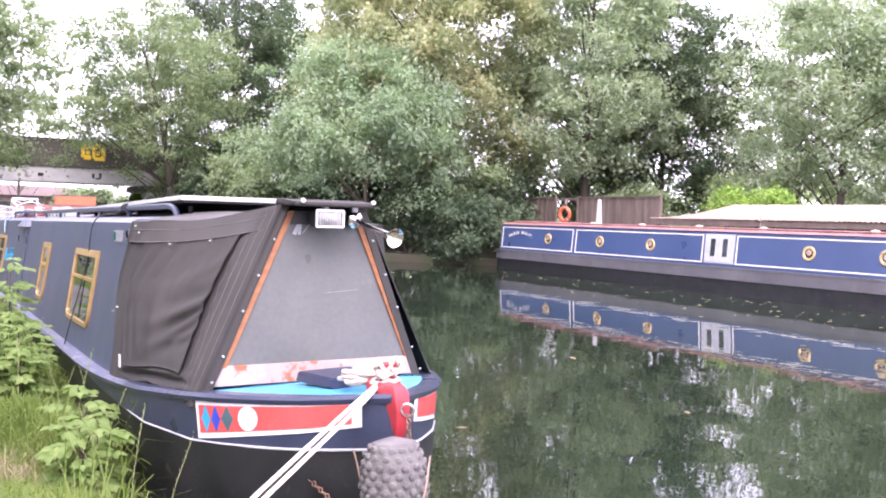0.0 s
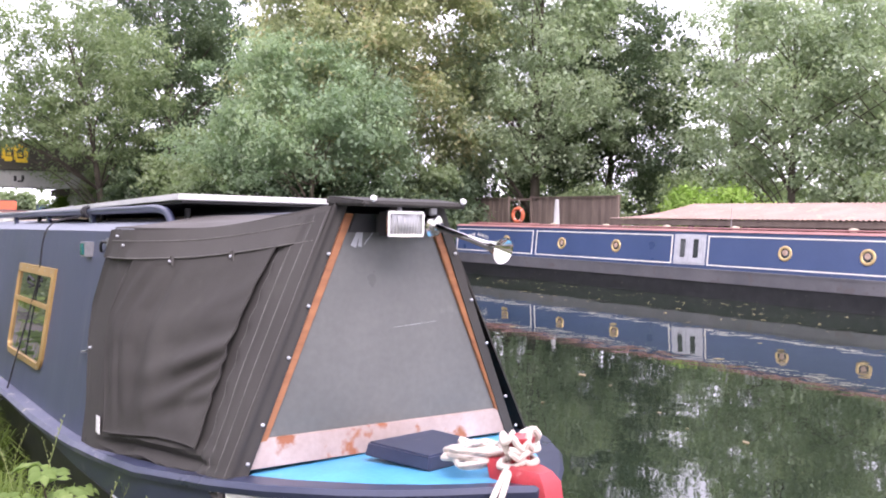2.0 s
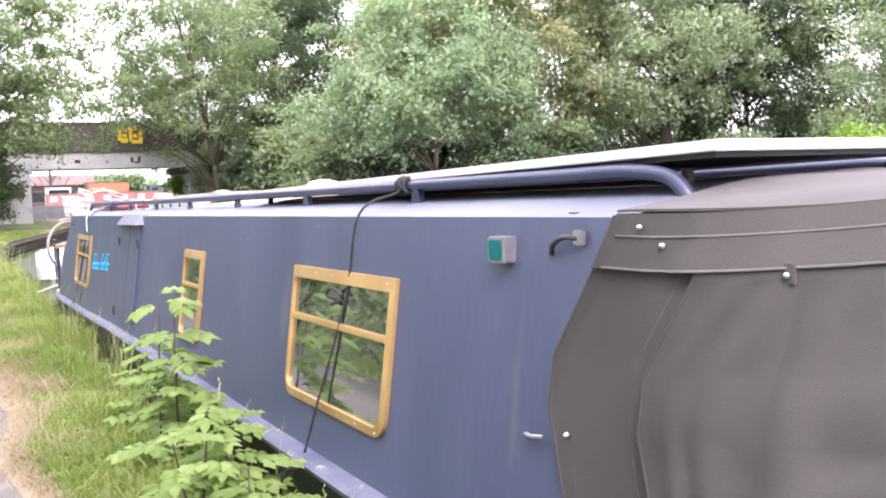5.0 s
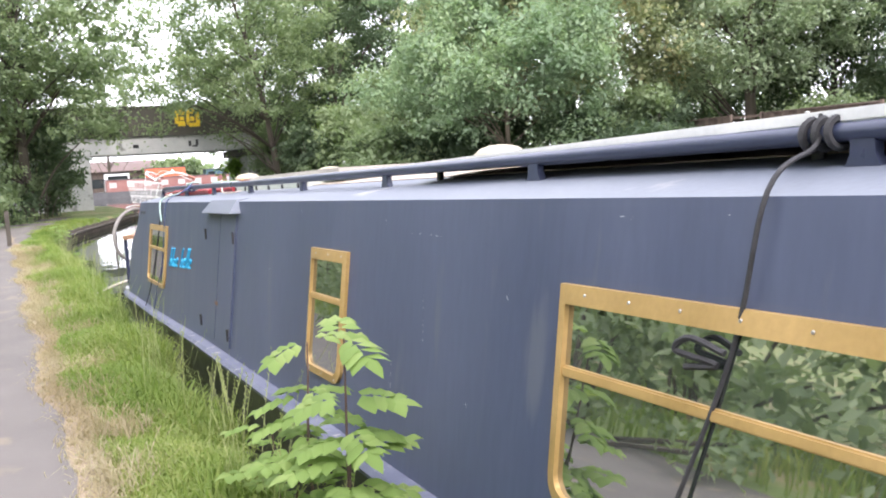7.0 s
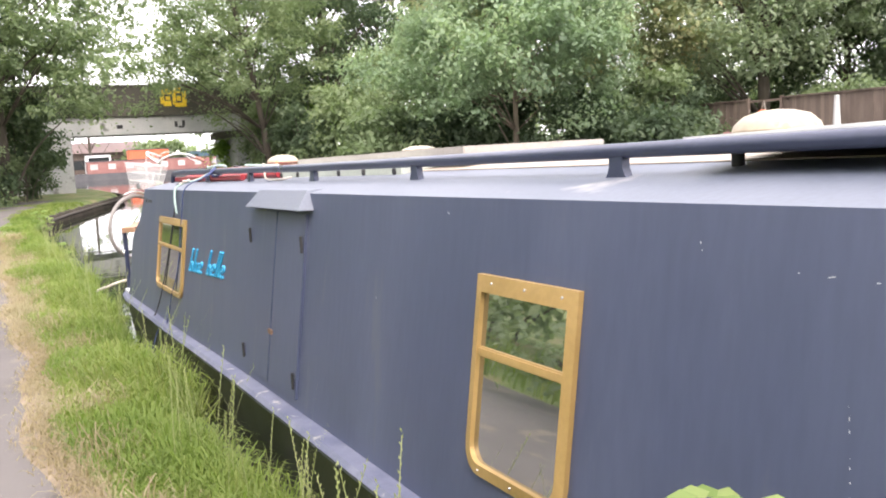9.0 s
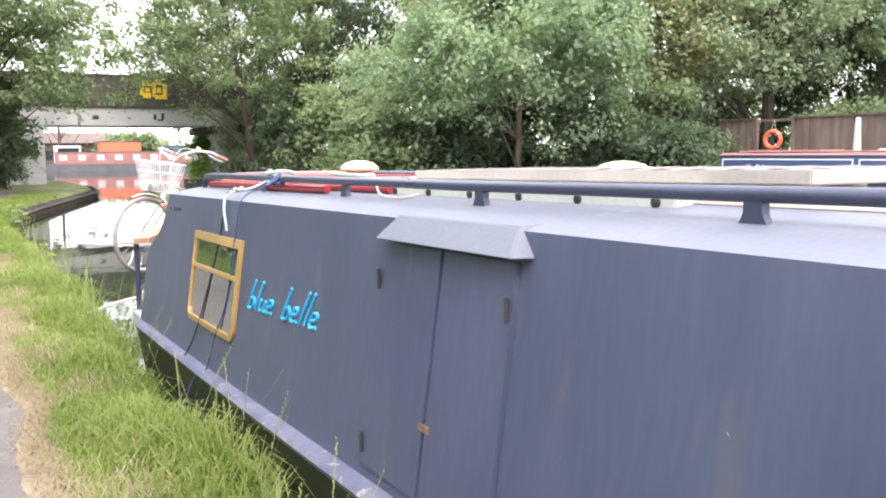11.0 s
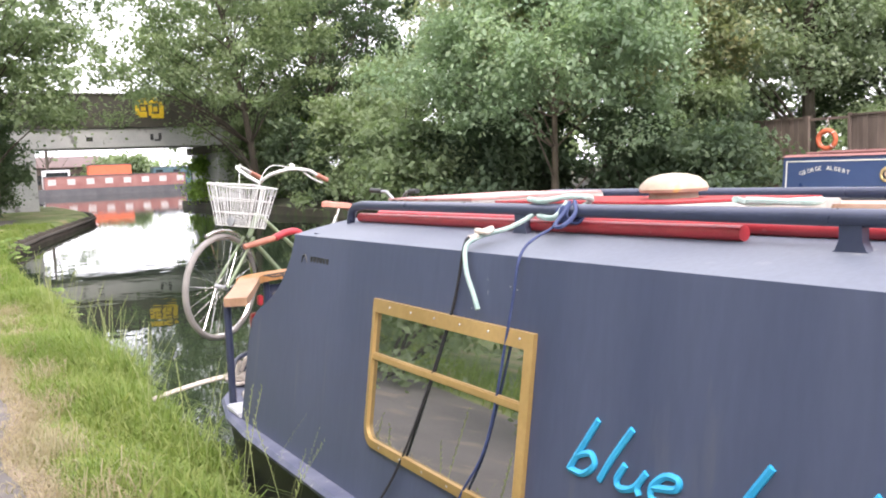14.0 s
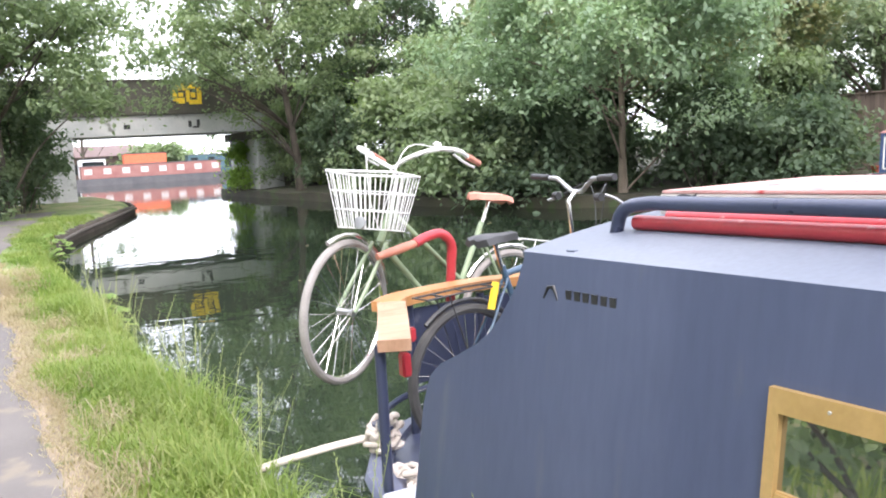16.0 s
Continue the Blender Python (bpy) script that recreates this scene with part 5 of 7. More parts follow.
for u0, u1, v0, v1, mt, o_ in ((0.02, 0.5, -0.02, 1.0, "white", 0.005), (0.06, 0.46, 0.13, 0.86, "redpanel", 0.009)):
    def far_fn(u, v, u0=u0, u1=u1, v0=v0, v1=v1, o_=o_):
        y, z = bow(u0 + (u1 - u0) * u, v0 + (v1 - v0) * v)
        q = flank(y, z, o_)
        return Vector((2 * mid(y) - q[0], q[1], q[2]))
    part("painted_field", sheet(far_fn, 10, 4, 0.002), M[mt], boat)

# red stem with ring, chain and the woven bow fender
BX = mid(5.0)
part("stem", loft([[(BX - w_, y - 0.0, z), (BX - w_ * 0.6, y - 0.06, z), (BX + w_ * 0.6, y - 0.06, z), (BX + w_, y, z), (BX + w_, y + 0.17, z + 0.004), (BX - w_, y + 0.17, z + 0.004)] for y, z, w_ in ((4.97, 0.71, 0.035), (4.95, 0.77, 0.045), (4.94, 0.86, 0.055), (4.96, 0.93, 0.06), (4.99, 0.955, 0.045))]), M["red"], boat, "red painted stem post")
part("mooring_ring", ring((BX + 0.01, 4.86, 0.86), (0.5, 0.6, 0.2), 0.028, 0.006, 20, 6), M["chrome"], boat)
fender = thing("bow_fender", (BX, 4.68, 0.2), "dark woven rope bow fender hanging on chains", "fender")
part("core", lathe([(0.02, -0.2), (0.10, -0.17), (0.135, -0.08), (0.14, 0.0), (0.13, 0.1), (0.09, 0.17), (0.02, 0.19)], (BX - 0.09, 4.78, 0.575), (0, 0.12, 1), 18), M["rubber"], fender)
rsf = random.Random(3)
for i in range(11):
    for k in range(15):
        a_ = 2 * math.pi * (k + 0.5 * (i % 2)) / 15
        h_ = -0.17 + 0.032 * i
        rr = lerp([(-0.2, 0.03), (-0.17, 0.10), (-0.08, 0.135), (0, 0.14), (0.1, 0.13), (0.17, 0.09)], h_)
        c_ = Vector((BX - 0.09 + rr * math.cos(a_), 4.78 + rr * math.sin(a_) + 0.12 * h_, 0.575 + h_))
        if math.sin(a_) < 0.5:
            part("rope_knot", lathe([(0.004, -0.013), (0.016, -0.008), (0.019, 0.0), (0.015, 0.009), (0.004, 0.013)], c_, (math.cos(a_), math.sin(a_), rsf.uniform(-0.2, 0.2)), 7), M["rubber"], fender)


def chain(pts, name="chain", link=0.032, mat="rust", label="rusty steel mooring chain"):
    t = thing(name, pts[0], label, "chain")
    q = smoothed(pts, 24)
    acc, last, flip = 0, q[0], 0
    for a_, b_ in zip(q, q[1:]):
        acc += (b_ - a_).length
        if acc > link * 0.8:
            acc = 0
            d_ = (b_ - last).normalized()
            side = d_.cross(Vector((0.3, 0.2, 1))).normalized()
            nrm = side if flip else d_.cross(side)
            flip = 1 - flip
            rg = ring(b_, nrm, link * 0.36, link * 0.1, 12, 5)
            part("link", rg, M[mat], t)
            last = b_
    return t


chain([(BX + 0.01, 4.85, 0.84), (BX + 0.01, 4.84, 0.76), (BX + 0.0, 4.82, 0.70), (BX + 0.0, 4.79, 0.66)], link=0.034)
chain([(1.53, 5.28, 0.52), (1.60, 5.0, 0.43), (1.70, 4.82, 0.42), (BX - 0.08, 4.66, 0.47)], link=0.03)
for pts in ([(1.74, 4.62, 0.4), (1.80, 4.62, 0.55), (1.86, 4.68, 0.70)], [(1.66, 4.9, 0.5), (1.64, 4.92, 0.62), (1.62, 4.93, 0.7)], [(1.70, 4.72, 0.45), (1.76, 4.7, 0.52), (1.80, 4.72, 0.64)]):
    solo("dry_reed", tube(smoothed(pts, 5), [0.004] * 10 + [0.002], 5), M["palewood"], "dry reed stalk caught on the bow fender", "reed")

# foredeck: hatch lid and coiled mooring line with two strands to the bank
lid = thing("deck_hatch", (1.75, 5.45, 0.87), "small navy wooden deck hatch lid", "hatch")
part("lid", hexa([(1.64, 5.66, 0.875), (1.70, 5.34, 0.88), (1.98, 5.36, 0.885), (1.95, 5.68, 0.88), (1.65, 5.65, 0.925), (1.705, 5.35, 0.93), (1.975, 5.37, 0.935), (1.945, 5.67, 0.93)], 0.006), M["navy_gloss"], lid)


def coil(name, at, r, turns, height, rad, mat, label, seed):
    rs = random.Random(seed)
    pts = []
    nn = turns * 14
    for k in range(nn):
        a_ = 2 * math.pi * k / 14
        rr = r * (0.55 + 0.5 * rs.random())
        pts.append((at[0] + rr * math.cos(a_) * (1.25 + 0.2 * math.sin(k * 0.7)), at[1] + rr * math.sin(a_), at[2] + rad + height * k / nn * (0.6 + 0.5 * rs.random())))
    return solo(name, tube(smoothed(pts, 3), rad, 7), M[mat], label, "rope")


coil("mooring_line", (1.82, 5.22, 0.915), 0.10, 5, 0.07, 0.010, "rope", "pale coiled mooring line heaped on the foredeck", 2)
coil("mooring_line", (1.84, 5.05, 0.91), 0.05, 5, 0.14, 0.011, "rope", "pale mooring line wound round the bow stud", 5)
part("stud_post", lathe([(0.03, 0), (0.03, 0.1), (0.045, 0.12), (0.045, 0.14), (0.01, 0.145)], (1.84, 5.05, 0.9), (0, 0, 1), 14), M["red"], boat)
for dx in (0.0, 0.04):
    pts = [(1.81 + dx * 0.4, 5.07, 0.95), (1.55 + dx, 4.87, 0.872), (0.95 + dx * 1.2, 4.39, 0.69), (0.34 + dx * 0.4, 3.9, 0.49)]
    solo("mooring_line", tube(smoothed(pts, 8), 0.0095, 7), M["rope"], "pale mooring line running from bow to bank", "rope")

solo("mooring_pin", tube([(0.36, 3.93, 0.3), (0.32, 3.87, 0.56)], 0.011, 8), M["rust"], "rusty steel mooring pin driven into the bank", "pin")

# ---- roof: board, vents, poles, planks, ropes ----
pan = thing("roof_board", (1.9, 8.5, 1.75), "flat white-edged roof board raised above the cabin roof", "panel")
part("board", hexa([(1.335, 6.745, 1.795), (2.34, 6.745, 1.795), (2.34, 10.29, 1.762), (1.345, 10.29, 1.762), (1.335, 6.745, 1.823), (2.34, 6.745, 1.823), (2.34, 10.29, 1.785), (1.345, 10.29, 1.785)], 0.003), M["panelwhite"], pan)
part("underside", hexa([(1.36, 6.77, 1.782), (2.32, 6.77, 1.782), (2.32, 10.26, 1.749), (1.37, 10.26, 1.749), (1.36, 6.77, 1.793), (2.32, 6.77, 1.793), (2.32, 10.26, 1.760), (1.37, 10.26, 1.760)]), M["blackplastic"], pan)
for x in (1.45, 2.28):
    for y in (6.95, 8.4, 10.22):
        part("leg", lathe([(0.022, 0), (0.022, 0.012), (0.015, 0.016), (0.015, 0.075)], (x, y, 1.688 if x < 2 else 1.69), (0, 0, 1), 12), M["blackplastic"], pan)


def mushroom(x, y, z, s_=1.0):
    t = thing("mushroom_vent", (x, y, z), "weathered cream mushroom roof vent", "vent", "roof vents")
    part("cap", lathe([(0.105 * s_, 0.045 * s_), (0.11 * s_, 0.055 * s_), (0.105 * s_, 0.07 * s_), (0.08 * s_, 0.092 * s_), (0.04 * s_, 0.103 * s_), (0.002, 0.106 * s_)], (x, y, z), sides=28), M["creamvent"], t)
    part("collar", lathe([(0.085 * s_, -0.01), (0.08 * s_, 0.02 * s_), (0.075 * s_, 0.048 * s_)], (x, y, z), sides=24), M["creamvent"], t)


mushroom(CX + 0.02, 10.5, 1.735, 1.1)
mushroom(CX, 12.75, 1.735, 1.0)
mushroom(CX, 15.06, 1.755, 1.05)

# low slatted locker with chequered sheet lid
lock = thing("roof_locker", (1.85, 12.9, 1.72), "pale green low roof locker with chequered anti-slip lid", "locker")
part("body", box(1.445, 2.25, 12.05, 13.93, 1.675, 1.772, 0.004), surface("pale_green_paint", (0.42, 0.46, 0.40), (0.52, 0.55, 0.48), 0.55, 4, 50, 0.1, grime=(0.3, 0.3, 0.27), grime_at=0.64), lock)
part("lid", box(1.56, 2.24, 11.72, 13.76, 1.774, 1.812, 0.004), surface("dusty_lid_paint", (0.30, 0.28, 0.255), (0.38, 0.355, 0.325), 0.8, 4, 60, 0.1), lock)
part("edge_strip", box(1.437, 1.4435, 12.05, 13.93, 1.69, 1.702), M["palewood"], lock)
chk = bmesh.new()
for i in range(8):
    for j in range(27):
        if (i + j) % 2:
            x, y = 1.58 + i * 0.08, 11.75 + j * 0.073
            v4 = [chk.verts.new(q) for q in ((x, y, 1.8155), (x + 0.08, y, 1.8155), (x + 0.08, y + 0.073, 1.8155), (x, y + 0.073, 1.8155))]
            chk.faces.new(v4)
ck = part("lid_pattern", chk, surface("dusty_pink_grip", (0.20, 0.165, 0.15), (0.26, 0.215, 0.195), 0.8, 6, 60, 0.1), lock, "pinkish chequered grip pattern", smooth=False)
ck["kind"] = "stuff"
for y in (12.12, 12.46, 12.78, 13.1, 13.42, 13.72):
    part("knob", lathe([(0.017, 0), (0.016, 0.008), (0.004, 0.012)], (1.446, y, 1.727), (-1, 0, 0), 12), M["blackplastic"], lock)

for x0, x1, z, y0, y1 in ((1.372, 1.368, 1.722, 14.33, 16.5), (1.44, 1.445, 1.732, 13.75, 16.45)):
    solo("boat_pole", tube([(x0, y0, z), ((x0 + x1) / 2, (y0 + y1) / 2, z - 0.002), (x1, y1, z)], 0.02, 12), M["red"], "red painted wooden boat pole lying on the roof", "pole", "roof poles")
hat = thing("hatch_cover", (1.9, 16.1, 1.735), "worn grey wooden hatch cover with pink painted top edges", "hatch")
M["greyboard"] = surface("weathered_grey_board", (0.30, 0.28, 0.26), (0.42, 0.40, 0.37), 0.8, 3, 50, 0.3, stretch=(1, 0.3, 1), grime=(0.22, 0.2, 0.19), grime_at=0.6)
part("board", box(1.56, 2.25, 15.86, 16.62, 1.722, 1.786, 0.004), M["greyboard"], hat)
part("top", box(1.565, 2.245, 15.865, 16.615, 1.787, 1.797, 0.003), M["redfade"], hat, "faded pink-red painted top")
part("board", box(1.60, 2.05, 14.55, 15.855, 1.722, 1.772, 0.004), M["greyboard"], hat)
part("top", hexa([(1.63, 14.85, 1.773), (2.03, 14.6, 1.773), (2.03, 15.84, 1.773), (1.66, 15.84, 1.773), (1.63, 14.85, 1.781), (2.03, 14.6, 1.781), (2.03, 15.84, 1.781), (1.66, 15.84, 1.781)], 0.002), M["red"], hat, "red painted wedge of the top")
solo("plank", box(2.0, 2.2, 14.0, 15.6, 1.73, 1.755, 0.005), M["palewood"], "bare wooden plank lying on the roof", "plank")
for k, (x, y) in enumerate(((1.5, 16.5), (1.55, 16.56))):
    coil("roof_rope", (x + 0.05, y, 1.74), 0.035, 3, 0.04, 0.008, "ropeblack", "small knotted dark rope on the roof edge", 11 + k)

# ropes over the roof edge
solo("roof_line", tube(smoothed([(1.34, 15.090, 1.8), (1.34, 15.120, 1.765), (1.26, 15.150, 1.722), (1.17, 15.180, 1.7), (1.105, 15.170, 1.672), (1.084, 15.140, 1.6), (1.079, 15.100, 1.54), (1.076, 15.070, 1.49)], 6), 0.0078, 8), M["ropemint"], "faded mint-green rope tied to the handrail", "rope")
solo("roof_line", tube(smoothed([(1.34, 15.160, 1.806), (1.33, 15.070, 1.8), (1.36, 14.98, 1.812), (1.42, 14.95, 1.8), (1.41, 15.070, 1.75), (1.34, 15.110, 1.755), (1.31, 14.990, 1.752), (1.34, 14.96, 1.8)], 7), 0.009, 8), M["ropemint"], "faded mint-green rope tied to the handrail", "rope")
solo("roof_line", tube(smoothed([(1.19, 15.220, 1.708), (1.165, 15.200, 1.716), (1.17, 15.150, 1.712), (1.2, 15.170, 1.722), (1.18, 15.220, 1.704), (1.15, 15.180, 1.7), (1.14, 15.210, 1.694)], 6), 0.009, 7), M["rope"], "pale rope knot on the roof edge", "rope")
solo("roof_line", tube(smoothed([(1.15, 15.21, 1.694), (1.11, 15.19, 1.672), (1.08, 15.25, 1.43), (1.006, 15.47, 0.95), (0.954, 15.66, 0.7), (0.904, 15.83, 0.63), (0.844, 15.95, 0.36)], 8), 0.0048, 6), M["ropeblack"], "thin black cord hanging down the cabin side", "rope")
solo("roof_line", tube(smoothed([(1.34, 14.95, 1.8), (1.26, 14.92, 1.735), (1.118, 14.89, 1.672), (1.08, 14.9, 1.51), (1.036, 14.98, 1.12), (0.998, 15.09, 0.92), (0.959, 15.2, 0.69), (0.904, 15.28, 0.63), (0.834, 15.36, 0.36)], 8), 0.0042, 6), M["ropeblue"], "navy twisted rope over the roof edge", "rope")
solo("roof_line", tube(smoothed([(1.34, 14.93, 1.8), (1.3, 14.88, 1.765), (1.24, 14.86, 1.735), (1.25, 14.91, 1.735), (1.33, 14.95, 1.78)], 6), 0.0065, 6), M["ropeblue"], "navy twisted rope over the roof edge", "rope")
for k in range(4):
    part("rope_turn", ring((1.34, 14.93 + 0.016 * k, 1.762), (0.25, 1, 0.12 * (k - 1.5)), 0.027, 0.006, 18, 6), M["ropeblue"], boat)
solo("roof_line", tube(smoothed([(1.34, 8.3, 1.8), (1.3, 8.28, 1.74), (1.108, 8.22, 1.665), (1.068, 8.28, 1.36), (0.991, 8.42, 0.95), (0.939, 8.5, 0.7), (0.874, 8.52, 0.66), (0.844, 8.54, 0.35)], 8), 0.005, 6), M["ropeblack"], "thin black cord hanging over a cabin window", "rope")
solo("roof_line", tube(smoothed([(1.054, 8.28, 1.37), (1.044, 8.36, 1.39), (1.043, 8.4, 1.36), (1.053, 8.3, 1.345), (1.047, 8.38, 1.33)], 6), 0.007, 6), M["ropeblack"], "small knot in the black cord", "rope")
for k in range(3):
    part("rope_turn", ring((1.34, 8.26 + 0.03 * k, 1.762), (0.1, 1, 0.1 * (k - 1)), 0.028, 0.009, 16, 6), M["ropeblack"], boat)
solo("roof_line", tube(smoothed([(1.34, 13.72, 1.8), (1.335, 13.68, 1.76), (1.31, 13.58, 1.715), (1.35, 13.47, 1.706), (1.425, 13.48, 1.715)], 6), 0.0055, 6), M["rope"], "pale cord tied round the handrail", "rope")
solo("roof_line", tube(smoothed([(1.4, 14.35, 1.8), (1.5, 14.25, 1.79), (1.6, 14.3, 1.79), (1.55, 14.45, 1.785), (1.42, 14.4, 1.8)], 6), 0.009, 7), M["ropemint"], "loop of faded mint-green rope on the roof", "rope")
BEND = False

# ---- the blue boat moored across the canal ----
FX = 17.9
far = thing("narrowboat", (FX + 1, 18, -0.3), "royal blue narrowboat with brass portholes and cream coachlines", "boat")


def fx(y):
    return FX + 0.028 * (y - 14.5)


def fbox(y0, y1, z0, z1, o0, o1, bev=0.0):
    """A block along the boat's near side: o0..o1 are metres inboard of the gunwale line."""
    return hexa([(fx(y0) + o0, y0, z0), (fx(y0) + o1, y0, z0), (fx(y1) + o1, y1, z0), (fx(y1) + o0, y1, z0), (fx(y0) + o0, y0, z1), (fx(y0) + o1, y0, z1), (fx(y1) + o1, y1, z1), (fx(y1) + o0, y1, z1)], bev)


F0, F1 = 3.5, 27.9
part("hull", loft([[(fx(y) + 1 - w, y, 0.66), (fx(y) + 1 - w * 0.95, y, -0.3), (fx(y) + 1 + w * 0.95, y, -0.3), (fx(y) + 1 + w, y, 0.66)] for y, w in ((1.0, 0.1), (2.0, 0.7), (3.5, 1.0), (27.5, 1.0), (28.1, 0.9), (28.5, 0.6), (28.6, 0.2))]), M["hull"], far, "black hull")
part("rubbing_strake", loft([[(fx(y) + 1 - w - 0.02, y, 0.40), (fx(y) + 1 - w - 0.02, y, 0.67), (fx(y) + 1 + w, y, 0.67), (fx(y) + 1 + w, y, 0.40)] for y, w in ((2.0, 0.7), (3.5, 1.0), (27.5, 1.0), (28.1, 0.9), (28.5, 0.6), (28.6, 0.2))]), M["fargrey"], far, "weathered grey hull band")
part("gunwale", fbox(3.3, 28.0, 0.665, 0.72, -0.03, 2.03, 0.01), M["fargrey"], far)
part("cabin", hexa([(fx(F0) + 0.1, F0, 0.72), (fx(F0) + 1.9, F0, 0.72), (fx(F1) + 1.9, F1, 0.72), (fx(F1) + 0.1, F1, 0.72), (fx(F0) + 0.18, F0, 1.64), (fx(F0) + 1.8, F0, 1.64), (fx(F1) + 1.8, F1, 1.64), (fx(F1) + 0.18, F1, 1.64)], 0.01), M["farblue"], far, "royal blue cabin side")
part("roof", hexa([(fx(F0) + 0.14, F0 - 0.05, 1.64), (fx(F0) + 1.86, F0 - 0.05, 1.64), (fx(F1) + 1.86, F1 + 0.05, 1.64), (fx(F1) + 0.14, F1 + 0.05, 1.64), (fx(F0) + 0.3, F0, 1.70), (fx(F0) + 1.7, F0, 1.70), (fx(F1) + 1.7, F1, 1.70), (fx(F1) + 0.3, F1, 1.70)], 0.01), M["farred"], far, "faded red roof")
part("handrail", tube([(fx(y) + 0.3, y, 1.735) for y in (4, 10, 16, 22, 27.3)], 0.022, 8), M["farred"], far)


def lean_x(y, z):
    return fx(y) + 0.1 + 0.08 * (z - 0.72) / 0.92


def strip(y0, y1, z0, z1, mat, name, out=0.012, label=""):
    return part(name, hexa([(lean_x(y, z) - o_, y, z) for z in (z0, z1) for y, o_ in ((y0, -0.01), (y0, out), (y1, out), (y1, -0.01))]), mat, far, label)


for a_, b_ in ((23.65, 27.8), (18.0, 23.5), (7.0, 16.86)):
    strip(a_, b_, 1.52, 1.55, M["farcream"], "coachline", label="cream coachline")
    strip(a_, b_, 0.80, 0.83, M["farcream"], "coachline", label="cream coachline")
    strip(a_, a_ + 0.035, 0.83, 1.52, M["farcream"], "coachline", label="cream coachline")
    strip(b_ - 0.035, b_, 0.83, 1.52, M["farcream"], "coachline", label="cream coachline")
for y in (25.0, 22.3, 20.03, 14.67, 12.7, 9.8):
    z = 1.19
    pt = part("porthole", ring((lean_x(y, z) - 0.008, y, z), (1, 0, -0.09), 0.145, 0.035, 28, 8, 0.6), M["porthole"], far, "brass porthole rim")
    part("pane", lathe([(0.13, 0), (0.125, 0.006), (0.001, 0.008)], (lean_x(y, z) - 0.002, y, z), (-1, 0, 0.09), 24), M["farglass"], pt)
    part("deadlight", lathe([(0.07, 0), (0.065, 0.004), (0.001, 0.005)], (lean_x(y, z) - 0.010, y, z + 0.02), (-1, 0, 0.09), 16), M["palewood"], pt)
dr = strip(16.92, 17.92, 0.80, 1.57, M["greypaint"], "door_frame", 0.02, "pale grey frame of the double side doors")
ORIGIN[dr.name] = ORIGIN[far.name]
for y0, y1 in ((17.02, 17.40), (17.44, 17.82)):
    part("door", hexa([(lean_x(y, z) - o_, y, z) for z in (0.84, 1.53) for y, o_ in ((y0, 0.018), (y0, 0.035), (y1, 0.035), (y1, 0.018))], 0.004), M["greypaint"], dr)
    part("pane", hexa([(lean_x(y, z) - o_, y, z) for z in (0.98, 1.45) for y, o_ in ((y0 + 0.11, 0.034), (y0 + 0.11, 0.039), (y1 - 0.11, 0.039), (y1 - 0.11, 0.034))]), M["farglass"], dr)
# name arc: the clearly seen letters
lets = "GEORGE ALBERT"
for k, ch in enumerate(lets):
    if ch == " ":
        continue
    cu = bpy.data.curves.new("letter", 'FONT')
    cu.body = ch
    cu.size = 0.15
    cu.extrude = 0.004
    tmp = bpy.data.objects.new("tmp", cu)
    me = bpy.data.meshes.new_from_object(tmp)
    bpy.data.objects.remove(tmp)
    f = k / (len(lets) + 1)
    y, z = 27.35 - 1.5 * f, 1.17 + 0.14 * math.sin(math.pi * min(1, f * 1.05))
    me.transform(pose(lean_x(y, z) - 0.012, y, z, 90, 0, -90) @ pose(0, 0, 0, 0, 0, 22 - 44 * f))
    me.materials.append(M["farcream"])
    for v in me.vertices:
        v.co -= ORIGIN[far.name]
    ob = new("letter", me)
    ob.parent = far
for y in (10.5, 13.3, 16.4, 18.6, 20.9, 23.2):
    t = thing("mushroom_vent", (fx(y) + 0.6, y, 1.69), "cream mushroom vent on the blue boat's roof", "vent", "far roof vents")
    part("cap", lathe([(0.10, 0.05), (0.11, 0.065), (0.08, 0.10), (0.002, 0.115)], (fx(y) + 0.6, y, 1.69), sides=16), M["creamvent"], t)
    part("collar", lathe([(0.07, 0), (0.07, 0.055)], (fx(y) + 0.6, y, 1.69), sides=14), M["creamvent"], t)
solo("roof_locker", box(FX + 0.7, FX + 1.7, 24.8, 27.0, 1.70, 1.78, 0.02), M["farred"], "low red roof locker on the blue boat", "locker")
solo("aerial_pole", tube([(FX + 0.9, 16.7, 1.7), (FX + 0.9, 16.7, 2.25)], 0.008, 6), M["steel"], "thin steel aerial pole on the roof", "pole")
solo("mooring_line", tube(smoothed([(fx(27.9) + 0.3, 27.9, 0.72), (18.9, 28.9, 0.62), (19.4, 29.9, 0.5)], 5), 0.012, 6), M["rope"], "mooring line from the blue boat to the bank", "rope")

# corrugated shed roof behind it
shed = thing("boat_shed", (23, 13, 0.4), "low open boat shed with rusty cream corrugated roof", "shed")


def corr(u, v):
    y = 3 + 20.2 * u
    ridge = lerp([(0, 2.52), (0.925, 2.52), (1.0, 2.04)], u)
    x = 21.2 + 2.4 * v
    return Vector((x, y, 2.0 + (ridge - 2.0) * v + 0.018 * math.sin(y * 2 * math.pi / 0.15)))


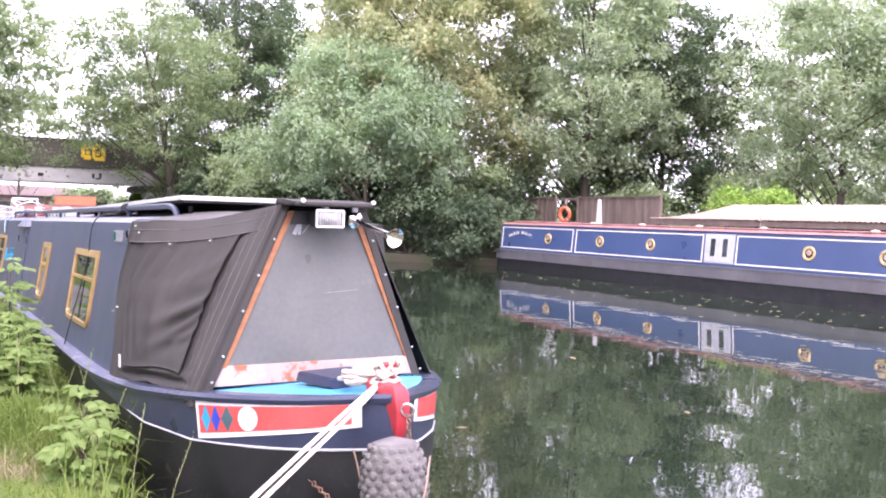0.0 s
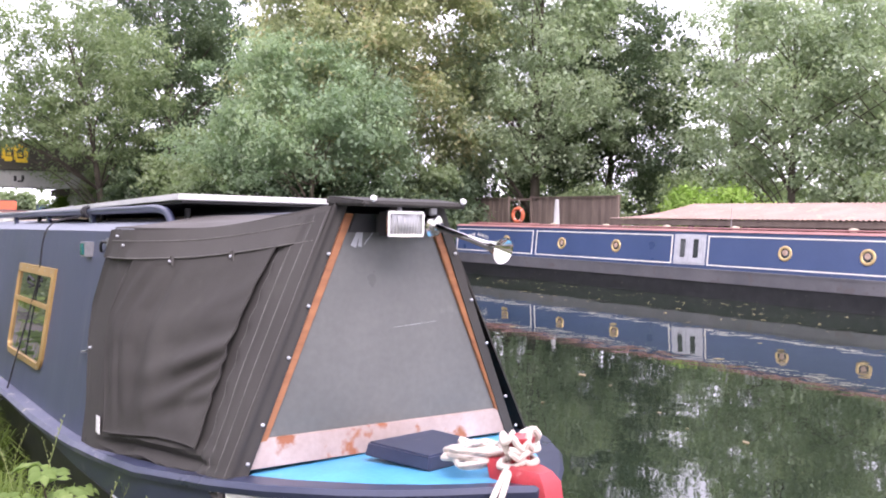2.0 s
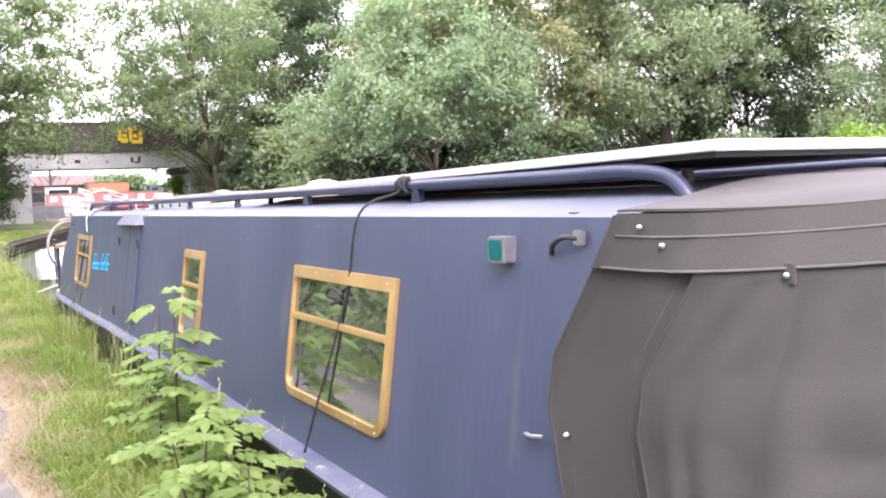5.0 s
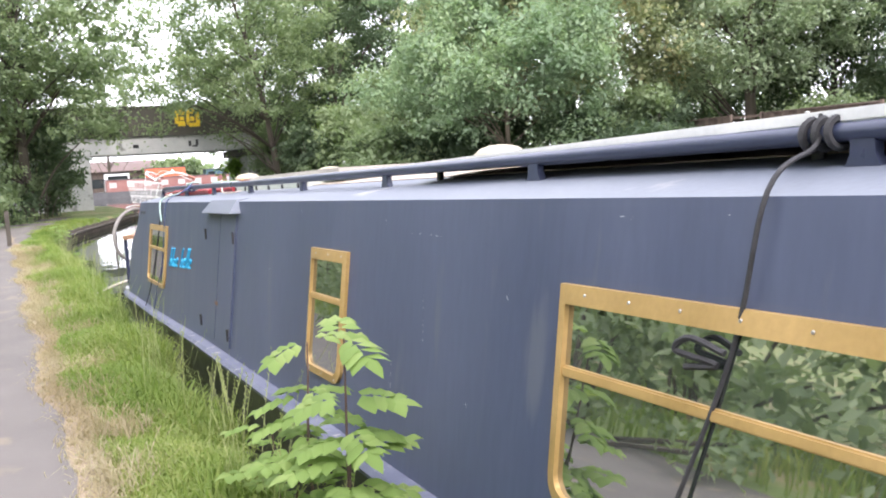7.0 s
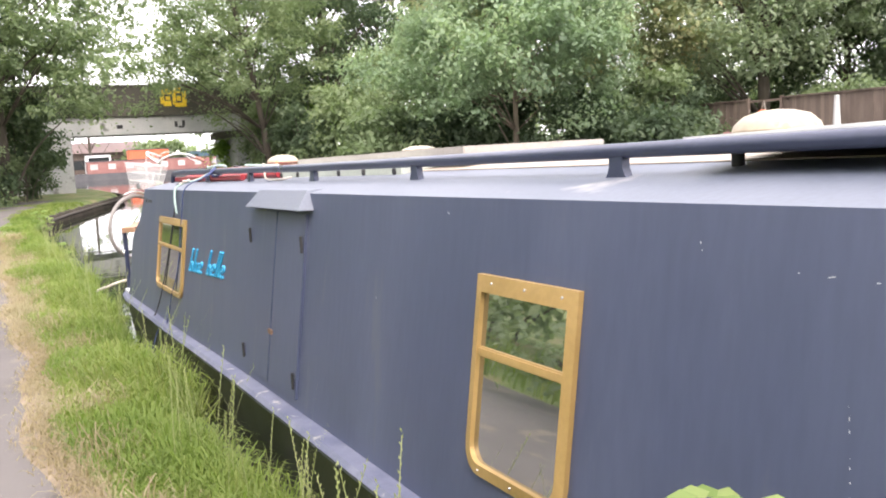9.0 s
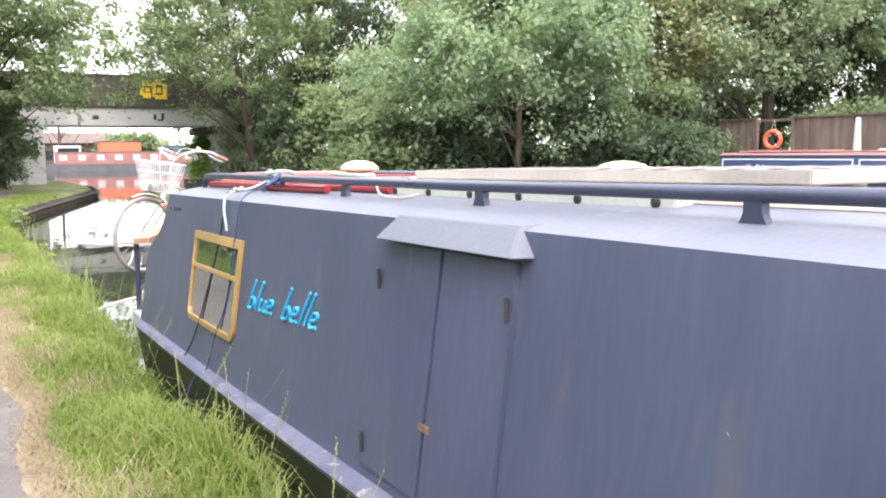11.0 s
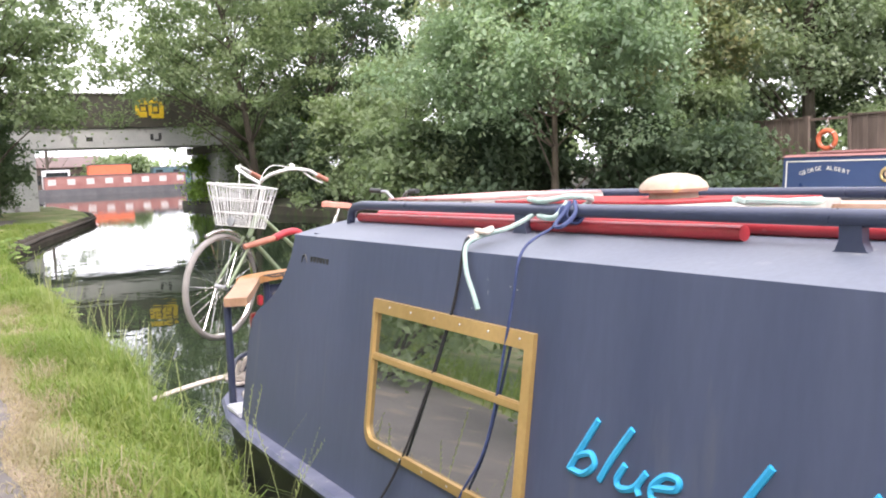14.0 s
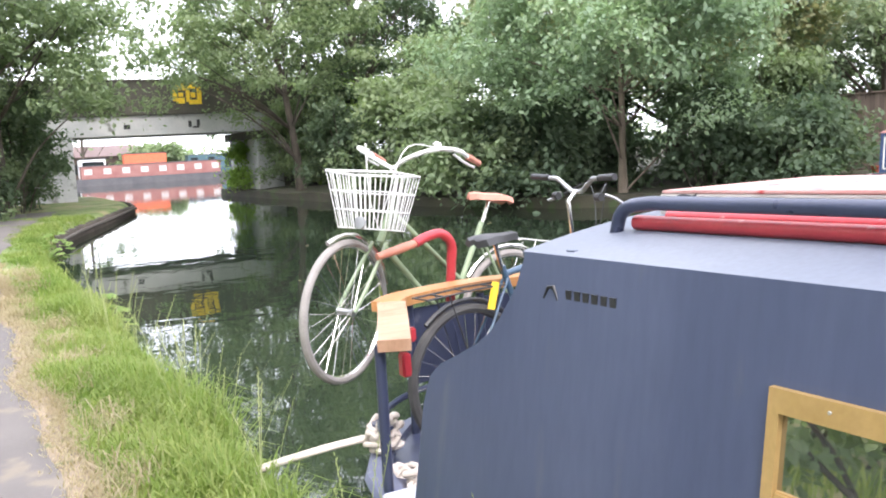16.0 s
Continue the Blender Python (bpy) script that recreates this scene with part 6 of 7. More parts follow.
part("roof", sheet(corr, 900, 4, 0.006), M["corrug"], shed, "rusty cream corrugated sheet roof")
part("roof", sheet(lambda u, v: Vector((47.2 - corr(u, v).x, corr(u, v).y, corr(u, v).z - 0.001)), 300, 4, 0.006), M["corrug"], shed)
# brown strip below the eave, dark to stand for the shade there
part("fascia", box(21.24, 21.3, 3, 23.0, 1.80, 1.97), M["fence"], shed, "dark brown strip standing in for the shade under the eave")
for y in (4, 8, 12, 16, 20, 22.9):
    part("post", box(21.3, 21.42, y - 0.06, y + 0.06, 0.3, 1.95), M["fence"], shed)
part("back_wall", box(25.6, 25.7, 3, 23, 0.3, 1.95), M["fence"], shed)
sh2 = thing("boat_shed", (27.5, 12, 0.4), "grey pitched roof beyond the corrugated shed", "shed")
part("roof", hexa([(26.4, 9, 2.4), (29.5, 9, 2.4), (29.5, 14.6, 2.4), (26.4, 14.6, 2.4), (27.9, 9.5, 3.0), (28.0, 9.5, 3.0), (28.0, 13.4, 3.0), (27.9, 13.4, 3.0)]), M["fargrey"], sh2)
part("wall", box(26.6, 29.3, 9.2, 14.4, 0.4, 2.4), M["fence"], sh2)

# close-boarded fence with a gap, life ring and pale post
for y0, y1, nme in ((30.85, 34.0, "fence"), (24.75, 29.3, "fence")):
    fn_ = thing("fence_panel", (23.2, (y0 + y1) / 2, 0.4), "weathered brown close-boarded fence panel", "fence", "bank fence")
    k = 0
    y = y0
    while y < y1 - 0.05:
        part("board", hexa([(23.2 + (k % 2) * 0.012, y, 0.4), (23.222 + (k % 2) * 0.012, y, 0.4), (23.222 + (k % 2) * 0.012, y + 0.152, 0.4), (23.2 + (k % 2) * 0.012, y + 0.152, 0.4), (23.2 + (k % 2) * 0.012, y, 2.78), (23.222 + (k % 2) * 0.012, y, 2.78), (23.222 + (k % 2) * 0.012, y + 0.152, 2.78), (23.2 + (k % 2) * 0.012, y + 0.152, 2.78)]), M["fence"], fn_, smooth=False)
        y += 0.155
        k += 1
    part("cap_rail", box(23.15, 23.27, y0 - 0.03, y1 + 0.03, 2.782, 2.83), M["fence"], fn_)
    for yy in (y0 - 0.05, y1 + 0.05):
        part("post", box(23.16, 23.26, yy - 0.05, yy + 0.05, 0.3, 2.86), M["fence"], fn_)
buoy = thing("life_ring", (23.1, 30.05, 1.8), "orange-red life ring hanging in the fence gap", "life ring")
part("ring", ring((23.1, 30.05, 2.10), (1, 0.15, 0), 0.27, 0.075, 32, 10), M["orange"], buoy)
for a_ in (0.8, 2.4, 3.9, 5.5):
    part("band", ring((23.1, 30.05 + 0.27 * math.cos(a_), 2.10 + 0.27 * math.sin(a_)), (0, -math.sin(a_), math.cos(a_)), 0.08, 0.008, 14, 5), M["white"], buoy)
part("cord", tube([(23.12, 29.95, 2.37), (23.15, 30.05, 2.75), (23.12, 30.15, 2.37)], 0.01, 5), M["rope"], buoy)
solo("gap_rail", box(23.22, 23.3, 29.3, 30.85, 2.70, 2.78), M["fence"], "dark wooden rail across the fence gap", "rail")
solo("tapered_post", lathe([(0.17, 0.0), (0.15, 0.7), (0.10, 1.6), (0.07, 2.25), (0.02, 2.27)], (20.95, 25.45, 0.36), sides=16), M["concrete"], "pale tapered concrete post on the far bank", "post")
solo("flower_pot", lathe([(0.10, 0), (0.15, 0.28), (0.165, 0.28), (0.165, 0.33), (0.13, 0.33), (0.12, 0.25)], (21.0, 29.8, 0.42), sides=16), M["orange"], "terracotta flower pot on the far bank", "pot")
solo("water_butt", lathe([(0.32, 0), (0.36, 0.4), (0.34, 0.9), (0.3, 0.95)], (22.0, 33.2, 0.45), sides=20), M["bluebike"], "dark blue barrel among the bushes", "barrel")

# ---- bridge ----
br = thing("road_bridge", (8, 59, 0), "concrete girder bridge with dark brown parapet", "bridge")
part("girder", box(-6, 13.2, 58.0, 58.5, 3.35, 4.22, 0.02), M["concrete"], br, "pale stained concrete girder")
part("girder", box(-6, 13.2, 63.0, 63.5, 3.35, 4.02, 0.02), M["concrete"], br)
part("lower_flange", box(-6, 13.2, 57.93, 58.56, 3.28, 3.36, 0.01), M["concrete"], br)
part("deck", box(-12, 18, 58.05, 63.4, 3.75, 4.1), M["concrete"], br)
part("parapet", box(-14, 18, 57.9, 58.1, 4.23, 5.8, 0.02), M["parapet"], br, "dark brown parapet wall")
part("coping", box(-14, 18, 57.86, 58.14, 5.8, 5.9, 0.02), M["parapet"], br)
part("parapet", box(-14, 18, 63.3, 63.5, 4.03, 5.8), M["parapet"], br)
part("abutment", box(-8, 3.7, 57.95, 63.4, -0.5, 3.3, 0.02), M["concrete"], br, "pale concrete abutment")
part("pier", box(12.3, 13.6, 58.0, 63.4, -0.5, 2.9, 0.03), M["concrete"], br, "pale concrete pier")
part("pier_cap", box(12.05, 14.2, 57.9, 63.4, 2.9, 3.3, 0.02), M["parapet"], br)
part("abutment", box(13.6, 18, 58.0, 63.4, -0.5, 4.0, 0.02), M["parapet"], br)
for (a0, b0, a1, b1) in ((8.35, 4.85, 8.55, 5.6), (8.55, 5.35, 8.95, 5.66), (8.5, 4.72, 8.9, 5.0), (8.62, 5.05, 8.85, 5.25), (8.98, 4.8, 9.16, 5.62), (9.16, 5.42, 9.45, 5.7), (9.2, 5.0, 9.42, 5.25), (9.1, 4.68, 9.7, 4.9), (9.5, 4.9, 9.72, 5.5)):
    part("graffito_bar", box(a0, a1, 57.888, 57.903, b0, b1, 0.0), M["yellow"], br, "yellow spray-painted mark", smooth=False)
for (a0, b0, a1, b1) in ((9.0, 3.6, 9.15, 3.9), (9.2, 3.55, 9.5, 3.65), (9.4, 3.65, 9.55, 3.95), (6.0, 3.6, 6.3, 3.8)):
    part("graffito_bar", box(a0, a1, 57.988, 58.003, b0, b1), M["blackplastic"], br, "black spray-painted mark", smooth=False)

# timber piling on the curving bank below the bridge
pil = thing("bank_piling", (3, 44, 0), "dark timber piled canal edging with walings", "piling")
for k in range(40):
    y = 37 + k * 0.5
    x = bank_line(y)
    part("timber_board", box(x + 0.03, x + 0.13, y, y + 0.47, -0.5, 0.30 + 0.015 * math.sin(k * 2.1), 0.008), M["pile"], pil)
part("waling", tube([(bank_line(37 + k) + 0.16, 37 + k, 0.18) for k in range(21)], 0.05, 6), M["pile"], pil)

# short marker post by the path
solo("marker_post", box(-0.36, -0.26, 30.0, 30.1, 0.3, 1.25, 0.012), M["pile"], "short dark wooden marker post beside the path", "post")


# ---- red boats beyond the bridge ----
def basin_boat(x0, x1, y, hull_mat, cabin_mat, panel_mat, label, npan, zc=1.9):
    t = thing("moored_boat", ((x0 + x1) / 2, y, -0.2), label, "boat", "boats beyond the bridge")
    part("hull", loft([[(x, y - w, 0.75), (x, y - w * 0.9, -0.3), (x, y + w * 0.9, -0.3), (x, y + w, 0.75)] for x, w in ((x0 - 1.2, 0.15), (x0, 1.0), (x1, 1.0), (x1 + 0.8, 0.5))]), hull_mat, t)
    part("cabin", box(x0 + 0.5, x1 - 0.6, y - 0.85, y + 0.85, 0.75, zc, 0.04), cabin_mat, t)
    part("roof", box(x0 + 0.4, x1 - 0.5, y - 0.9, y + 0.9, zc, zc + 0.08, 0.02), M["fargrey"], t)
    for k in range(npan):
        x = x0 + 1.2 + (x1 - x0 - 2.4) * k / max(1, npan - 1)
        part("panel", box(x - 0.4, x + 0.4, y - 0.875, y - 0.84, 1.2, zc - 0.28, 0.01), panel_mat, t)
    return t


DARKRED = surface("maroon_paint", (0.22, 0.09, 0.08), (0.30, 0.15, 0.13), 0.5, 1, 20, 0.05)
basin_boat(9.0, 25.0, 116.0, M["fargrey"], DARKRED, surface("faded_white_panel", (0.40, 0.37, 0.35), (0.50, 0.47, 0.45), 0.6, 2, 30, 0.05), "long maroon boat with white panels beyond the bridge", 8, 2.1)
basin_boat(9.3, 13.2, 120.5, M["hull"], M["white"], M["farglass"], "white cabin boat beyond the bridge", 3, 2.9)
basin_boat(14.2, 20.0, 121.0, M["hull"], M["orange"], M["orange"], "orange-covered boat beyond the bridge", 3, 3.3)
basin_boat(21.5, 30.0, 121.5, M["hull"], M["slate"], M["farglass"], "dark boat beyond the bridge", 4, 2.8)
basin_boat(-6.0, 7.0, 117.0, M["hull"], M["orange"], M["farcream"], "orange and cream boat beyond the bridge", 5, 2.4)
wh = thing("basin_warehouse", (12, 131, 0), "long low warehouse with pinkish roof beyond the bridge", "building")
part("wall", box(-12, 18, 130, 140, -0.2, 3.3), M["fence"], wh)
part("roof", hexa([(-12.5, 129.5, 3.3), (18.5, 129.5, 3.3), (18.5, 140.5, 3.3), (-12.5, 140.5, 3.3), (-12, 134, 4.7), (18, 134, 4.7), (18, 136, 4.7), (-12, 136, 4.7)]), M["dullroof"], wh)
for k in range(6):
    part("window", box(-9 + 4.5 * k, -7.4 + 4.5 * k, 129.96, 130.01, 1.2, 2.4), M["farglass"], wh)
quay = part("quay", box(-80, 120, 124, 180, -1.0, 0.35), M["fargrey"])
tagged(quay, "grey quay across the basin", "quay", kind="structure")


# ---- stern: rail, tiller, ropes ----
rail = thing("stern_rail", (1.87, 18.0, 0.6), "curved wooden stern seat rail on navy steel posts", "rail")


def plank_along(pts, width, z0, z1, taper=None):
    q = smoothed(pts, 5)
    rows = []
    for i, c_ in enumerate(q):
        d_ = (q[min(i + 1, len(q) - 1)] - q[max(i - 1, 0)]).normalized()
        s_ = Vector((-d_.y, d_.x, 0)) * width / 2
        rows.append([(c_.x - s_.x, c_.y - s_.y, c_.z + z0), (c_.x + s_.x, c_.y + s_.y, c_.z + z0), (c_.x + s_.x, c_.y + s_.y, c_.z + z1), (c_.x - s_.x, c_.y - s_.y, c_.z + z1)])
    bm = loft(rows)
    bmesh.ops.bevel(bm, geom=[e for e in bm.edges if e.calc_face_angle(0) > 0.8], offset=0.006, segments=2, affect='EDGES')
    return bm


part("arm_rest", plank_along([(1.025, 17.48, 1.125), (1.115, 17.68, 1.13), (1.205, 17.88, 1.14), (1.30, 18.1, 1.15)], 0.125, -0.02, 0.025), surface("worn_varnished_wood", (0.25, 0.14, 0.08), (0.40, 0.25, 0.16), 0.5, 5, 40, 0.3, stretch=(1, 6, 1)), rail, "worn orange-brown wooden arm rest")
part("back_board", plank_along([(1.285, 18.14, 1.15), (1.45, 18.26, 1.155), (1.87, 18.33, 1.16), (2.3, 18.26, 1.155), (2.52, 18.08, 1.14), (2.68, 17.75, 1.13)], 0.13, -0.025, 0.02), M["varnish"], rail, "varnished orange wooden back board")
for x, y in ((1.0, 17.56), (1.45, 18.24), (1.87, 18.30), (2.3, 18.24), (2.72, 17.6)):
    part("post", tube([(x, y, 0.46), (x, y, 1.12)], 0.021, 12), M["navy_gloss"], rail)
part("lower_rail", tube(smoothed([(1.0, 17.56, 0.72), (1.16, 17.95, 0.72), (1.45, 18.2, 0.72), (1.87, 18.26, 0.72), (2.3, 18.2, 0.72)], 5), 0.014, 8), M["navy_gloss"], rail)
part("dodger_panel", sheet(lambda u, v: Vector((1.45 + 0.85 * u, 18.235 + 0.06 * math.sin(math.pi * u), 0.74 + 0.36 * v)), 12, 2, 0.01), M["navy_gloss"], rail)

til = thing("tiller", (1.78, 18.45, 0.6), "red swan-neck tiller with a wooden handle", "tiller")
part("neck", tube(smoothed([(1.80, 18.47, 0.60), (1.79, 18.46, 1.05), (1.80, 18.45, 1.25), (1.80, 18.44, 1.36), (1.74, 18.43, 1.415), (1.66, 18.42, 1.41), (1.58, 18.40, 1.385)], 6), 0.024, 12), M["red"], til)
part("handle", tube([(1.585, 18.402, 1.386), (1.5, 18.385, 1.37), (1.36, 18.36, 1.345)], [0.019, 0.022, 0.017], 12), M["leather"], til, "turned wooden handle")

solo("deck_pad", box(0.945, 1.085, 17.27, 17.50, 0.548, 0.575, 0.006), M["greypaint"], "pale grey pad on the stern gunwale", "pad")
solo("mooring_stud", lathe([(0.05, 0), (0.035, 0.02), (0.03, 0.11), (0.05, 0.12), (0.05, 0.15), (0.01, 0.155)], (1.19, 18.02, 0.52), sides=16), M["navy_gloss"], "navy steel mooring stud on the stern", "bollard")
coil("mooring_line", (1.19, 18.02, 0.53), 0.06, 6, 0.16, 0.013, "rope", "pale mooring line wound round the stern stud", 21)
coil("mooring_line", (1.24, 17.62, 0.45), 0.10, 7, 0.11, 0.014, "rope", "heaped pale mooring line on the stern deck", 23)
coil("mooring_line", (1.20, 17.80, 0.45), 0.07, 4, 0.08, 0.014, "rope", "heaped pale mooring line on the stern deck", 25)
for d_ in (0.0, 0.035):
    solo("mooring_line", tube(smoothed([(1.16, 18.04 + d_, 0.60), (0.98, 18.16 + d_, 0.55), (0.78, 18.35 + d_, 0.46), (0.62, 18.5 + d_, 0.37)], 6), 0.011, 7), M["rope"], "pale mooring line from stern to bank", "rope")
BEND = True
mk = side_x(1.56) - 0.0005
solo("maker_plate", add(tube([(mk, 16.58, 1.535), (mk, 16.56, 1.568), (mk, 16.535, 1.571), (mk, 16.515, 1.535)], 0.005, 6), *[box(mk - 0.002, mk + 0.004, 16.455 - k * 0.036, 16.479 - k * 0.036, 1.534, 1.567) for k in range(6)]), M["hull"], "dark embossed maker's marks on the cabin side", "plate")
BEND = False


# ---- bicycles on the stern deck ----
def bicycle(front, rear, r, kind, steer, label):
    front, rear = Vector(front), Vector(rear)
    e = (front - rear).normalized()
    W = (front - rear).length
    side = e.cross(Vector((0, 0, 1))).normalized()
    up = side.cross(e)

    def Q(l_, u_, s_=0.0):
        return rear + e * l_ + up * u_ + side * s_

    t = thing("bicycle", tuple(rear - up * r), label, "bicycle", "bicycles on the stern")
    ladies = kind == "ladies"
    fm = M["greenbike"] if ladies else M["bluebike"]
    tyre_m = M["tyre"] if ladies else M["tyredark"]
    ce, se = math.cos(radians(steer)), math.sin(radians(steer))
    fdir = e * ce + side * se
    fside = side * ce - e * se
    for c_, axis, pl in ((rear, side, e), (front, fside, fdir)):
        wh = part("wheel", ring(c_, axis, r - 0.03, 0.011, 56, 6), M["chrome"], t, "thin alloy rim")
        ORIGIN[wh.name] = ORIGIN[t.name]
        part("tyre", ring(c_, axis, r - 0.018, 0.02 if ladies else 0.024, 56, 8), tyre_m, wh, "dusty grey tyre" if ladies else "black tyre")
        part("hub", lathe([(0.018, -0.045), (0.014, -0.02), (0.014, 0.02), (0.018, 0.045)], c_, axis, 12), M["steel"], wh)
        vz = axis.cross(pl)
        for k in range(28):
            a_ = 2 * math.pi * k / 28
            b_ = a_ + (0.5 if k % 2 else -0.5)
            off = axis * (0.032 if (k // 2) % 2 else -0.032)
            part("spoke", tube([c_ + off + 0.02 * (math.cos(b_) * pl + math.sin(b_) * vz), c_ + (r - 0.04) * (math.cos(a_) * pl + math.sin(a_) * vz)], 0.0018, 4, False), M["chrome"], wh)
        guard = [c_ + (r + 0.022) * (math.cos(a_) * pl + math.sin(a_) * vz * (1 if vz.z > 0 else -1)) for a_ in [radians((60 if c_ is front else 30) + 11 * k) for k in range(10)]]
        part("mudguard", tube(guard, 0.012, 6), M["chrome"] if ladies else M["blackplastic"], t)
    bb, st, hb, ht = Q(0.44, -0.05), Q(0.27, 0.44), Q(W - 0.17, 0.34), Q(W - 0.22, 0.50)
    tubes = [(bb, Q(0.25, 0.48), 0.015), (hb, bb, 0.016), (hb, ht, 0.019)]
    tubes += [(ht, Q(0.36, 0.16), 0.013), ] if ladies else [(ht, st, 0.016)]
    for a_, b_, rr in tubes:
        part("frame_tube", tube([a_, b_], rr, 10), fm, t)
    for s_ in (-0.05, 0.05):
        part("stay", tube([rear + side * s_, Q(0.42, -0.05, s_ * 0.5)], 0.008, 8), fm, t)
        part("stay", tube([rear + side * s_, Q(0.27, 0.42, s_ * 0.3)], 0.007, 8), fm, t)
        part("fork_blade", tube(smoothed([front + fside * s_, Q(W - 0.06, 0.12) + fside * s_, hb + fside * s_ * 0.8], 4), 0.010, 8), fm, t)
    part("seat_post", tube([Q(0.25, 0.46), Q(0.21, 0.60)], 0.012, 8), M["chrome"], t)
    sad = []
    for l_, w_, h_ in ((0.08, 0.03, 0.0), (0.10, 0.085, 0.01), (0.16, 0.09, 0.018), (0.24, 0.05, 0.012), (0.32, 0.026, 0.012), (0.355, 0.012, 0.004)):
        sad.append([Q(l_, 0.615 + h_ - 0.03, -w_), Q(l_, 0.615 + h_, -w_ * 0.8), Q(l_, 0.625 + h_, 0), Q(l_, 0.615 + h_, w_ * 0.8), Q(l_, 0.615 + h_ - 0.03, w_), Q(l_, 0.60 + h_, 0)])
    part("saddle", loft(sad), M["leather"] if ladies else M["blackplastic"], t, "tan leather saddle" if ladies else "black saddle")
    part("crank", tube([Q(0.44, -0.05, 0.05), Q(0.55, -0.13, 0.07)], 0.008, 6), M["steel"], t)
    part("crank", tube([Q(0.44, -0.05, -0.05), Q(0.33, 0.03, -0.07)], 0.008, 6), M["steel"], t)
    part("chainring", ring(Q(0.44, -0.05, 0.04), side, 0.085, 0.006, 28, 6), M["steel"], t)
    for l_, u_, s_ in ((0.55, -0.13, 0.12), (0.33, 0.03, -0.12)):
        part("pedal", add(tube([Q(l_ - 0.04, u_, s_ - 0.04), Q(l_ + 0.04, u_, s_ - 0.04), Q(l_ + 0.04, u_, s_ + 0.04), Q(l_ - 0.04, u_, s_ + 0.04)], 0.010, 6)), M["blackplastic"], t)
    # rack over the rear wheel
    for s_ in (-0.05, 0.05):
        part("rack_bar", tube([Q(0.22, 0.40, s_), Q(0.05, 0.405, s_), Q(-0.25, 0.40, s_)], 0.005, 6), M["chrome"] if ladies else M["blackplastic"], t)
        part("rack_stay", tube([Q(0.0, 0.0, s_ * 1.4), Q(-0.12, 0.4, s_)], 0.004, 6), M["chrome"] if ladies else M["blackplastic"], t)
    for l_ in (0.15, 0.0, -0.15, -0.25):
        part("rack_bar", tube([Q(l_, 0.402, -0.05), Q(l_, 0.402, 0.05)], 0.004, 6), M["chrome"] if ladies else M["blackplastic"], t)

    def B(f_, u_, s_):
        """Handlebar space: turns with the front wheel."""
        return Q(W - 0.25, u_) + fdir * f_ + fside * s_

    part("stem", tube([ht, Q(W - 0.245, 0.66 if ladies else 0.74), B(0.05, 0.70 if ladies else 0.785, 0)], 0.012, 8), M["chrome"], t)
    if ladies:
        for sg in (-1, 1):
            part("handlebar", tube(smoothed([B(0.05, 0.70, 0), B(0.08, 0.75, 0.10 * sg), B(0.03, 0.80, 0.22 * sg), B(-0.10, 0.81, 0.27 * sg), B(-0.2, 0.79, 0.28 * sg)], 5), 0.011, 10), M["whitebike"], t, "ivory swept-back handlebar")
            part("grip", tube([B(-0.19, 0.792, 0.28 * sg), B(-0.31, 0.77, 0.285 * sg)], 0.016, 10), M["leather"], t, "tan handlebar grip")
            part("brake_lever", tube(smoothed([B(-0.08, 0.79, 0.26 * sg), B(-0.16, 0.76, 0.28 * sg), B(-0.26, 0.745, 0.285 * sg)], 4), 0.006, 6), M["whitebike"], t)
            part("cable", tube(smoothed([B(-0.08, 0.80, 0.25 * sg), B(0.12, 0.80, 0.12 * sg), B(0.16, 0.55, 0.05 * sg), Q(W - 0.16, 0.40)], 5), 0.003, 5), M["whitebike"], t)
        part("bell", lathe([(0.026, 0), (0.026, 0.01), (0.018, 0.024), (0.002, 0.03)], B(-0.02, 0.815, -0.2), (0, 0, 1), 14), M["chrome"], t)
        # wire basket
        x0, x1, w0, w1, z0, z1 = 0.10, 0.34, 0.13, 0.185, 0.40, 0.66

        def K(f_, s_, v):
            """Basket wall: f_ 0..1 back to front, s_ -1..1 across, v 0..1 bottom to top."""
            w_ = w0 + (w1 - w0) * v
            a_, b_ = x0 + 0.02 * (1 - v), x1 - 0.05 * (1 - v)
            return B(a_ + (b_ - a_) * f_, z0 + (z1 - z0) * v, s_ * w_)

        bas = part("basket", tube([K(0, -1, 1), K(1, -1, 1), K(1, 1, 1), K(0, 1, 1), K(0, -1, 1)], 0.006, 7), M["whitebike"], t, "white wire handlebar basket")
        ORIGIN[bas.name] = ORIGIN[t.name]
        for v in (0.0, 0.33, 0.66):
            part("wire", tube([K(0, -1, v), K(1, -1, v), K(1, 1, v), K(0, 1, v), K(0, -1, v)], 0.003, 5), M["whitebike"], bas)
        for k in range(13):
            s_ = -1 + 2 * k / 12
            part("wire", tube([K(0, s_, 1), K(0, s_, 0), K(1, s_, 0), K(1, s_, 1)], 0.0025, 5), M["whitebike"], bas)
        for k in range(1, 9):
            f_ = k / 9
            part("wire", tube([K(f_, -1, 1), K(f_, -1, 0), K(f_, 1, 0), K(f_, 1, 1)], 0.0025, 5), M["whitebike"], bas)
        part("front_reflector", lathe([(0.03, 0), (0.03, 0.012), (0.002, 0.014)], K(1, 0, 0.1), fdir, 14), M["steel"], bas)
    else:
        part("handlebar", tube([B(0.03, 0.86, -0.3), B(0.05, 0.85, -0.14), B(0.06, 0.785, -0.04), B(0.06, 0.785, 0.04), B(0.05, 0.85, 0.14), B(0.03, 0.86, 0.3)], 0.012, 10), M["steel"], t)
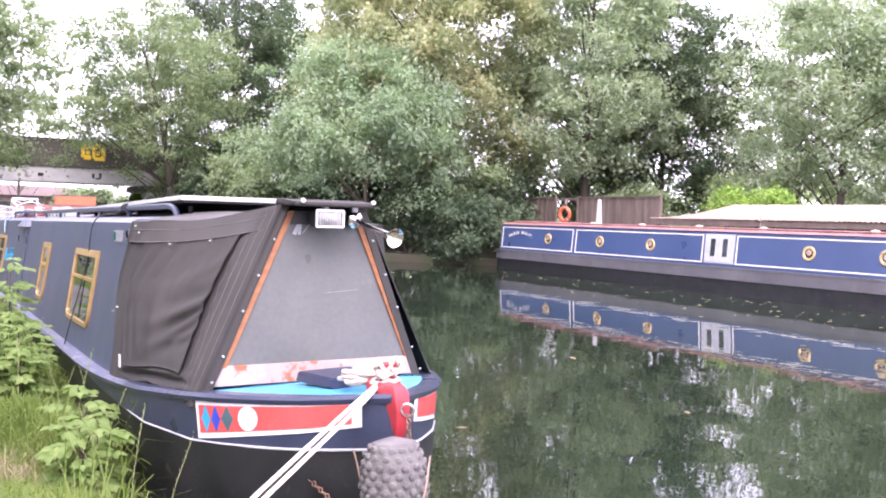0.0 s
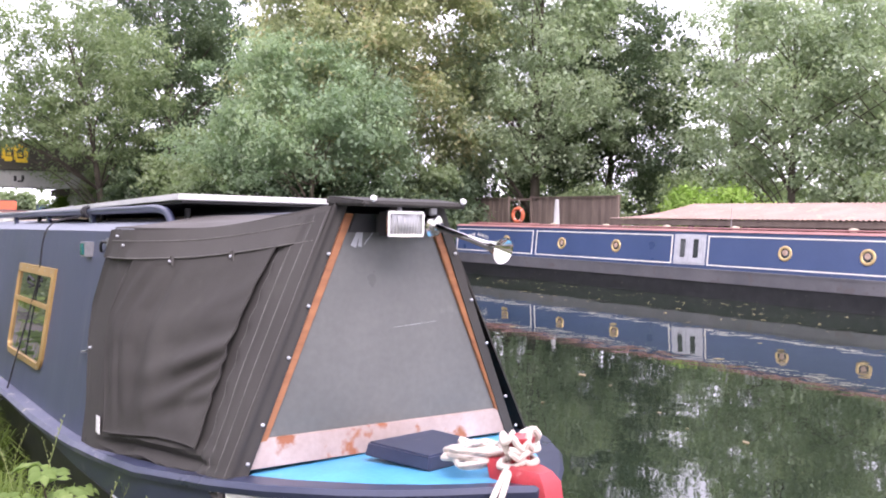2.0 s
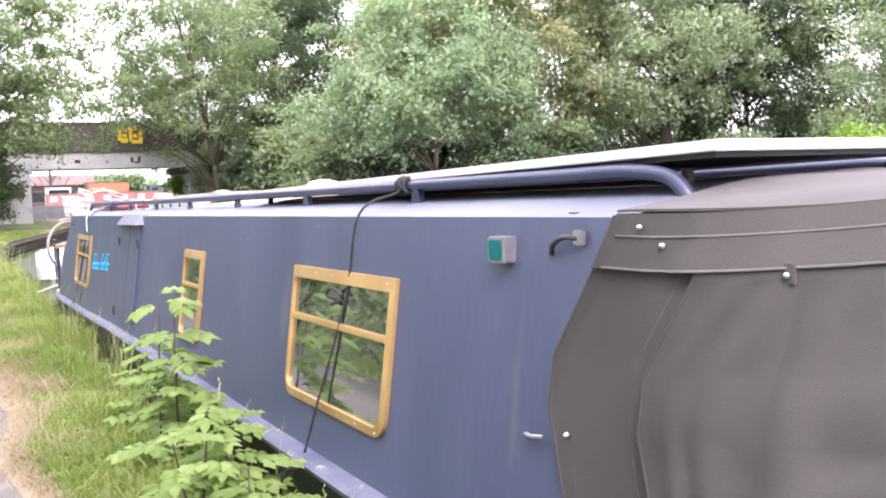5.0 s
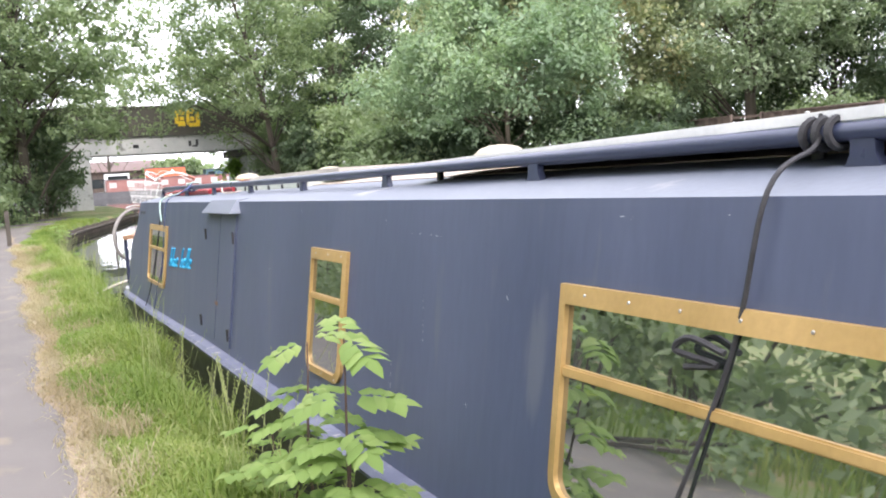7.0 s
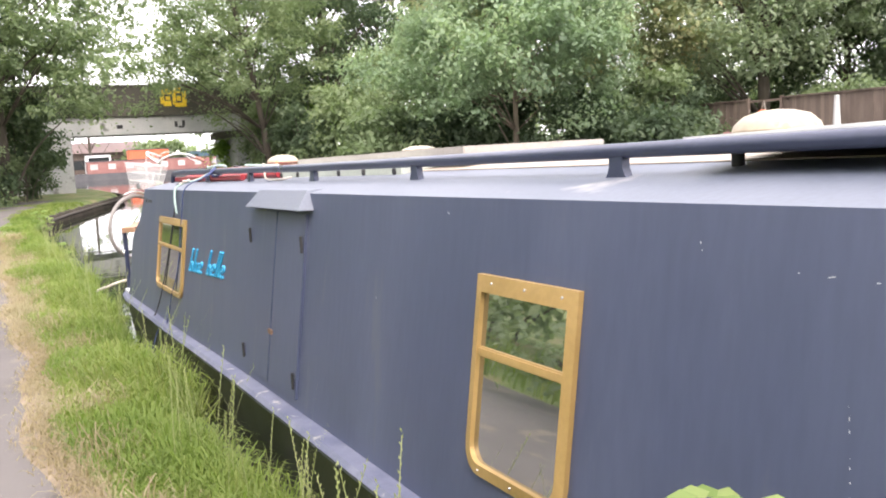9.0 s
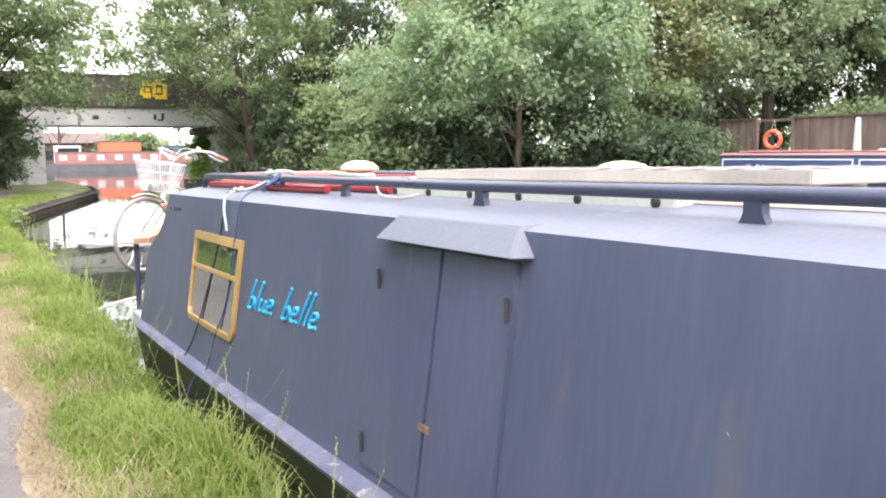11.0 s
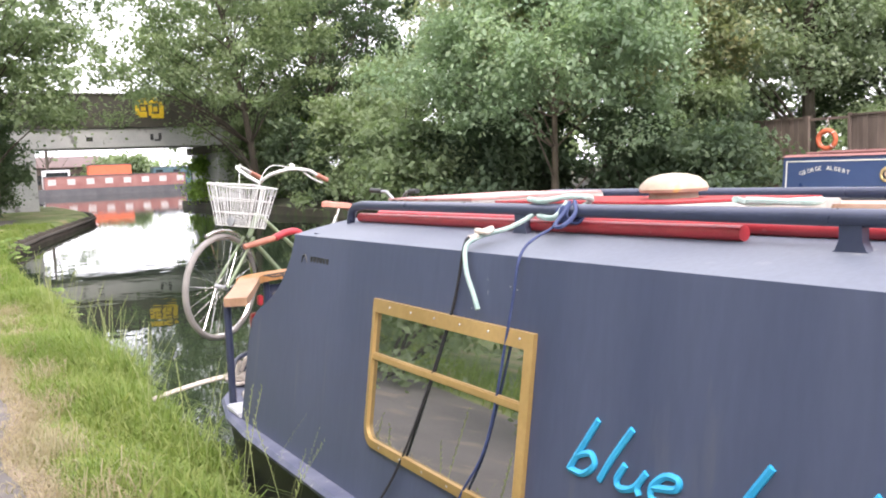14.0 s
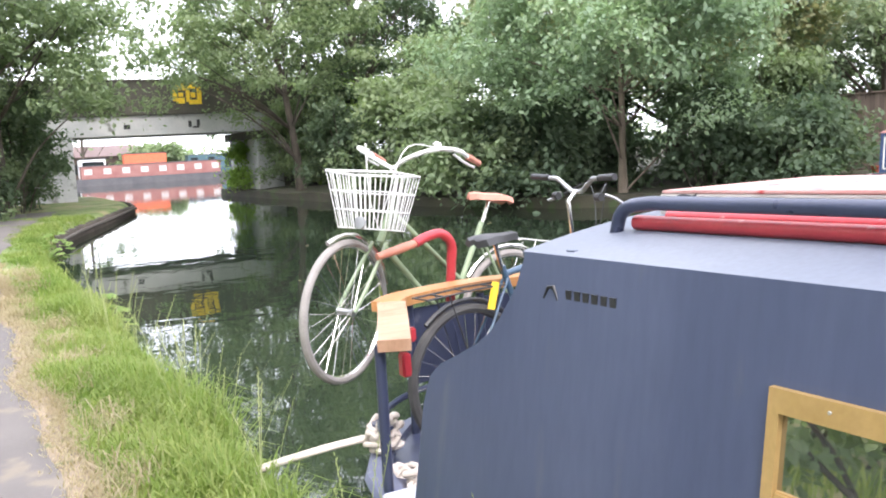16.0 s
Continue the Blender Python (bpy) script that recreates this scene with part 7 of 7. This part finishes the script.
        for sg in (-1, 1):
            part("grip", tube([B(0.042, 0.855, 0.2 * sg), B(0.028, 0.861, 0.33 * sg)], 0.017, 10), M["blackplastic"], t, "dark rubber handlebar grip")
            part("brake_lever", tube(smoothed([B(0.09, 0.77, 0.18 * sg), B(0.12, 0.75, 0.22 * sg), B(0.10, 0.73, 0.30 * sg)], 4), 0.007, 6), M["steel"], t)
            part("shifter", lathe([(0.02, -0.02), (0.022, 0.0), (0.02, 0.02)], B(0.06, 0.76, 0.17 * sg), fside, 10), M["blackplastic"], t)
            part("cable", tube(smoothed([B(0.09, 0.77, 0.15 * sg), B(0.2, 0.80, 0.06 * sg), B(0.16, 0.5, 0.0), Q(W - 0.2, 0.40)], 5), 0.003, 5), M["blackplastic"], t)
        part("rear_reflector", box(rear.x - 0.40, rear.x - 0.36, rear.y - 0.17, rear.y - 0.12, rear.z + 0.10, rear.z + 0.20, 0.006), M["red"], t, "red rear reflector")
        part("rear_reflector", box(rear.x - 0.35, rear.x - 0.32, rear.y - 0.15, rear.y - 0.11, rear.z + 0.24, rear.z + 0.30, 0.006), M["red"], t, "red rear reflector")
        part("lock_sleeve", tube([Q(0.12, 0.30, 0.05), Q(0.16, 0.42, 0.05)], 0.018, 8), M["yellow"], t, "yellow lock sleeve")
    return t


bicycle((1.22, 18.45, 1.09), (2.26, 18.66, 0.92), 0.345, "ladies", -22, "sage green town bicycle with white wire basket")
bicycle((2.58, 18.22, 0.80), (1.63, 18.03, 0.79), 0.335, "mountain", 10, "dark teal bicycle with black mudguards and rear rack")


# ---- young shrubs growing at the edge of the bank ----
def leaflet(bm, base, d_, nrm, length, width):
    s_ = d_.cross(nrm).normalized()
    pts = [base, base + d_ * length * 0.35 + s_ * width - nrm * 0.004, base + d_ * length * 0.72 + s_ * width * 0.75 - nrm * 0.008, base + d_ * length - nrm * 0.02,
           base + d_ * length * 0.72 - s_ * width * 0.75 - nrm * 0.008, base + d_ * length * 0.35 - s_ * width - nrm * 0.004]
    mid = base + d_ * length * 0.55 + nrm * 0.006
    v = [bm.verts.new(q) for q in pts]
    c_ = bm.verts.new(mid)
    for a_, b_ in zip(v, v[1:] + v[:1]):
        bm.faces.new((a_, b_, c_))


def sapling(x, y, h, n_stem, seed, label, spread=0.18, leaf=0.058):
    rs = random.Random(seed)
    z = height_near(x, y) - 0.02
    t = thing("sapling", (x, y, z), label, "plant")
    leaves = bmesh.new()
    for s_ in range(n_stem):
        a_ = rs.uniform(0, 6.28)
        lean = spread * rs.random() if s_ else 0.0
        top = Vector((x + lean * math.cos(a_) * 1.2, y + lean * math.sin(a_) * 1.6, z + h * rs.uniform(0.6, 1.0) if s_ else z + h))
        base = Vector((x + rs.uniform(-0.05, 0.05), y + rs.uniform(-0.08, 0.08), z))
        mid = base.lerp(top, 0.5) + Vector((rs.uniform(-0.05, 0.05), rs.uniform(-0.05, 0.05), 0))
        q = smoothed([base, mid, top], 6)
        part("stem", tube(q, [0.008 * (1 - 0.7 * i / (len(q) - 1)) for i in range(len(q))], 6), M["twig"], t)
        tiers = max(4, int((top.z - z) / 0.085))
        for k in range(1, tiers + 1):
            f = (k + 0.3) / (tiers + 0.3)
            if f < 0.22:
                continue
            p0 = q[int(f * (len(q) - 1))]
            for side_ in (0, 1):
                az = k * 1.57 + side_ * 3.14 + rs.uniform(-0.4, 0.4)
                ln = rs.uniform(0.12, 0.24) * (1.15 - 0.4 * f)
                d0 = Vector((math.cos(az), math.sin(az), rs.uniform(0.15, 0.5))).normalized()
                ribs = [p0 + d0 * ln * g - Vector((0, 0, 0.05 * g * g)) for g in (0, 0.35, 0.6, 0.8, 1.0)]
                d1 = (ribs[-1] - ribs[0]).normalized()
                nr = Vector((rs.uniform(-0.2, 0.2), rs.uniform(-0.2, 0.2), 1)).normalized()
                sd = d1.cross(nr).normalized()
                for g, c_ in enumerate(ribs[1:]):
                    L = leaf * rs.uniform(0.8, 1.25)
                    leaflet(leaves, c_, (d1 * 0.5 + sd).normalized(), nr, L, L * 0.36)
                    leaflet(leaves, c_, (d1 * 0.5 - sd).normalized(), nr, L, L * 0.36)
                leaflet(leaves, ribs[-1], d1, nr, leaf * 1.2, leaf * 0.32)
    part("leaves", leaves, LEAF["sap"], t, "fresh pinnate green leaves")
    return t


GZ = height_near(0.66, 9.0) - 0.02
sapling(0.67, 9.25, 1.34 - GZ, 2, 1, "young elder sapling with pinnate green leaves", 0.08, 0.066)
sapling(0.68, 9.62, 1.27 - GZ, 2, 2, "slender young elder sapling at the bank edge", 0.08)
sapling(0.74, 10.4, 0.92 - GZ, 2, 3, "small elder sapling with pinnate green leaves", 0.1)
sapling(0.72, 8.85, 0.86 - GZ, 3, 5, "bushy young elder shoots at the bank edge", 0.14, 0.055)
sapling(0.62, 8.5, 0.62, 4, 4, "low leafy elder shoots at the bank edge", 0.2)
sapling(0.62, 8.05, 0.52, 4, 6, "low leafy elder shoots at the bank edge", 0.22)
sapling(0.80, 6.1, 0.5, 4, 7, "leafy elder shoots among the grass", 0.2)
sapling(0.78, 6.6, 0.5, 3, 8, "leafy elder shoots among the grass", 0.2)
sapling(0.80, 24.2, 0.5, 3, 10, "low leafy plants at the water's edge", 0.25)
sapling(0.74, 31.0, 0.6, 4, 11, "low leafy plants at the water's edge", 0.3)
